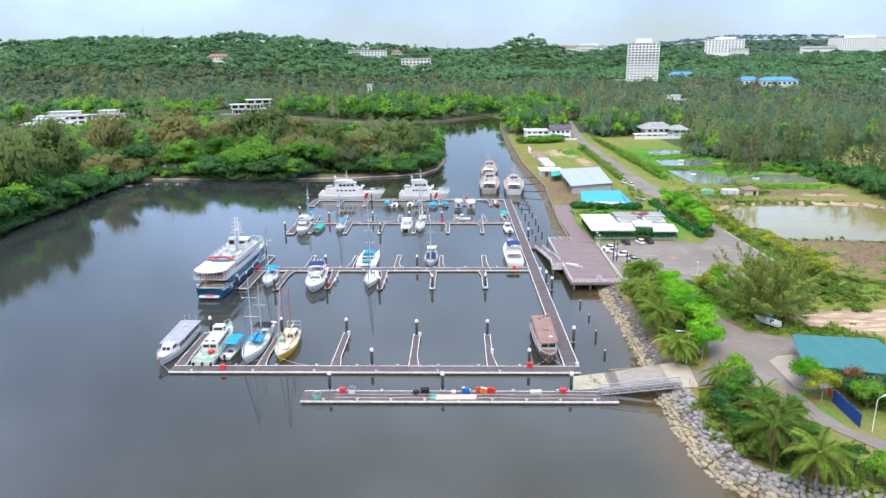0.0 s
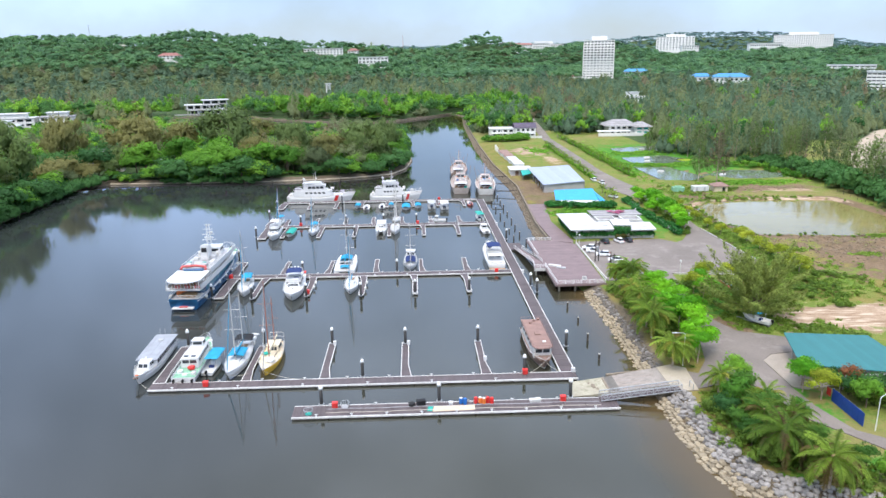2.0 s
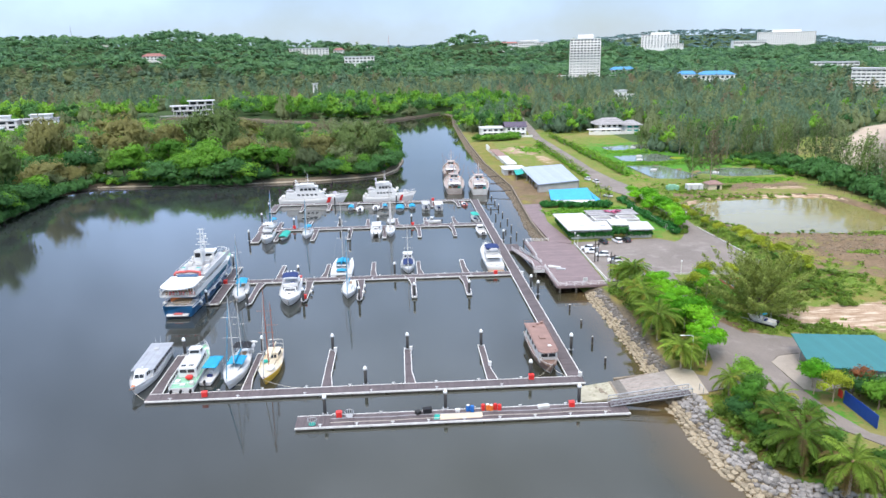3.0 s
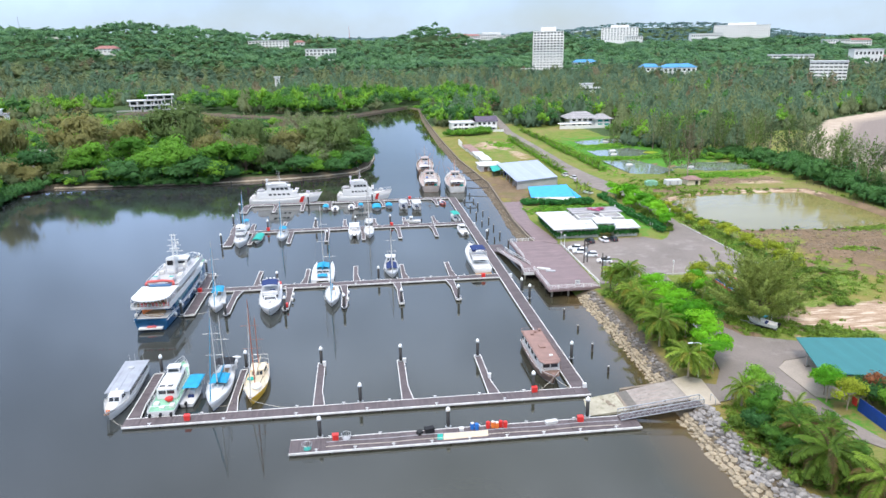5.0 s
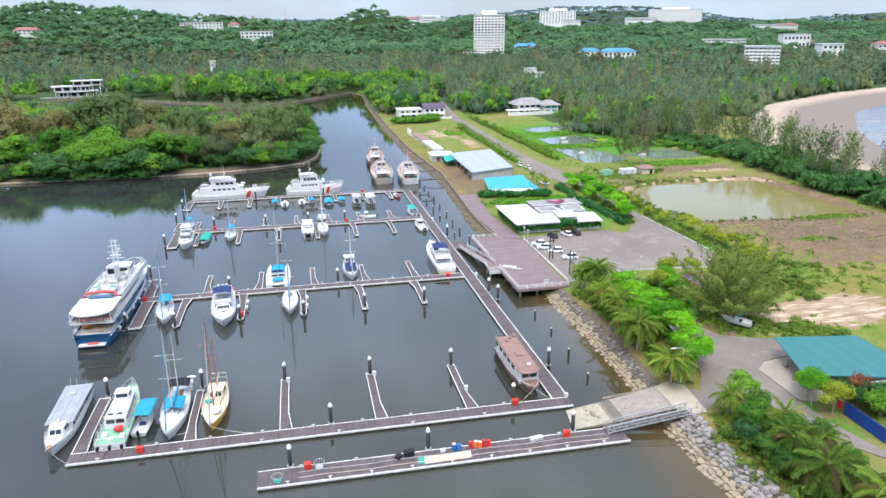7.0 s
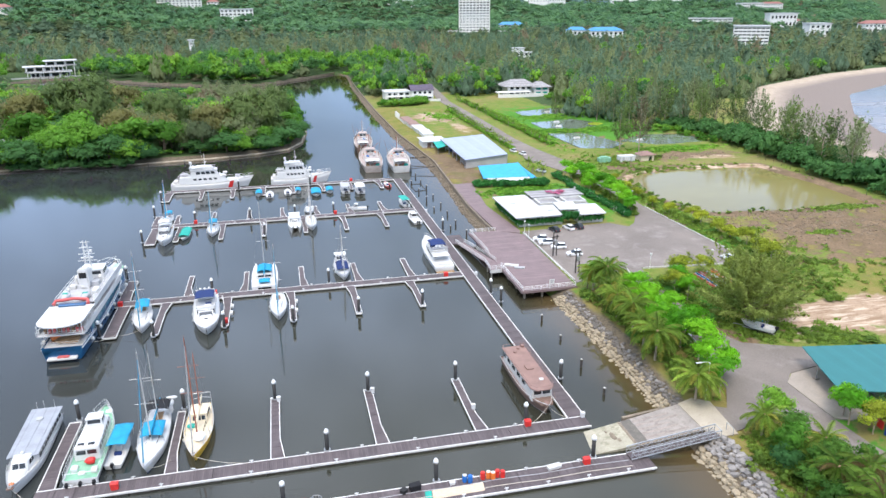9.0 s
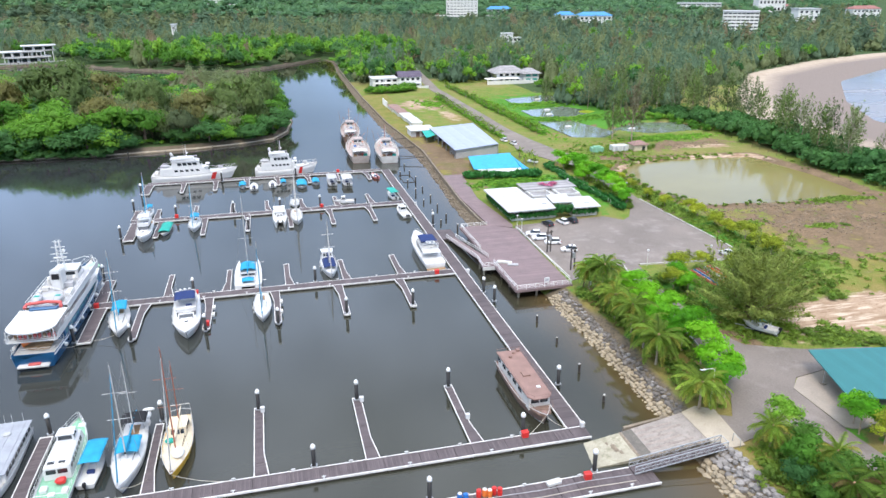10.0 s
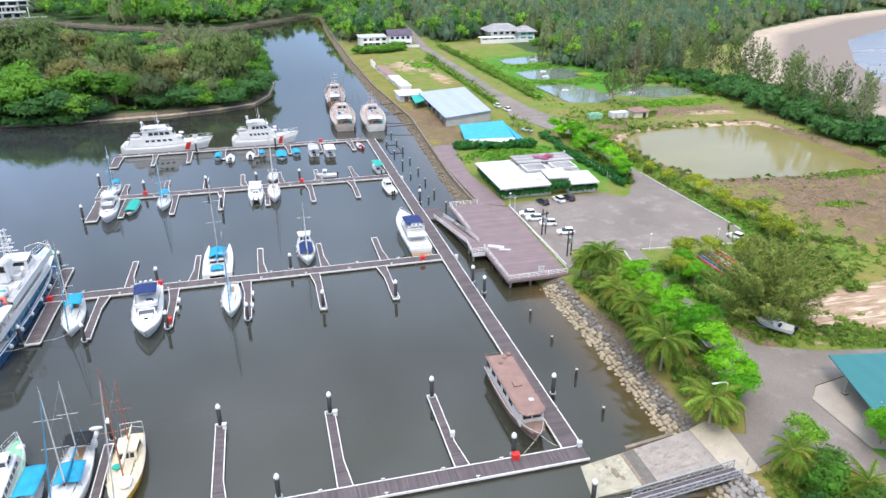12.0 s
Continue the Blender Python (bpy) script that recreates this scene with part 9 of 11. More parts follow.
# woods beyond the canal and on the hills
groups = {"broad": [], "dark": [], "cas": [], "casd": [], "dry": []}
for x0_, x1_, y0_, y1_, st_, sd_ in ((-420, 330, 500, 900, 10.4, 1), (-900, 1300, 900, 1450, 16.5, 2), (-1300, 2000, 1450, 2400, 24, 3), (330, 900, 500, 900, 11.5, 4), (-900, -420, 550, 900, 14, 5), (-200, 2300, 2400, 3300, 41, 6), (-1500, 3600, 3300, 4200, 46, 7)):
    X, Y, rng = scatter(x0_, x1_, y0_, y1_, st_, sd_, 3)
    vis = (X > -60 - 0.69 * (Y + 125)) & (X < 0.9 * (Y + 110)) & ~far_gap(X, Y)
    vis &= sdf(X, Y, PENINSULA) < 0
    X, Y = X[vis], Y[vis]
    belt = lumps(X, Y, 85, 11) + 1.1 * smooth01(Y, 610, 680) * (1 - smooth01(Y, 1060, 1180)) * (X < 150) + 0.8 * (X > 60) * (Y < 1150) - 0.75 * (Y > 1150) - 0.5 * ((X < 100) & (Y < 640))
    r = rng.uniform(0, 1, len(X))
    size = min(st_ / 8.8, 2.2 + st_ / 60) * (0.8 + 0.7 * rng.uniform(0, 1, len(X)) ** 2)
    iscas = belt + (r - 0.5) * 0.7 > 0.12
    zz = ground_z(X, Y)
    rise = 1 + 0.3 * lumps(X, Y, 38, 78)
    up_c = rise * (0.55 + 0.85 * rng.uniform(0, 1, len(X)) ** 2.2) * (1.0 if st_ < 12 else 0.85)
    up_b = rise * rng.uniform(0.8, 1.5, len(X)) * np.where(Y > 1000, 1.25, 1.15)
    for key, sel in (("casd", iscas & (r < 0.5)), ("cas", iscas & (r >= 0.5) & (r < 0.94)), ("dry", iscas & (r >= 0.94)), ("broad", ~iscas & (r < 0.6)), ("dark", ~iscas & (r >= 0.6))):
        u = up_c if key in ("cas", "casd", "dry") else up_b
        groups[key].append((np.stack([X, Y, zz, size, u * (1 if st_ < 20 else 1.15)], 1)[sel], 0 if st_ < 11 else 1 if st_ < 40 else 2))
NAMES = {"broad": ("woodland", "bright green broad-leaved woodland", "leaf_broad"), "dark": ("woodland", "dark green broad-leaved woodland", "leaf_dark"), "cas": ("pine_wood", "feathery grey-green casuarina woodland", "leaf_cas"),
         "casd": ("pine_wood", "dark feathery casuarina woodland", "leaf_casd"), "dry": ("pine_wood", "brownish dry casuarina trees in the wood", "leaf_dry")}
for key, lots in groups.items():
    kind = "cas" if key in ("cas", "casd", "dry") else "broad"
    nm, lab, mt = NAMES[key]
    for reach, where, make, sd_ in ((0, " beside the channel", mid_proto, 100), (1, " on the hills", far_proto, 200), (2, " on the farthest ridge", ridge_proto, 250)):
        # broad woods swap to haze-tinted leaves on the hills, every wood on the ridge
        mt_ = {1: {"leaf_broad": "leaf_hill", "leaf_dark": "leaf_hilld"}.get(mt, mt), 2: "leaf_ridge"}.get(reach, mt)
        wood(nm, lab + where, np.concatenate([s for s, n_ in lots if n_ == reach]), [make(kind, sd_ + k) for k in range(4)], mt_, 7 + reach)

# long upswept boughs with hanging needles
def spreading_crown(seed, boughs, R, H, m=190, size=0.25, thick=1.55):
    rng = np.random.RandomState(seed)
    P, O, A, limbs = [], [], [], []
    for k in range(boughs):
        az, f = k * 2.399 + rng.uniform(-0.3, 0.3), (k + 0.5) / boughs
        el = math.radians(8 + 78 * f ** 1.1 + rng.uniform(-8, 8))
        L = (R * math.cos(el) + H * math.sin(el)) / 1.05 * rng.uniform(0.72, 1.08)
        d = np.array([math.cos(az) * math.cos(el), math.sin(az) * math.cos(el), math.sin(el)])
        u = d + [0, 0, 0.25]
        root = np.array([0, 0, 1.2 + 1.5 * f]) + rng.normal(0, 0.5, 3) * [1, 1, 0]
        s = 0.22 + 0.78 * rng.uniform(0, 1, m) ** 0.75
        rad = thick * np.sqrt(np.clip(1.08 - s, 0.02, 1)) * rng.uniform(0.3, 1.0, m)
        q = rng.normal(0, 1, (m, 3))
        q /= np.linalg.norm(q, axis=1, keepdims=True)
        ctr = root + s[:, None] * L * d + (s[:, None] ** 2) * [0, 0, 0.10 * L * math.cos(el)]
        P.append(ctr + q * rad[:, None])
        O.append(q * 0.6 + d * 0.5 + [0, 0, 0.4])
        A.append(np.tile(u, (m, 1)) + q * 0.45)
        limbs.append((root, root + d * L * 0.55 + [0, 0, 0.03 * L]))
    return cards(rng, np.concatenate(P), np.concatenate(O), size, 2.1, 0.5, np.concatenate(A)), limbs


def dome_crown(seed, n, size, R, H, lumps_=34):
    """A broad dome of upswept feathery tufts, thin at the rim."""
    rng = np.random.RandomState(seed)
    c = shell(rng, lumps_, -0.15) * rng.uniform(0.5, 0.92, (lumps_, 1))
    ctr = np.array([0, 0, H * 0.42])
    P, O, A, cores = [], [], [], []
    for d0 in c:
        q = d0 * [R, R, H * 0.5] + ctr
        r = R * rng.uniform(0.2, 0.32)
        d = shell(rng, n // lumps_, -0.6)
        u = rng.uniform(0.5, 1.2, (len(d), 1))
        P.append(q + d * u * [r, r, r * 1.15])
        O.append(d * 0.5 + d0 * 0.8 + [0, 0, 0.35])
        A.append(d * 0.5 + d0 * 0.8 + [0, 0, 0.8])
        cores.append((q, np.array([r, r, r]) * 0.62, d0 * 0.8 + [0, 0, 0.35]))
    return with_cores(cards(rng, np.concatenate(P), np.concatenate(O), size, 1.8, 0.4, np.concatenate(A)), cores)


WIDE = [(mesh_of(dome_crown(720 + k, 2100, 0.55, 12, 20), mt), trunk_mesh(730 + k, 14, 0.5, 12, 0.04, 7.0, "bark", 0.2)) for k, mt in enumerate(("leaf_umber", "leaf_moss", "leaf_moss", "leaf_cas"))]
BIG_CAS = ((-181.7, 273.6, 22.4, 15.1, 0), (-137.6, 297, 23.7, 16.2, 1), (-164.2, 292, 17.3, 9.6, 0), (-72.7, 246.8, 15.7, 8.9, 0), (-55.7, 253, 19, 11.8, 2), (-95.9, 275, 18.5, 9.9, 1), (-199.5, 144.4, 26, 11.5, 2), (-204, 178, 26.5, 14.3, 2),
           (-206, 243.5, 24.2, 10.9, 0), (-131.7, 338.5, 15.7, 12.7, 0), (-45, 278.2, 18.4, 8.1, 2), (-116, 262, 13, 8, 0), (-198, 110, 24, 12, 2))

# the wooded point and the bank beyond it
X, Y, rng = scatter(-440, -28, 60, 545, 9.4, 21, 3.0)
clear = (np.hypot((X + 206) / 11, (Y - 268) / 14) < 1) | (np.hypot((X + 186) / 9, (Y - 246) / 12) < 1) | (np.hypot((X + 209) / 9, (Y - 298) / 10) < 1) | (np.hypot((X + 85) / 26, (Y - 368) / 12) < 1) | (np.hypot((X + 165) / 14, (Y - 262) / 8) < 1) | (np.hypot((X + 128) / 14, (Y - 405) / 10) < 1) | (np.hypot((X + 70) / 10, (Y - 243) / 5) < 1)
keep = ~clear & ~((Y > 420) & (land_dist(X, Y) < 16)) & (X > -75 - 0.69 * (Y + 125)) & ~((X < -240) & (Y < 140))
for x, y, h_, r_, k in BIG_CAS:
    keep &= np.hypot(X - x, Y - y) > r_ * 0.55
    ob = tree_thing("casuarina_tree", "large spreading casuarina with feathery grey-green crown", *WIDE[k], pose(x, y, 1.8, 0, 0, x * 37 % 360), "bank trees")
    ob.scale = (r_ / 10.2, r_ / 10.2, h_ / 14.5)
X, Y = X[keep], Y[keep]
d_bank = land_dist(X, Y)
pick = rng.uniform(0, 1, len(X))
near_front = ((Y < 268) & (X > -205) & (d_bank < 36)) | ((X < -185) & (X > -215) & (Y < 240) & (Y > 100))
lm_ = lumps(X, Y, 34, 33)
spots = {"broad": [], "dark": [], "cas": [], "dry": []}
count = 0
for x, y, d, p, nf, q_ in zip(X, Y, d_bank, pick, near_front, lm_):
    if d < 8 and p < 0.75:
        kind, k = "low", 2 + int(p * 100) % 2
    elif q_ + (p - 0.5) * 0.9 > 0.18:
        kind, k = "cas", (0, 1, 0, 2, 1, 0, 2, 1, 3)[int(p * 1000) % 9]
    else:
        kind, k = "broad", int(p * 1000) % 4 if p < 0.8 else int(p * 1000) % 2
    rz, z = p * 9999 % 360, float(ground_z(np.array([x]), np.array([y]))[0])
    if nf:
        sc = 0.75 + 0.8 * (p * 77 % 1) ** 2
        if kind == "low":
            c_, t_ = BROAD[k]
            ob = tree_thing("mangrove_tree", "dark green mangrove tree at the water's edge", c_, t_, pose(x, y, z - 1.6, 0, 0, rz), "bank trees")
            ob.scale = (sc * 1.5, sc * 1.5, sc * 0.95)
        elif kind == "cas":
            c_, t_ = WIDE[(k + int(p * 500)) % 4]
            ob = tree_thing("casuarina_tree", "feathery casuarina with a rounded olive crown", c_, t_, pose(x, y, z - 0.2, 0, 0, rz), "bank trees")
            ob.scale = (sc * 0.66, sc * 0.66, 0.5 + 0.35 * (p * 31 % 1))
        else:
            c_, t_ = BROAD[k]
            ob = tree_thing("broadleaf_tree", "rounded green broad-leaved tree", c_, t_, pose(x, y, z - 0.2, 0, 0, rz), "bank trees")
            ob.scale = (sc * 1.4, sc * 1.4, sc * 1.2)
        count += 1
    else:
        key = "cas" if kind == "cas" and k != 3 else "dry" if kind == "cas" else "dark" if k > 1 else "broad"
        spots[key].append((x, y, z, 0.85 + 0.75 * (p * 77 % 1) ** 2, ((0.5 + 0.3 * (p * 31 % 1)) if kind == "cas" else (0.75 + 0.45 * (p * 31 % 1))) * (0.32 if d < 60 and y > 400 and x < -95 else 0.6 if d < 22 and y > 400 else 1)))
for key, rows_ in spots.items():
    kind = "cas" if key in ("cas", "dry") else "broad"
    nm, lab, mt = NAMES[key]
    wood(nm, lab + " on the point", np.array(rows_), [point_proto(kind, 300 + k) for k in range(4)], mt, 9)

# trees between channel and road, north of the villa, and east of the ponds
lots = {"broad": [], "dark": [], "cas": [], "casd": []}
for x0_, x1_, y0_, y1_, st_, cas_share, sd_ in ((14, 58, 388, 520, 8, 0.35, 41), (64, 170, 395, 520, 8.5, 0.6, 42), (132, 200, 300, 400, 8, 0.75, 43), (112, 175, 262, 305, 10, 0.9, 46), (170, 480, 330, 520, 10, 0.9, 44), (76, 110, 385, 420, 8, 0.3, 45)):
    X, Y, rng = scatter(x0_, x1_, y0_, y1_, st_, sd_, 4)
    ok = ~far_gap(X, Y)
    for x, y in zip(X[ok], Y[ok]):
        p = rng.uniform()
        key = ("casd" if rng.uniform() < 0.55 else "cas") if p < cas_share else ("broad" if rng.uniform() < 0.6 else "dark")
        z = float(ground_z(np.array([x]), np.array([y]))[0])
        lots[key].append((x, y, z, rng.uniform(0.8, 1.2), 0.6 + 0.7 * rng.uniform() ** 1.8 if "cas" in key else rng.uniform(0.9, 1.5)))
for key, rows_ in lots.items():
    nm, lab, mt = NAMES[key]
    wood(nm, lab + " behind the villas", np.array(rows_), [mid_proto("cas" if "cas" in key else "broad", 400 + k) for k in range(4)], mt, 10)


def bushes(name, label, spots, mat_, seed, n=170, size=0.34):
    protos = [crown_broad(seed + k, n, size, 2.2, 2.6, 0.0, 9) for k in range(4)]
    return wood(name, label, np.array(spots), protos, mat_, seed)


def strip_of(line, width, step, lo, hi, seed, z=None):
    """Places along a line, for hedges and scrub."""
    rng = np.random.RandomState(seed)
    out = []
    for (ax, ay), (bx, by) in zip(line, line[1:]):
        d = math.dist((ax, ay), (bx, by))
        nx_, ny_ = -(by - ay) / d, (bx - ax) / d
        for k in range(int(d / step) + 1):
            f, o = (k + rng.uniform(-0.4, 0.4)) * step / d, rng.uniform(-width / 2, width / 2)
            x, y = ax + (bx - ax) * f + nx_ * o, ay + (by - ay) * f + ny_ * o
            s = rng.uniform(lo, hi)
            out.append((x, y, float(ground_z(np.array([x]), np.array([y]))[0]) - 0.2 if z is None else z, s, s * rng.uniform(0.75, 1.2)))
    return out


# broad mangroves that hang over the stone bank
for k, (x, y, w, hh) in enumerate(((-152, 221, 1.5, 0.75), (-145, 222, 1.7, 0.95), (-137, 221, 1.6, 0.8), (-129, 221, 1.8, 1.0), (-121, 220, 1.6, 0.9), (-113, 220.5, 1.9, 1.05), (-105, 221, 1.6, 0.85), (-100, 223, 1.3, 0.7), (-188, 118, 1.7, 1.0), (-188, 128, 1.9, 1.1),
                                   (-188.5, 139, 1.7, 0.9), (-188, 150, 1.8, 1.0), (-188.5, 161, 1.6, 0.8), (-189, 172, 1.8, 0.95), (-189, 184, 1.5, 0.8), (-191, 196, 1.5, 0.8), (-188, 106, 1.9, 1.1), (-189, 94, 2.0, 1.2), (-62, 229, 1.2, 0.7), (-50, 232, 1.3, 0.7), (-41, 240, 1.4, 0.9))):
    c_, t_ = BROAD[2 + k % 2] if k % 3 else BROAD[k % 2]
    ob = tree_thing("mangrove_tree", "wide mangrove tree hanging over the stone bank", c_, t_, pose(x, y, -0.9, 0, 0, k * 71), "bank trees")
    ob.scale = (w * 1.2, w * 1.2, hh * 1.5)
for k, (x, y, w, hh) in enumerate(((-41, 262, 1.7, 1.3), (-39.5, 288, 1.6, 1.25), (-41, 314, 1.7, 1.2), (-60, 238, 1.2, 1.0), (-67, 242, 1.3, 1.1), (-87, 236, 1.3, 1.0), (-92, 244, 1.5, 1.2), (-140, 232, 1.7, 1.3), (-125, 232, 1.6, 1.2), (-42, 340, 1.6, 1.2), (-50, 300, 1.8, 1.5))):
    ob = tree_thing("broadleaf_tree", "full rounded bright green tree on the point", *BROAD[k % 2], pose(x, y, 1.6, 0, 0, k * 97), "bank trees")
    ob.scale = (w, w, hh)
# belt of bushes behind the ponds, with thin casuarinas
belt = strip_of([(146, 240), (158, 216), (163, 190), (158, 160), (153, 130), (152, 100), (156, 60)], 13, 1.4, 1.4, 2.6, 51) + strip_of([(160, 196), (158, 160), (156, 130), (158, 90), (162, 50)], 20, 1.5, 1.8, 3.2, 52)
fringe = [p for p in strip_of([(-191, 118), (-190, 143), (-191, 188), (-193, 210)], 6, 1.9, 0.9, 1.9, 56) + strip_of([(-178, 225), (-150, 223.5), (-110, 222.5), (-98, 224)], 5, 1.7, 0.9, 2.0, 57)
          + strip_of([(-64, 230), (-52, 233), (-44, 238), (-39, 250), (-36, 277), (-37, 345), (-42, 415)], 5, 2.0, 0.8, 1.8, 58) + strip_of([(-96, 229), (-80, 229), (-66, 232)], 4, 2.6, 0.6, 1.3, 59)]
bushes("bush_belt", "dark mangroves hanging over the water's edge", strip_of([(-186, 40), (-185.6, 115), (-185, 143), (-186, 190), (-187.5, 205), (-178, 218)], 4, 1.5, 1.1, 2.3, 60, 0.0) + strip_of([(-150, 219.5), (-104, 218)], 3, 1.3, 1.0, 2.0, 46, 0.0), "leaf_dark", 45)
bushes("bush_belt", "dark mangrove bushes overhanging the bank", fringe[::2], "leaf_dark", 48)
bushes("bush_belt", "green bushes overhanging the bank", fringe[1::2], "leaf_broad", 49)
bushes("bush_belt", "dense dark green bushes along the earth bank", belt, "leaf_dark", 53)
bushes("bush_belt", "bright green bushes along the earth bank", strip_of([(120, 232), (146, 226), (150, 190)], 7, 1.6, 0.7, 1.3, 54), "leaf_broad", 55)
for k, (x, y, s) in enumerate(((104, 184, 1.15), (98, 190, 0.95), (152, 232, 0.9), (158, 226, 1.0), (164, 221, 1.1), (168, 212, 1.15), (170, 205, 1.1), (158, 159, 1.1), (160, 152, 1.0), (150, 132, 1.05), (154, 122, 1.0), (146, 238, 0.9), (140, 246, 0.95),
                               (134, 252, 0.9), (128, 258, 1.0), (162, 170, 0.95), (122, 266, 0.95), (116, 284, 0.9), (150, 250, 1.0), (112, 300, 0.85), (170, 196, 1.05), (166, 186, 0.95), (172, 178, 1.0), (168, 240, 0.95), (176, 248, 1.0), (184, 262, 1.0), (160, 262, 0.9), (172, 276, 0.95), (190, 284, 1.0), (146, 276, 0.9), (154, 290, 0.95), (136, 288, 0.9), (166, 145, 0.95), (164, 132, 1.0), (166, 116, 1.0), (168, 104, 0.95))):
    c_, t_ = THIN[k % 2]
    ob = tree_thing("casuarina_tree", "thin open casuarina with a pale trunk" if k != 0 else "thin casuarina with sparse brownish crown", THIN[2][0] if k == 0 else c_, t_, pose(x, y, float(ground_z(np.array([x]), np.array([y]))[0]) - 0.2, 0, 0, k * 77), "bank casuarinas")
    ob.scale = (s, s, s)

# scrub on the open ground
bushes("scrub", "low green scrub on the open field", [(x + dx * s, y + dy * s, 2.0, s * k, s * k * 0.33) for dx, dy, k in ((0, 0, 0.7), (1.6, 0.7, 0.45), (-1.4, 0.9, 0.5), (0.6, -1.3, 0.4), (-2.6, -0.6, 0.3)) for x, y, s in ((78, 76, 1.6), (82, 73, 1.3), (95, 68, 1.6), (99, 67, 1.2), (79, 52, 2.0), (84, 49, 1.6), (75, 57, 1.8), (118, 88, 2.0), (124, 90, 1.6), (106, 69, 1.4), (70, 50, 2.2), (66, 42, 2.0),
                                                                                        (74, 44, 1.6), (57, 17, 1.2), (54, 15, 1.3), (52, 18, 1.2), (62, 12, 1.2), (60, 14, 0.9), (90, 152, 1.5), (105, 172, 1.6), (102, 168, 1.2))]
       + strip_of([(70, 150), (72, 120), (74, 98), (100, 91), (135, 92)], 6, 1.7, 0.15, 0.5, 61) + strip_of([(72, 60), (70, 40), (66, 30)], 9, 0.7, 0.3, 0.7, 62) + strip_of([(76, 142), (73, 118), (76, 98)], 7, 1.4, 0.2, 0.6, 63) + strip_of([(128, 152), (141, 140), (142, 118)], 5, 6, 0.2, 0.5, 73), "leaf_scrub", 64)
bushes("hedge", "low green hedge below the young palms along the road", strip_of([(53.2, 200), (53.2, 325)], 2.2, 1.1, 0.35, 0.75, 74) + strip_of([(73, 206), (70, 365)], 2.2, 1.1, 0.35, 0.8, 75), "leaf_broad", 76, 70, 0.5)
bushes("undergrowth", "yellow-green undergrowth along the verge of the car park", strip_of([(58.5, 98), (60, 120), (61.5, 152)], 4.5, 0.9, 0.35, 0.8, 77) + strip_of([(68.8, 62), (69, 100), (70, 150)], 5.5, 0.8, 0.12, 0.34, 78) + strip_of([(64, 44), (70, 60), (74, 78)], 9, 0.9, 0.15, 0.42, 79), "leaf_scrub", 80, 90, 0.36)
bushes("hedge", "green hedge around the villas and gardens", strip_of([(18, 352), (28, 350), (38, 352), (48, 356)], 9, 1.0, 1.0, 1.9, 65) + strip_of([(130, 356), (145, 345), (158, 335)], 10, 1.2, 1.0, 1.9, 66), "leaf_broad", 67)
bushes("hedge", "leafy hedge of climbers along the fence", strip_of([(53.5, 152), (53, 131), (56, 97)], 2.0, 0.8, 0.55, 0.85, 68) + strip_of([(21, 143.4), (33, 141), (46, 140)], 2.5, 0.8, 0.6, 1.2, 69), "hedge_net", 70)
bushes("climbers", "dense green climbers covering the cafe walls",
       [(x, y, 2.0, 0.32, 0.95) for x, y in [(19.9, 94.6 + 0.5 * k) for k in range(44)] + [(20.4 + 0.5 * k, 94.8) for k in range(27)] + [(38.6 + 0.5 * k, 94.3) for k in range(15)] + [(34.5 + 0.4 * k, 96.6) for k in range(10)]]
       + [(33.8 + 0.5 * k, 95.6, 2.0, 0.6, 1.4) for k in range(9)], "hedge_net", 71, 150, 0.26)
tagged(bushes("flowers", "pink flowering climber on the pavilion roof", [(39.5, 116.5, 5.2, 0.9, 0.35), (41.5, 117.5, 5.2, 0.8, 0.35), (38.0, 117.5, 5.2, 0.7, 0.3)], "pink_flower", 72, 200, 0.3), category="flowers")


def clod(seed):
    rng = np.random.RandomState(seed)
    v = OCT_V * [0.5, 0.5, 0.35] * rng.uniform(0.7, 1.3, (6, 1))
    return v, OCT_F, OCT_V


def tuft(seed, n=16, size=0.34):
    """A tuft of rough grass: blades leaning outwards."""
    rng = np.random.RandomState(seed)
    az, r = rng.uniform(0, math.tau, n), rng.uniform(0, 0.8, n)
    out = np.stack([np.cos(az) * 0.6, np.sin(az) * 0.6, np.ones(n)], 1)
    pos = np.stack([np.cos(az) * r, np.sin(az) * r, np.full(n, 0.22)], 1)
    return cards(rng, pos, out, size, 1.5, 0.4, out)


def spread_on(areas, seed, lo, hi):
    """Places on the ground inside soft ellipses; areas: centre, half-widths, how many."""
    rng = np.random.RandomState(seed)
    rows_ = []
    for cx, cy, ax, ay, count_ in areas:
        x, y = cx + ax * rng.normal(0, 0.5, count_), cy + ay * rng.normal(0, 0.5, count_)
        ok = np.max([sdf(x, y, p) for p in (LANE, PARKING, APRON, ROAD_NORTH, POND_1, POND_3, POND_4, POND_5)], axis=0) < -0.8
        ok &= (land_dist(x, y) > 6.5) & ~((x < 21.5) & (y > -10) & (y < 2.5))
        x, y = x[ok], y[ok]
        k = rng.uniform(lo, hi, len(x))
        rows_.append(np.stack([x, y, ground_z(x, y), k, k * rng.uniform(0.7, 1.2, len(x))], 1))
    return np.concatenate(rows_)


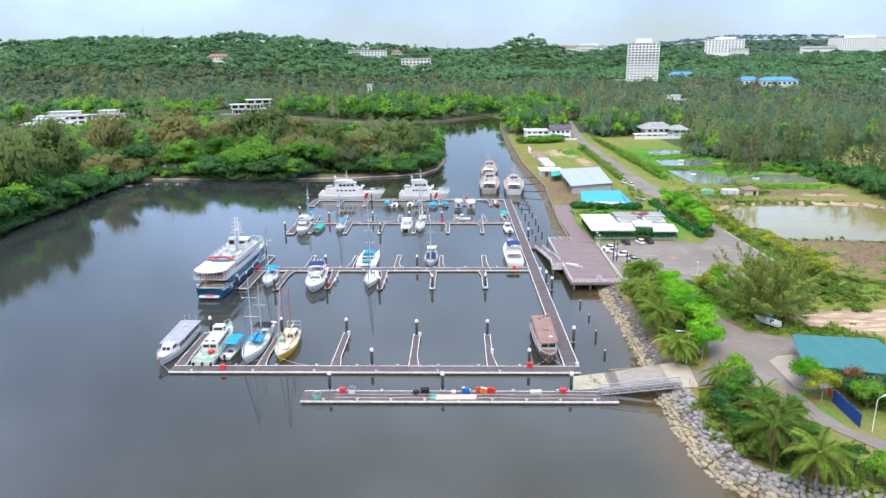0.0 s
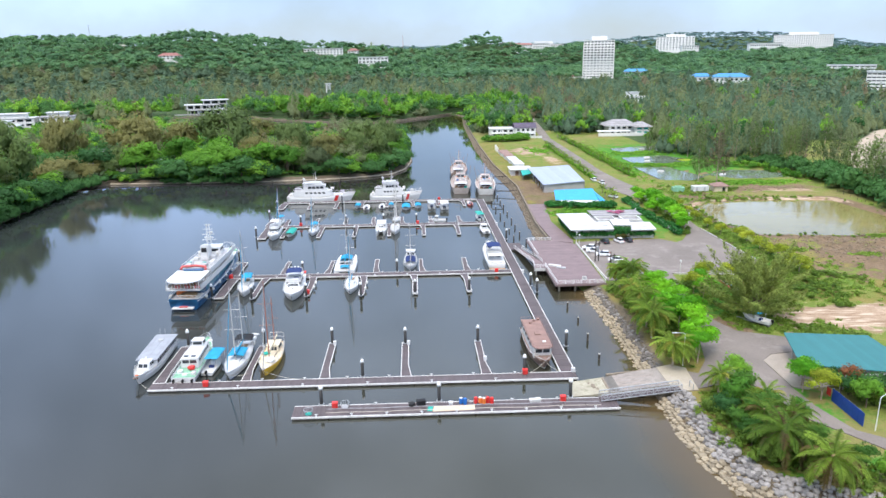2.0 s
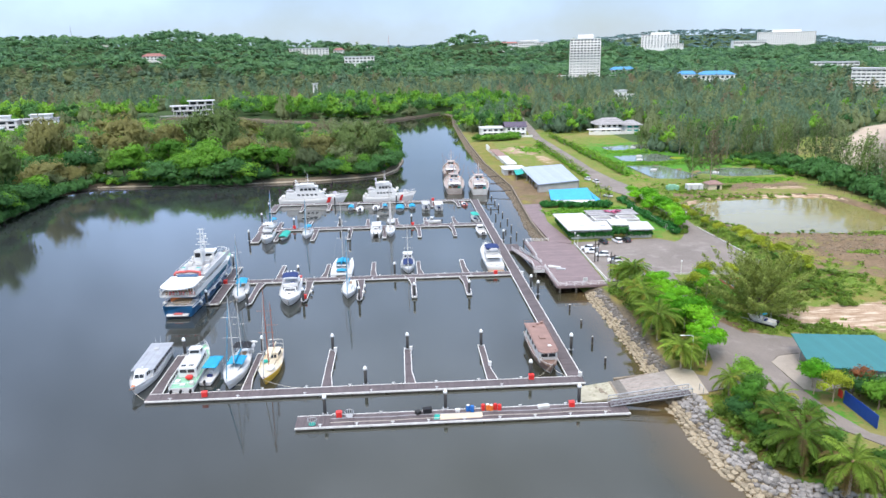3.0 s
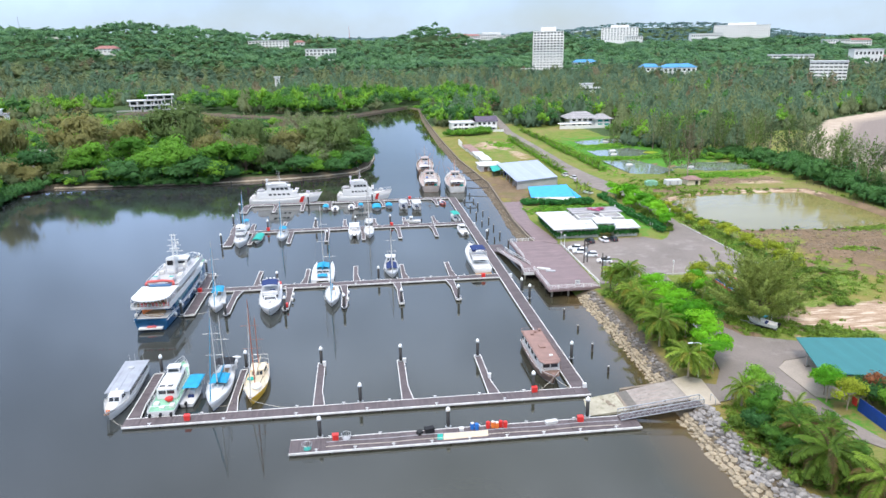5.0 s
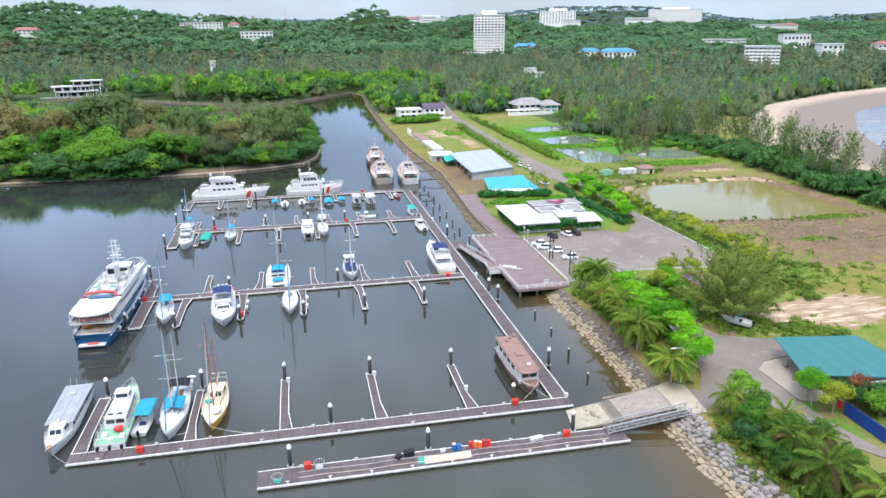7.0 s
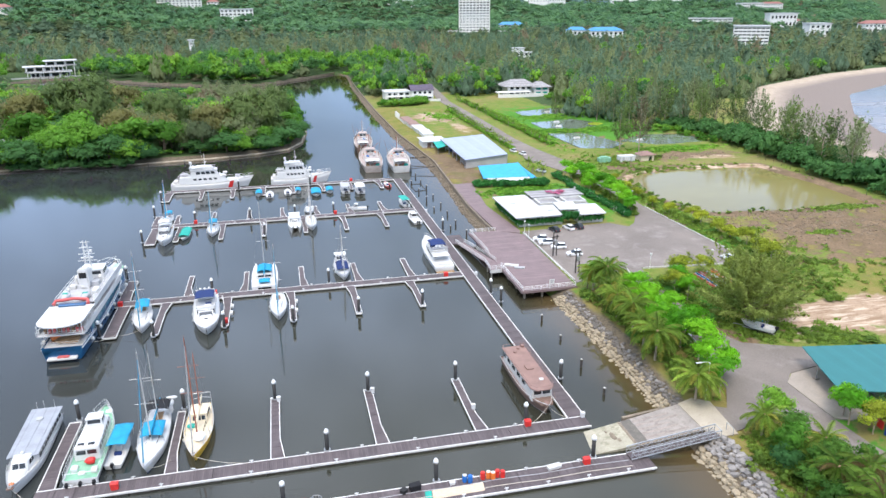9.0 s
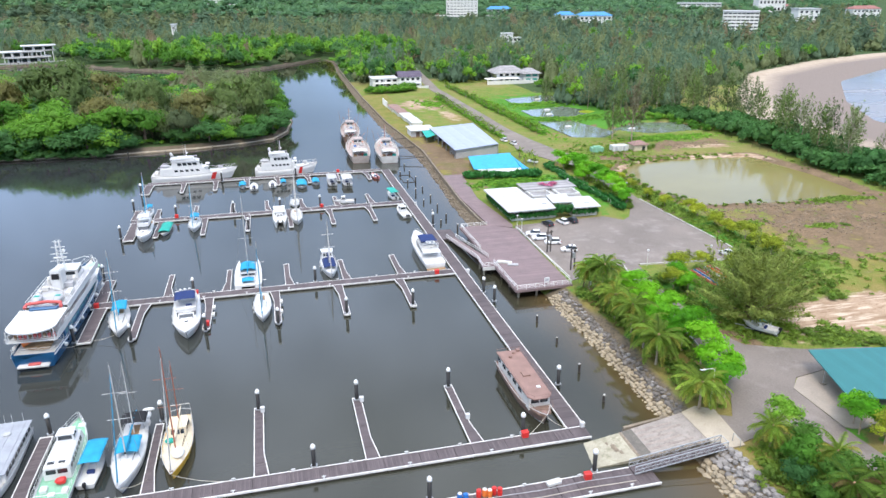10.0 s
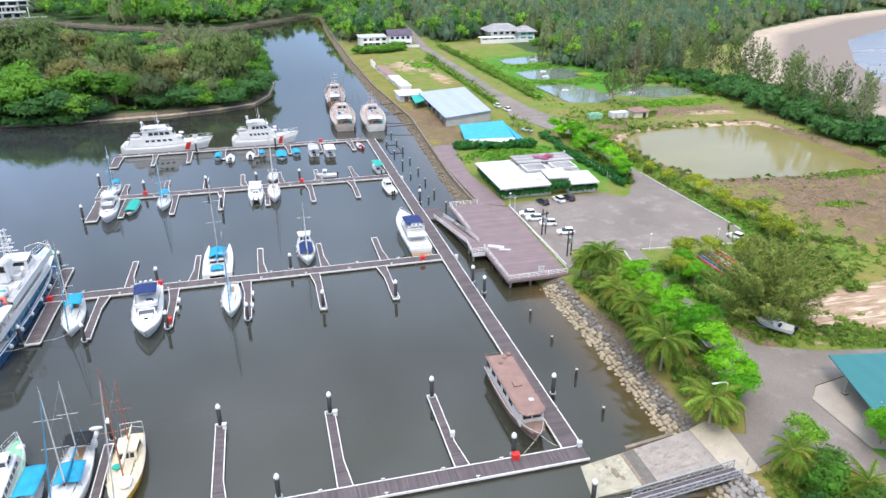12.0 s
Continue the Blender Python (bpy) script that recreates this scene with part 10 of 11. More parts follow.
tagged(wood("earth_clods", "brown clods and rubble on the ploughed field", spread_on(((105, 87, 40, 5, 700), (112, 70, 34, 14, 700), (120, 172, 22, 6, 200), (96, 76, 20, 6, 300)), 91, 0.25, 1.1), [clod(k) for k in range(4)], "clod", 92), category="soil")
tagged(wood("grass_tufts", "rough yellow-green grass tufts on open ground", spread_on(((66, 42, 18, 10, 200), (52, 40, 8, 10, 200), (80, 60, 16, 12, 70), (57, 15, 6, 5, 150), (70, 100, 3, 45, 700), (22, -20, 8, 26, 350), (90, 40, 25, 12, 80), (99, 68, 4, 1.6, 70), (80, 75, 5, 1.8, 90), (122, 89, 12, 1.8, 140), (44, 22, 8, 8, 250), (84, 170, 16, 14, 350), (98, 150, 24, 6, 300)), 93, 0.4, 1.3), [tuft(k) for k in range(4)], "leaf_scrub", 94), category="grass")
tagged(wood("grass_tufts", "lush green grass tufts round the ponds", spread_on(((104, 285, 20, 10, 500), (100, 240, 22, 8, 500), (120, 186, 22, 6, 400), (76, 260, 5, 60, 500), (45, 300, 9, 14, 200), (36, 134, 14, 6, 300)), 95, 0.5, 1.4), [tuft(10 + k) for k in range(4)], "leaf_broad", 96), category="grass")


# ---- palms ----
def palm_mesh(seed, fronds=20, length=4.2, droop=1.0, leaf=0.85, pairs=15):
    """Arching fronds, each one sheet: a rib with leaflets hanging to both sides."""
    rng = np.random.RandomState(seed)
    V, F = [], []
    for k in range(fronds):
        az, ring = k * 2.399 + rng.uniform(-0.25, 0.25), k / fronds
        e = math.radians(62 - 76 * ring ** 0.7 + rng.uniform(-10, 10))
        L = length * rng.uniform(0.85, 1.12)
        twist = rng.uniform(-0.25, 0.25)
        p, base = np.zeros(3), len(V)
        side = np.array([-math.sin(az), math.cos(az), twist])
        for i in range(pairs + 1):
            V.append(p.copy())
            p = p + np.array([math.cos(az) * math.cos(e), math.sin(az) * math.cos(e), math.sin(e)]) * L / pairs
            e = max(e - droop * (0.035 + 0.11 * i / pairs) * (1 if pairs < 20 else 18 / pairs * 1.6), -1.45)
        for i in range(1, pairs + 1):
            a, b = V[base + i - 1], V[base + i]
            t = (b - a) / (np.linalg.norm(b - a) + 1e-9)
            w = leaf * (math.sin(math.pi * min(1.0, 0.12 + 0.86 * i / pairs)) ** 0.7 + 0.1)
            for s in (-1, 1):
                V.append(a + side * s * w * rng.uniform(0.75, 1.0) + t * w * 0.55 + np.array([0, 0, -w * rng.uniform(0.3, 0.85)]))
                mid = a + (V[-1] - a) * 0.55 + t * L / pairs * 0.6
                V.append(mid)
                F.append([base + i - 1, base + i, len(V) - 1, len(V) - 2])
    return np.array(V), np.array(F)


def palm_trunk(seed, h, r=0.17, lean=0.08):
    rng = random.Random(seed)
    ax, ay = rng.uniform(-1, 1) * lean * h, rng.uniform(-1, 1) * lean * h
    bm = bmesh.new()
    pts = [Vector((ax * f * f, ay * f * f, h * f)) for f in (0, 0.2, 0.4, 0.6, 0.8, 1.0)]
    for k, (a, b) in enumerate(zip(pts, pts[1:])):
        tube(a - Vector((0, 0, 0.3 if k == 0 else 0)), b, r * (1.5 - 0.14 * k) if k == 0 else r * (1.2 - 0.05 * k), r * (1.2 - 0.05 * (k + 1)), 8, bm, False)
    return bm, pts[-1]


def palm(x, y, h, seed, length=4.2, fronds=20, droop=1.0, dry=6, group="coconut palms", label="coconut palm with arching green fronds", z=2.0, pairs=32, old="palm_dry"):
    p = thing("coconut_palm", label, "palm tree", group, pose(x, y, z, 0, 0, seed * 47 % 360))
    bm, top = palm_trunk(seed, h)
    part("trunk", bm, "bark_pale", p)
    fr_ = new("fronds", mesh_of(palm_mesh(seed, fronds, length, droop, length * 0.15, pairs), "palm", "fronds"))
    fr_.parent, fr_.location = p, top
    part("coconuts", blob((top[0], top[1], top[2] - 0.15), (length * 0.07, length * 0.07, length * 0.09), seed, 0.35, 2), "dirt", p, "brown coconuts and frond bases")
    if dry:
        v, f = palm_mesh(seed + 50, dry, length * 0.95, droop * 1.6, length * 0.14, pairs)
        dr = new("dry_fronds", mesh_of((v * [1, 1, 1] - [0, 0, 0.35], f), old, "dry_fronds"))
        dr.parent, dr.location = p, top
        tagged(dr, "yellowed hanging fronds" if old == "palm_dry" else "withered brown hanging fronds")
    return p


for k, (x, y, h, L, fr_) in enumerate(((22.8, -32.4, 5.4, 5.6, 26), (25.8, -38.6, 5.0, 5.0, 24), (23.6, -24.0, 4.0, 4.0, 18), (27.4, -25.0, 4.0, 4.0, 18), (22.4, -10.4, 3.6, 3.6, 18), (27.4, -17.4, 3.4, 3.4, 16), (23.4, 45.0, 6.2, 4.8, 22), (20.2, 33.0, 5.0, 4.6, 20),
                                       (20.4, 26.5, 5.8, 4.8, 22), (18.8, 14.6, 5.8, 5.2, 24), (18.2, 0.6, 4.8, 4.6, 20), (21.8, 38.5, 4.8, 4.2, 18), (19.6, 20.5, 5.2, 4.4, 20), (29.8, -34.0, 3.0, 3.2, 14), (21.6, 47.5, 5.0, 4.2, 18))):
    palm(x, y, h, 500 + k, L * 1.12, fr_ + 6, 0.62, 8 if y > -22 else 13, old="palm_dry" if y > -22 else "palm_dead")
road_palm = [palm(53.2, 206, 2.4, 601, 2.4, 13, 1.1, 0, "road palms", "young palm with short green fronds", pairs=8), palm(73.0, 213, 2.6, 602, 2.5, 13, 1.1, 0, "road palms", "young palm with short green fronds", pairs=8)]
for k in range(1, 20):
    copy_thing(road_palm[k % 2], pose(53.2 - 0.4 * math.sin(k), 206 + 6.1 * k, 2.0, 0, 0, k * 71)).scale = (1, 1, 0.85 + 0.25 * (k * 0.37 % 1))
for k in range(1, 27):
    copy_thing(road_palm[(k + 1) % 2], pose(73.0 - 0.15 * k + 0.5 * math.sin(k * 2), 207 + 6.2 * k, 2.0, 0, 0, k * 53)).scale = (1, 1, 0.85 + 0.25 * (k * 0.61 % 1))
for x, y in ((47, 158), (49.5, 154), (50.6, 162), (48.4, 167)):
    palm(x, y, 2.6, int(x * 10), 2.8, 14, 1.0, 2, "road palms", "young palm with short green fronds", pairs=9)

# single trees near the water and the car park
NEAR = [("bright", 0, 26.5, 13, 1.15), ("bright", 1, 25.2, 7, 1.1), ("bright", 0, 23.6, 2.0, 0.95), ("bright", 1, 28.4, 20.5, 1.1), ("bright", 0, 28.2, 27, 1.05), ("bright", 1, 27.0, 33, 1.0), ("bright", 0, 27.8, 39.5, 1.0), ("bright", 1, 25.8, 18, 1.1), ("bright", 0, 24.2, 24.0, 1.0),
        ("bright", 0, 28.6, 36, 0.85), ("broad", 0, 23.4, 48.6, 0.72), ("broad", 1, 20.6, 48.2, 0.55), ("broad", 0, 26.2, -7.4, 0.62), ("dark", 1, 25.2, -13.6, 0.66), ("dark", 0, 26.0, -20, 0.6), ("broad", 1, 22.8, -16.4, 0.62), ("dark", 0, 23.0, -21.4, 0.6),
        ("broad", 2, 19.8, -18.6, 0.5), ("dark", 0, 20.2, -27.6, 0.55), ("dark", 1, 19.6, -23.4, 0.5), ("broad", 2, 25.0, -29.5, 0.55), ("dark", 1, 29.4, -29, 0.5), ("dark", 0, 32.4, -36, 0.55), ("broad", 1, 35.0, -38.5, 0.55), ("broad", 0, 30.0, -21.6, 0.5),
        ("bright", 2, 38.8, -13.8, 0.85), ("bright", 0, 37.2, -10.8, 0.9), ("bright", 1, 38.2, -8.6, 0.8), ("broad", 2, 42.6, -13.0, 0.6), ("red", 0, 44.4, -12.4, 0.62), ("broad", 2, 47, -14.5, 0.6), ("broad", 0, 44.6, -17.0, 0.6), ("broad", 2, 50, -16.5, 0.62), ("red", 0, 47.6, -19, 0.5),
        ("bright", 2, 38.2, 41.6, 0.8), ("bright", 2, 43.4, 48.6, 0.9), ("bright", 2, 50.2, 49.6, 0.75), ("bright", 0, 41.0, 45.2, 0.75), ("bright", 0, 39.0, 37.5, 0.8), ("bright", 1, 41, 40.5, 0.7), ("bright", 2, 56.5, 47, 0.75)]
DEEP = [(mesh_of(crown_broad(78 + k, 900, 0.28, 4.4, 9.0, 1.6, 12), "leaf_deep"), BROAD[k][1]) for k in range(2)]
RED = (mesh_of(crown_broad(77, 900, 0.28, 4.4, 9.0, 1.6, 12), "shrub_red"), BROAD[0][1])
for kind, k, x, y, s in NEAR:
    c_, t_ = {"bright": BRIGHT, "broad": BROAD, "dark": DEEP, "red": [RED]}[kind][k]
    lab = {"bright": "bright green young tree beside the lane" if k < 2 else "yellow-green young tree with layered crown", "broad": "leafy green tree on the bank above the stones", "dark": "dark green leafy tree on the bank above the stones", "red": "reddish leafy shrub tree"}[kind]
    ob = tree_thing("shade_tree", lab, c_, t_, pose(x, y, 1.9, 0, 0, x * 91 % 360), "lane trees")
    ob.scale = (s, s, s)
for k, (x, y, s, c) in enumerate(((71.6, 89, 0.62, 2), (71.4, 84.5, 0.6, 2), (71.3, 76, 0.62, 2), (71.0, 70, 0.6, 2), (72.6, 65, 0.72, 2), (70.8, 58, 0.7, 2), (70.6, 52.6, 0.75, 2), (68.6, 97, 0.5, 2), (68.0, 106, 0.45, 2), (67.6, 116, 0.5, 2), (69, 126, 0.45, 2), (70, 137, 0.45, 2),
                                  (58.2, 101, 0.72, 0), (58.6, 106, 0.8, 1), (59.4, 113, 0.85, 0), (59.8, 119, 0.9, 1), (60.6, 126, 0.9, 0), (60.4, 133, 0.85, 1), (61.0, 140, 0.9, 0), (61.2, 147, 0.8, 1), (58.4, 154, 0.7, 0), (57.0, 145, 0.7, 1), (64.4, 146, 0.6, 0), (56.8, 128, 0.7, 1))):
    c_, t_ = BRIGHT[c]
    ob = tree_thing("young_tree", "young yellow-green tree with a slim trunk on the verge" if c == 2 else "young green tree with layered crown on the verge", c_, t_, pose(x, y, 1.95, 0, 0, k * 63), "verge trees")
    ob.scale = (s * 1.25, s * 1.25, s * 1.1)

# the spreading casuarina by the lane
crown_, limbs_ = spreading_crown(700, 84, 10.8, 12.0, 210, 0.2, 1.9)
big = thing("casuarina_tree", "broad spreading casuarina with feathery olive crown", "tree", "", pose(45.2, 25.6, 2.0))
bc = new("crown", mesh_of(crown_, "leaf_olive"))
bc.parent = big
part("trunk", tube((0, 0, -0.3), (0.3, 0.2, 4.5), 0.45, 0.28, 8), "bark", big)
for a_, b_ in limbs_[::3]:
    part("limb", tube(tuple(a_), tuple(b_), 0.14, 0.04, 5), "bark", big)

# undergrowth and grass tufts on the bank
und = strip_of([(17, -28), (17.5, -20), (18.5, -12)], 3, 0.9, 0.3, 0.6, 81) + strip_of([(24, -32), (23, -24), (23, -14)], 9, 0.5, 0.5, 1.1, 82) + strip_of([(28, -30), (30, -36), (36, -40)], 8, 0.7, 0.4, 1.0, 83)
und += strip_of([(20, 46), (22, 34), (23, 20), (22, 8), (21, 2)], 6, 0.6, 0.4, 0.9, 84) + strip_of([(27, 44), (28, 30), (27, 16)], 5, 0.7, 0.4, 1.0, 85) + strip_of([(38, 50), (38, 40), (40, 32)], 6, 0.8, 0.4, 0.9, 86) + strip_of([(44, -12), (50, -15), (56, -16)], 6, 0.6, 0.5, 1.0, 87)
bushes("undergrowth", "dense green undergrowth on the bank", und, "leaf_scrub", 88, 130, 0.24)

# ---- small things ----
def car(x, y, turn, mat_, label):
    c = thing("car", label, "car", "parked cars", pose(x, y, 2.07, 0, 0, turn))
    L, W = 4.1, 1.75
    rows, prof = [], [(-2.05, 0.55, 0.86), (-1.95, 0.82, 0.92), (-1.5, 0.92, 1.0), (0.9, 0.9, 1.0), (1.6, 0.82, 0.98), (2.0, 0.62, 0.88)]
    bm = bmesh.new()
    for yy, top, k in prof:
        w = W / 2 * k
        rows.append([bm.verts.new(v) for v in ((-w, yy, 0.24), (-w, yy, top * 0.75), (-w * 0.93, yy, top), (w * 0.93, yy, top), (w, yy, top * 0.75), (w, yy, 0.24))])
    for a, b in zip(rows, rows[1:]):
        for k in range(6):
            bm.faces.new((a[k], a[(k + 1) % 6], b[(k + 1) % 6], b[k]))
    bm.faces.new(rows[0])
    bm.faces.new(rows[-1][::-1])
    bmesh.ops.recalc_face_normals(bm, faces=bm.faces)
    part("body", bm, mat_, c)
    cab = bmesh.new()
    solid(cab, [(-0.78, -1.85, 0.88), (0.78, -1.85, 0.88), (0.76, 0.95, 0.88), (-0.76, 0.95, 0.88), (-0.6, -1.45, 1.46), (0.6, -1.45, 1.46), (0.6, 0.1, 1.46), (-0.6, 0.1, 1.46)],
          [(4, 5, 6, 7), (0, 1, 5, 4), (1, 2, 6, 5), (2, 3, 7, 6), (3, 0, 4, 7)])
    part("glasshouse", cab, "glass", c, "dark car windows")
    part("roof", box(-0.62, 0.62, -1.48, 0.14, 1.45, 1.5, bevel=0.02), mat_, c)
    for sx in (-1, 1):
        for sy in (-1.25, 1.3):
            w = part("wheel", tube((sx * 0.66, sy, 0.31), (sx * 0.9, sy, 0.31), 0.31, 0.31, 12), "rubber", c)
            part("rim", tube((sx * 0.9, sy, 0.31), (sx * 0.915, sy, 0.31), 0.19, 0.17, 10), "steel", w)
        part("headlight", box(sx * 0.62 - 0.16, sx * 0.62 + 0.16, 1.9, 1.99, 0.56, 0.68, bevel=0.02), "white", c)
        part("tail_light", box(sx * 0.68 - 0.12, sx * 0.68 + 0.12, -2.06, -1.98, 0.62, 0.76, bevel=0.02), "red", c)
    return c


for x, y, a, mt, lab in ((26.5, 69.6, 80, "car_white", "small white hatchback in the car park"), (24.6, 75.6, 78, "car_white", "white hatchback parked beside the deck"), (22.6, 79.4, 80, "car_white", "white saloon parked beside the deck"),
                         (22.2, 82.8, 75, "car_white", "white car parked beside the deck"), (28.8, 89.6, 12, "car_grey", "dark grey car parked at the cafe hedge"), (33.4, 90.2, 14, "car_white", "white car parked at the cafe hedge"),
                         (36.3, 90.6, 14, "car_grey", "dark car parked at the cafe hedge"), (62.4, 57.6, 20, "car_white", "white car at the car park edge"), (50.5, 158.5, 40, "car_white", "white car on the verge by the road"),
                         (52.2, 197, 10, "car_white", "white car parked beside the road"), (54.0, 190, 12, "car_white", "white van parked beside the road")):
    car(x, y, a, mt, lab)


def lamp(x, y, z, h, turn, label="slim white street lamp with one arm"):
    p = thing("street_lamp", label, "street lamp", "street lamps", pose(x, y, z, 0, 0, turn))
    part("pole", tube((0, 0, -0.3), (0, 0, h), 0.09, 0.06, 7), "rail_white", p)
    part("arm", chain([(0, 0, h), (0.5, 0, h + 0.25), (1.8, 0, h + 0.3)], 0.045, 5), "rail_white", p)
    part("lamp_head", box(1.6, 2.5, -0.16, 0.16, h + 0.22, h + 0.36, bevel=0.04), "white", p)


lamp(20.3, 0.9, 2.1, 6.4, 180)
lamp(22.6, 49.0, 2.0, 5.0, 180)
lamp(41.6, -24.2, 2.0, 5.5, 30)
for x, y in ((19.7, 88.6), (19.8, 85.4), (40.2, 56.2), (56, 55.2), (63.6, 111.5), (47.6, 120)):
    p = thing("lamp_post", "short white post lamp at the car park", "lamp post", "post lamps", pose(x, y, 2.0))
    part("pole", tube((0, 0, 0), (0, 0, 3.6), 0.07, 0.05, 7), "rail_white", p)
    part("lamp_head", blob((0, 0, 3.85), (0.28, 0.28, 0.3), 0, 0, 2), "white", p)
for x, y in ((21.4, 70.4), (22.3, 58.2)):
    p = thing("utility_pole", "pair of dark timber poles with a transformer box", "utility pole", "utility poles", pose(x, y, 2.0, 0, 0, 20))
    part("pole", tube((-0.5, 0, -0.3), (-0.5, 0, 6.4), 0.17, 0.13, 7), "pile_old", p)
    part("pole", tube((0.6, 0, -0.3), (0.6, 0, 5.6), 0.17, 0.13, 7), "pile_old", p)
    part("crossarm", box(-1.0, 1.1, -0.1, 0.1, 5.0, 5.25), "pile_old", p)
    part("transformer_box", box(-0.35, 0.45, -0.4, 0.4, 3.0, 4.3, bevel=0.05), "steel", p)


def crate(x, y, z, w, d, h, mat_, label, name="storage_box", turn=0):
    c = thing(name, label, "box", "pontoon boxes", pose(x, y, z, 0, 0, turn))
    part("body", box(-w / 2, w / 2, -d / 2, d / 2, 0, h * 0.8, bevel=0.04), mat_, c)
    part("lid", box(-w / 2 - 0.04, w / 2 + 0.04, -d / 2 - 0.04, d / 2 + 0.04, h * 0.8, h, bevel=0.04), mat_, c)


for x, y in ((-9.6, 2.4), (-69.6, 1.1), (-44.6, -8.6), (-4.6, -8.7), (-61.2, 68.7), (-83.6 + 2.6, 66.9), (-7.6, 67.2), (-58.0, 52.6), (-70.9, 127.0), (-29.2, 127.0), (-20, 168.6)):
    crate(x, y, DZ, 0.95, 0.75, 1.0, "red", "red fire hose box on the pontoon")
for k, (x, mt) in enumerate(((-22.6, "drum_blue"), (-21.9, "drum_blue"), (-20.0, "red"), (-18.6, "orange"), (-17.9, "red"), (-17.2, "red"), (-19.2, "orange"))):
    d = thing("drum", "blue plastic drum on the outer pontoon" if mt == "drum_blue" else "red plastic drum on the outer pontoon", "drum", "pontoon drums", pose(x, -8.5 - 0.3 * (k % 2), DZ))
    part("body", tube((0, 0, 0), (0, 0, 1.0), 0.34, 0.34, 12), mt, d)
    part("hoop", tube((0, 0, 0.45), (0, 0, 0.55), 0.37, 0.37, 12), mt, d)
    part("lid", tube((0, 0, 1.0), (0, 0, 1.08), 0.3, 0.28, 12), "white_dull" if k % 3 == 0 else mt, d)
for x, y, mt in ((-48.9, -10.8, "teal_canvas"), (-42.9, -8.6, "grey_roof")):
    t = thing("net_basket", "round wire net basket on the outer pontoon", "basket", "net baskets", pose(x, y, DZ))
    ring = bmesh.new()
    chain([(0.8 * math.cos(a * math.tau / 12), 0.8 * math.sin(a * math.tau / 12), 0.9) for a in range(13)], 0.04, 4, ring)
    for a in range(12):
        c, s_ = math.cos(a * math.tau / 12), math.sin(a * math.tau / 12)
        part("rod", tube((0.6 * c, 0.6 * s_, 0.05), (0.8 * c, 0.8 * s_, 0.9), 0.03, 0.03, 4), "steel", t)
    part("rim", ring, "steel", t)
    part("net", tube((0, 0, 0.02), (0, 0, 0.1), 0.6, 0.62, 12), mt, t)
crate(-29.6, -8.6, DZ, 1.5, 0.9, 0.9, "black", "dark pile of nets and gear", "gear_pile", 10)
crate(-31.2, -8.9, DZ, 0.9, 0.8, 0.6, "rubber", "dark pile of nets and gear", "gear_pile", 40)
crate(-24.4, -8.7, DZ, 0.7, 0.6, 0.5, "white", "small white box on the outer pontoon")
crate(-9.5, -8.6, DZ, 2.0, 0.8, 0.5, "white_dull", "upturned white dinghy shell on pontoon", "dinghy", 8)
tagged(link("canvas_sheet", prism([(-27.6, -11.2), (-20.4, -11.0), (-20.2, -9.3), (-27.4, -9.4)], DZ + 0.004, DZ + 0.04), "sand"), "pale worn plywood sheet on the outer pontoon", "board")
tagged(link("canvas_sheet", prism([(-28.6, -11.0), (-27.7, -11.0), (-27.5, -9.4), (-28.4, -9.4)], DZ + 0.004, DZ + 0.03), "teal_canvas"), "faded green mat on the outer pontoon", "mat")
for y in (-10.6, -9.3):
    tagged(link("hose", chain([(-46 + 3.4 * k, y + 0.12 * math.sin(k * 1.7), DZ + 0.05) for k in range(15)], 0.05, 5), "rope" if y < -10 else "grey_roof"), "long pale hose lying along the pontoon", "hose", "pontoon hoses")


def cleat(x, y):
    c = thing("mooring_cleat", "small white mooring post on the pontoon edge", "cleat", "mooring cleats", pose(x, y, DZ))
    part("stem", tube((0, 0, 0), (0, 0, 0.4), 0.12, 0.1, 8), "white", c)
    part("bar", tube((-0.28, 0, 0.36), (0.28, 0, 0.36), 0.07, 0.07, 6), "white", c)


for y0_, xs in ((2.75, range(-76, -4, 8)), (0.2, range(-76, -4, 12)), (66.6, range(-78, -6, 9)), (69.1, range(-76, -6, 9)), (124.8, range(-78, -6, 9)), (127.4, range(-76, -6, 10)), (167.2, range(-78, -6, 9)), (-11.6, range(-48, 4, 6)), (-8.0, range(-46, 2, 8))):
    for x in xs:
        cleat(x + 0.5, y0_)
for x, y in ((-31.9, 17.9), (-47.5, 18.8), (-16.6, 9.0), (-0.3, 2.6), (-0.4, 66.0), (-1.2, 122)):
    crate(x, y, DZ, 0.6, 0.5, 0.9, "white", "white power pedestal on the pontoon", "power_pedestal")
for x, y in ((-57.0, 57.0), (-57.0, 60.5), (-43.4, 55.0), (-43.3, 60.0)):
    crate(x, y, DZ, 0.5, 1.2, 0.5, "white_dull", "white dock steps beside a yacht", "dock_steps")

# on the deck platform
crate(8.4, 65.6, 2.25, 3.4, 1.0, 0.45, "white_dull", "white dinghy lying on the deck", "dinghy", -30)
crate(9.8, 63.6, 2.25, 2.4, 0.8, 0.4, "grey_roof", "grey dinghy lying on the deck", "dinghy", -18)
sg = thing("notice_board", "white notice board on two posts on the deck", "notice board", "", pose(13.4, 51.6, 2.25))
part("board", box(-0.6, 0.6, -0.04, 0.04, 0.5, 1.5), "white", sg)
for x in (-0.5, 0.5):
    part("post", box(x - 0.04, x + 0.04, 0.045, 0.1, 0, 1.5), "steel", sg)
    part("text_bar", box(-0.4, 0.4, -0.055, -0.045, 0.8 if x < 0 else 1.1, 0.88 if x < 0 else 1.18), "navy", sg)

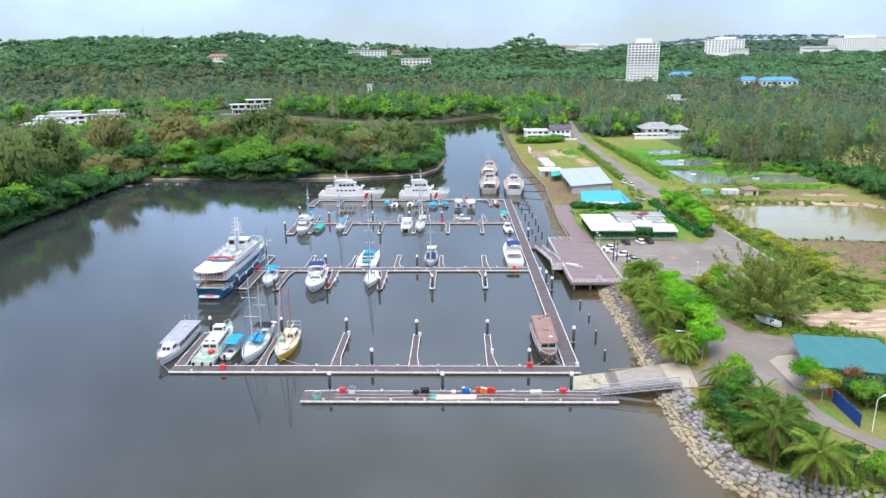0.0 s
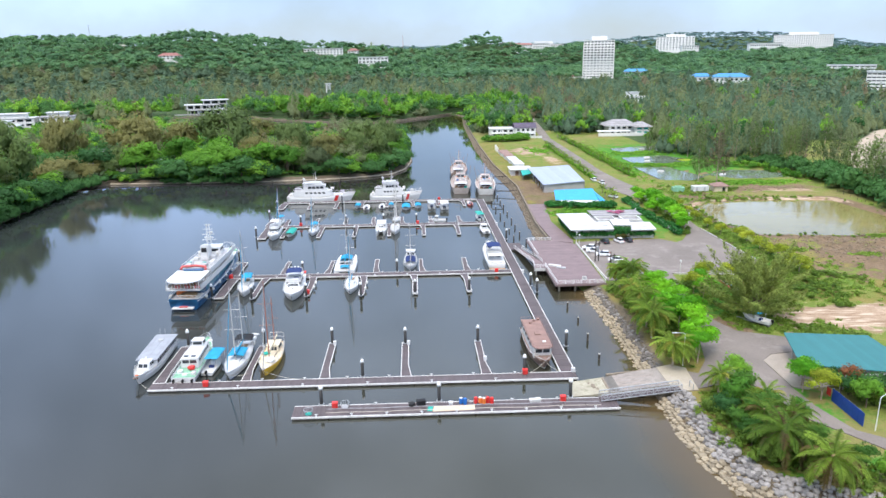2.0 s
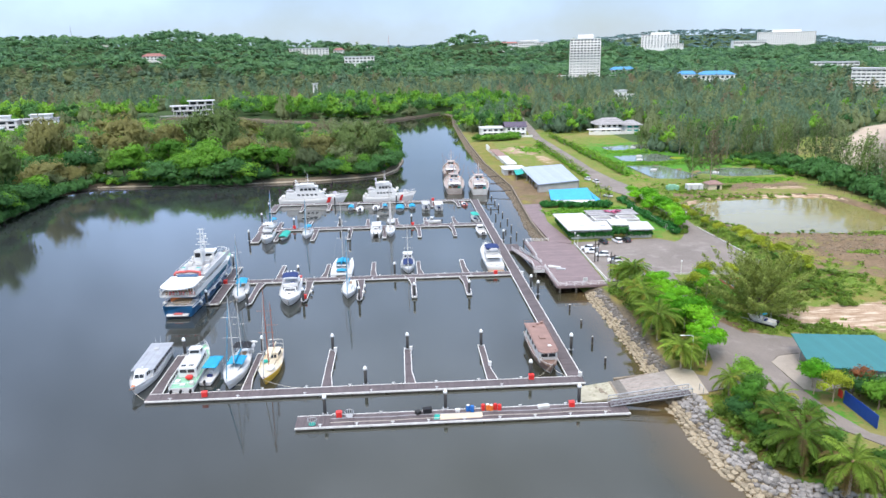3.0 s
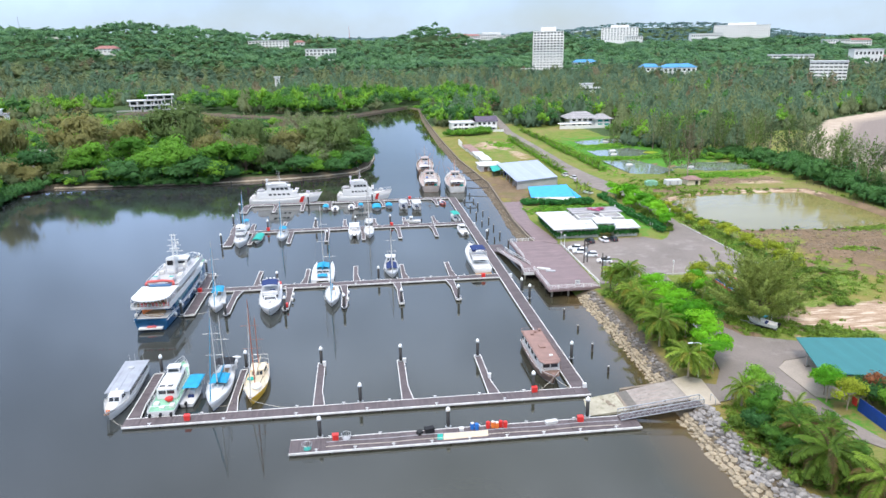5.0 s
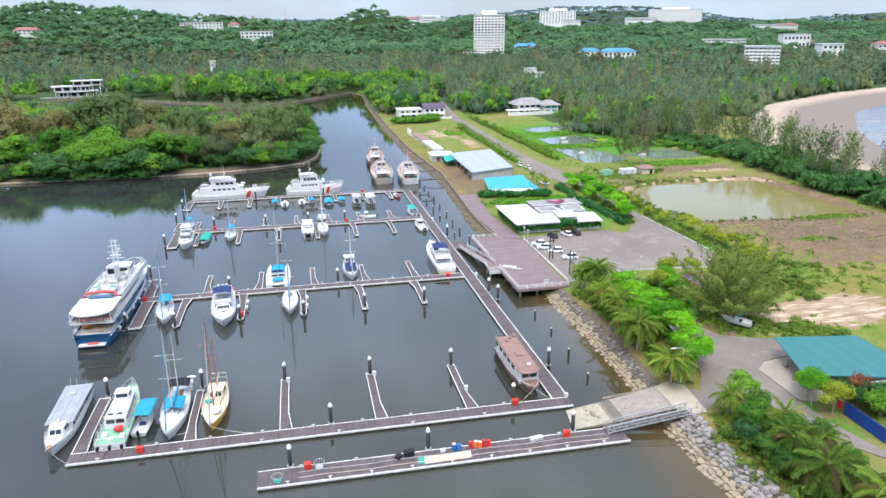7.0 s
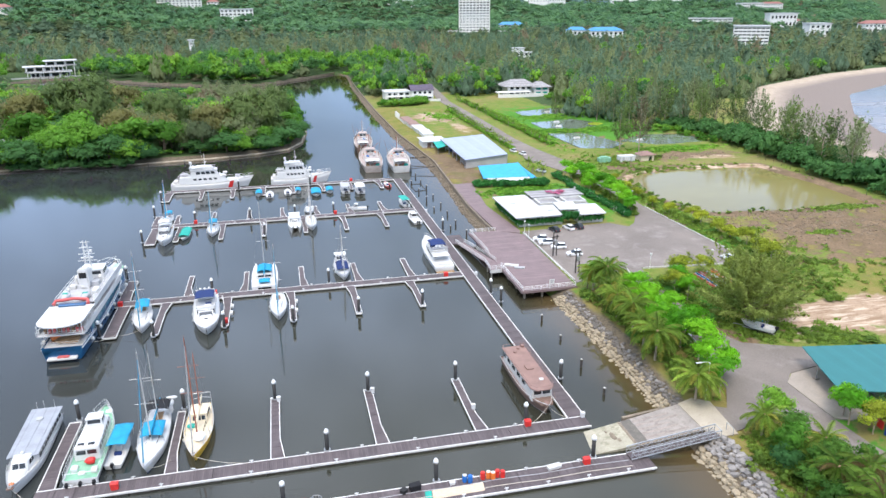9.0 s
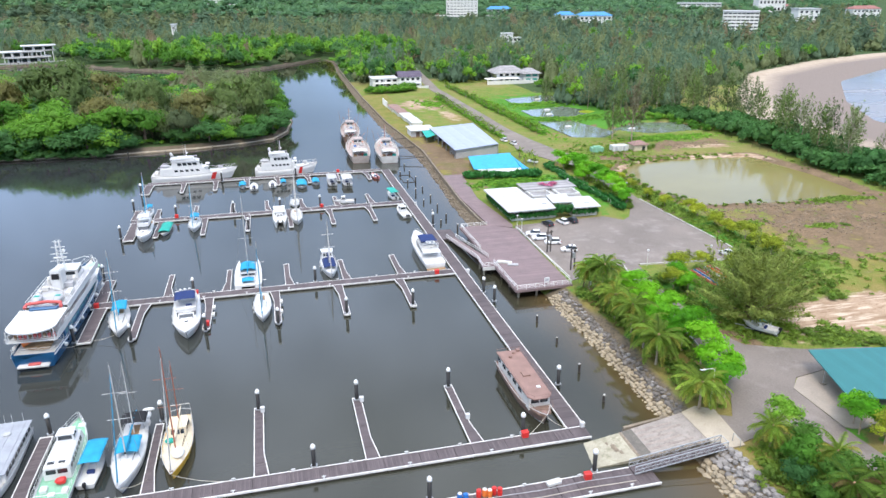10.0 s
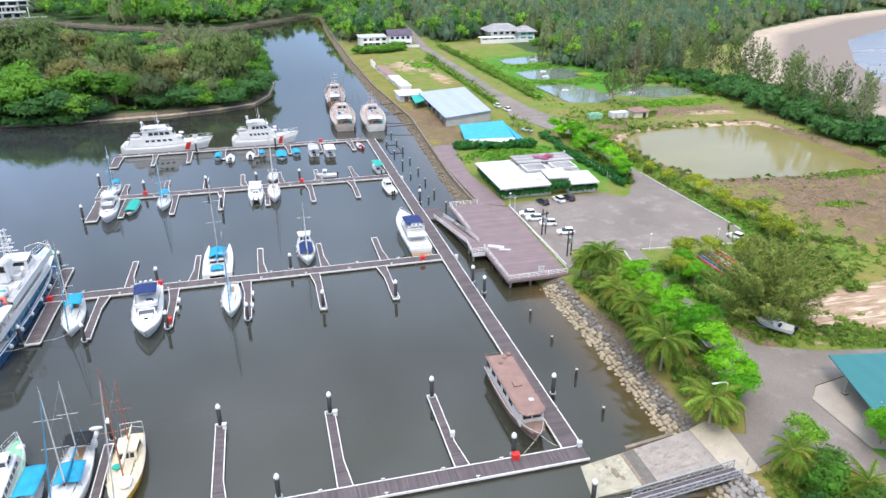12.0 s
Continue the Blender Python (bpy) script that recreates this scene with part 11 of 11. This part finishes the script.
# kayaks and the boat under the big tree
for k, (x, mt) in enumerate(((48.4, "pink_red"), (49.3, "drum_blue"), (50.2, "pink_red"), (51.1, "red"), (52.2, "white_dull"), (53.4, "orange"), (54.4, "pink_red"))):
    kb = thing("canoe", "long upturned canoe stored on the grass", "canoe", "stored canoes", pose(x, 45.6 + 0.3 * k, 2.2, 0, 0, 2))
    bm = bmesh.new()
    rows = []
    for i in range(11):
        v = i / 10
        w, z = 0.42 * math.sin(math.pi * (0.06 + 0.88 * v)) ** 0.7, 0.45 * math.sin(math.pi * (0.1 + 0.8 * v)) ** 0.5
        rows.append([bm.verts.new((w * math.cos(a), -5 + 10 * v, z * math.sin(a))) for a in [math.pi * j / 6 for j in range(7)]])
    for a, b in zip(rows, rows[1:]):
        for j in range(6):
            bm.faces.new((a[j], a[j + 1], b[j + 1], b[j]))
    bmesh.ops.solidify(bm, geom=bm.faces[:], thickness=0.03)
    part("hull", bm, mt, kb, smooth=True)
    part("keel_strip", box(-0.04, 0.04, -4.2, 4.2, 0.44, 0.5), "white_dull", kb)
tb = small_boat(pose(43.9, 20.6, 2.7, 0, 0, 37), "small white boat on a trailer beneath the casuarina", 6.4, 2.5, group="", console=True)
awning(tb, -1.0, 0.2, 1.3, 2.0, "blue_canvas", 0.04, 0.1, "canopy", label="small blue canopy")
poles(tb, [(s * 0.9, k) for s in (-1, 1) for k in (-1.5, 0.8)], 0.6, 2.25)
tr = thing("boat_trailer", "steel boat trailer under a white boat", "trailer", "", pose(43.9, 20.6, 2.0, 0, 0, 37))
for x in (-0.7, 0.7):
    part("frame_beam", box(x - 0.06, x + 0.06, -3.4, 2.6, 0.5, 0.65), "steel", tr)
    part("wheel", tube((x * 1.5 - 0.1, -0.6, 0.3), (x * 1.5 + 0.1, -0.6, 0.3), 0.32, 0.32, 12), "rubber", tr)
part("axle", tube((-1.05, -0.6, 0.3), (1.05, -0.6, 0.3), 0.05), "steel", tr)
part("drawbar", tube((0, 2.6, 0.55), (0, 4.6, 0.45), 0.07), "steel", tr)

# outrigger poles from the wall towards the fishing boats, fish pens
for y, L in ((178, 11), (196, 10), (214, 9)):
    tagged(link("mooring_boom", tube((14.2, y, 2.0), (14.2 - L, y + 1, 1.4), 0.16, 0.12, 6), "pile_old"), "long timber boom from the sea wall", "boom", "timber booms")
pen = thing("fish_pen", "floating square pen of thin poles", "fish pen")
for a, b in (((0.6, 150), (4.6, 150)), ((0.6, 160), (4.6, 160)), ((0.6, 150), (0.6, 160)), ((4.6, 150), (4.6, 160))):
    part("pole", tube((*a, 0.1), (*b, 0.1), 0.09, 0.09, 5), "pile_old", pen)

# beach driftwood-free fence posts along the dike, pond aerators
for k in range(16):
    y = 100 + 5.6 * k
    x = 141.5 + 0.0009 * (y - 95) ** 2
    tagged(link("fence_post", tube((x, y, 1.6), (x, y, 3.2), 0.08, 0.08, 5), "pile_old"), "grey fence post on the earth bank", "post", "bank posts")
for x, y in ((100, 268), (96, 255), (108, 303), (118, 210), (92, 222)):
    ae = thing("pond_aerator", "small white floating pond aerator", "aerator", "pond aerators", pose(x, y, 1.45))
    part("float", box(-1.6, 1.6, -0.5, 0.5, 0, 0.3, bevel=0.06), "white", ae)
    part("paddle", tube((-1.4, 0, 0.5), (1.4, 0, 0.5), 0.3, 0.3, 8), "white_dull", ae)
tagged(link("lily_raft", tube((118, 258, 1.3), (118, 258, 1.52), 4.2, 4.2, 16), "leaf_yellow"), "floating patch of yellow-green pond weed", "pond weed")
for k in range(34):
    x, y = 57.2 - 0.02 * k, 98 + 1.65 * k
    if y < 152:
        tagged(link("fence_post", tube((x - 3.0, y, 1.9), (x - 3.0, y, 3.7), 0.05, 0.05, 5), "rail_white"), "white fence post beside the hedge", "post", "verge posts")

# ---- stones of the revetment, one by one ----
STONES = []
for k in range(7):
    rng_ = random.Random(900 + k)
    bm = bmesh.new()
    got = bmesh.ops.create_icosphere(bm, subdivisions=1, radius=1.0)
    for v in got["verts"]:
        v.co = Vector((v.co.x * rng_.uniform(0.75, 1.15), v.co.y * rng_.uniform(0.75, 1.15), v.co.z * rng_.uniform(0.55, 0.8)))
        v.co.x, v.co.y = max(-0.82, min(0.82, v.co.x)), max(-0.82, min(0.82, v.co.y))
        v.co.z = max(-0.6, min(0.5, v.co.z))
    bmesh.ops.recalc_face_normals(bm, faces=bm.faces)
    me = bpy.data.meshes.new("stone")
    bm.to_mesh(me)
    bm.free()
    STONES.append(me)
WARM, GREY, DARK = [], [], []
for me in STONES:
    for lot, mt in ((WARM, "stone_warm"), (GREY, "stone_grey"), (DARK, "stone_dark")):
        c = me.copy()
        c.materials.clear()
        c.materials.append(M[mt])
        lot.append(c)
rev = thing("rock_revetment", "sloping bank of piled beige and grey stones at the water", "stone bank", kind="structure")
EDGE = [(62, -57), (40, -48), (28, -44), (19, -40), (15, -36), (13, -30), (12.4, -20), (12.5, -9.6)]
EDGE_N = [(13.2, 1.8), (13.5, 20), (13.6, 30), (13, 49)]
rng_ = random.Random(7)
rest_v, rest_f, rest_n = [], [], 0
made = 0
for line, width in ((EDGE[::-1], 4.7), (EDGE_N, 3.1)):
    for (ax, ay), (bx, by) in zip(line, line[1:]):
        d = math.dist((ax, ay), (bx, by))
        tx, ty = (bx - ax) / d, (by - ay) / d
        ox, oy = (-ty, tx) if line is not EDGE_N and (-ty) * 1 + 0 > 0 else (ty, -tx)
        s = 0.0
        while s < d:
            c = -0.5
            while c < width:
                big_ = (rng_.uniform(0.5, 0.78) if c < 2.0 else rng_.uniform(0.44, 0.78)) * (0.8 if line is EDGE_N else 1)
                x, y = ax + tx * s + ox * c + rng_.uniform(-0.2, 0.2), ay + ty * s + oy * c + rng_.uniform(-0.2, 0.2)
                z = max(-0.3, min(2.05, c * 0.5)) + 0.05 + rng_.uniform(-0.1, 0.14)
                me = rng_.choice(WARM if c < 1.5 + rng_.uniform(-0.5, 0.5) else (GREY if line is not EDGE_N or rng_.random() < 0.22 else DARK))
                m = pose(x, y, z, rng_.uniform(-22, 22), rng_.uniform(-22, 22), rng_.uniform(0, 360)) @ Matrix.Diagonal((big_, big_, big_, 1))
                if made < 300 and y < -10:
                    ob = new("stone", me)
                    ob.parent, ob.matrix_basis = rev, m
                    made += 1
                else:
                    vs = [m @ v.co for v in me.vertices]
                    grey = me.materials[0].name.split("_")[0]
                    rest_v.append((vs, [tuple(p.vertices) for p in me.polygons], grey))
                c += big_ * 1.15
            s += rng_.uniform(0.74, 0.98)
for want, mt in (("beige", "stone_warm"), ("grey", "stone_grey"), ("dark", "stone_dark")):
    vv, ff, base = [], [], 0
    for vs, fs, grey in rest_v:
        if grey == want:
            vv += [tuple(v) for v in vs]
            ff += [[i + base for i in f] for f in fs]
            base += len(vs)
    me = arrays_mesh("stones", np.array(vv), np.array(ff), mt)
    ob = new("stones", me)
    ob.parent = rev
    tagged(ob, kind="stuff")

# rubble on the slope below the promenade
rub = thing("rock_revetment", "steep slope of dark brown rubble below the promenade", "stone bank", kind="structure")
rv, rf, rn = [], [], 0
slope = [(9.6, 94), (9.5, 98), (10, 120), (11.5, 140), (12.9, 188), (10.5, 225), (8.9, 253), (8.6, 333)]
for (ax, ay), (bx, by) in zip(slope, slope[1:]):
    d = math.dist((ax, ay), (bx, by))
    for k in range(int(d * (3.2 if ay < 200 else 1.2))):
        f_, c = rng_.random(), rng_.uniform(-0.4, 2.7)
        me = rng_.choice(STONES)
        m = pose(ax + (bx - ax) * f_ + c, ay + (by - ay) * f_, max(-0.2, c * 0.5) + 0.1, rng_.uniform(-20, 20), rng_.uniform(-20, 20), rng_.uniform(0, 360)) @ Matrix.Diagonal((*([rng_.uniform(0.3, 0.55)] * 3), 1))
        rv += [tuple(m @ v.co) for v in me.vertices]
        rf += [[i + rn for i in p.vertices] for p in me.polygons]
        rn += len(me.vertices)
ob = new("stones", arrays_mesh("stones", np.array(rv), np.array(rf), "wall_stone"))
ob.parent = rub
tagged(ob, kind="stuff")
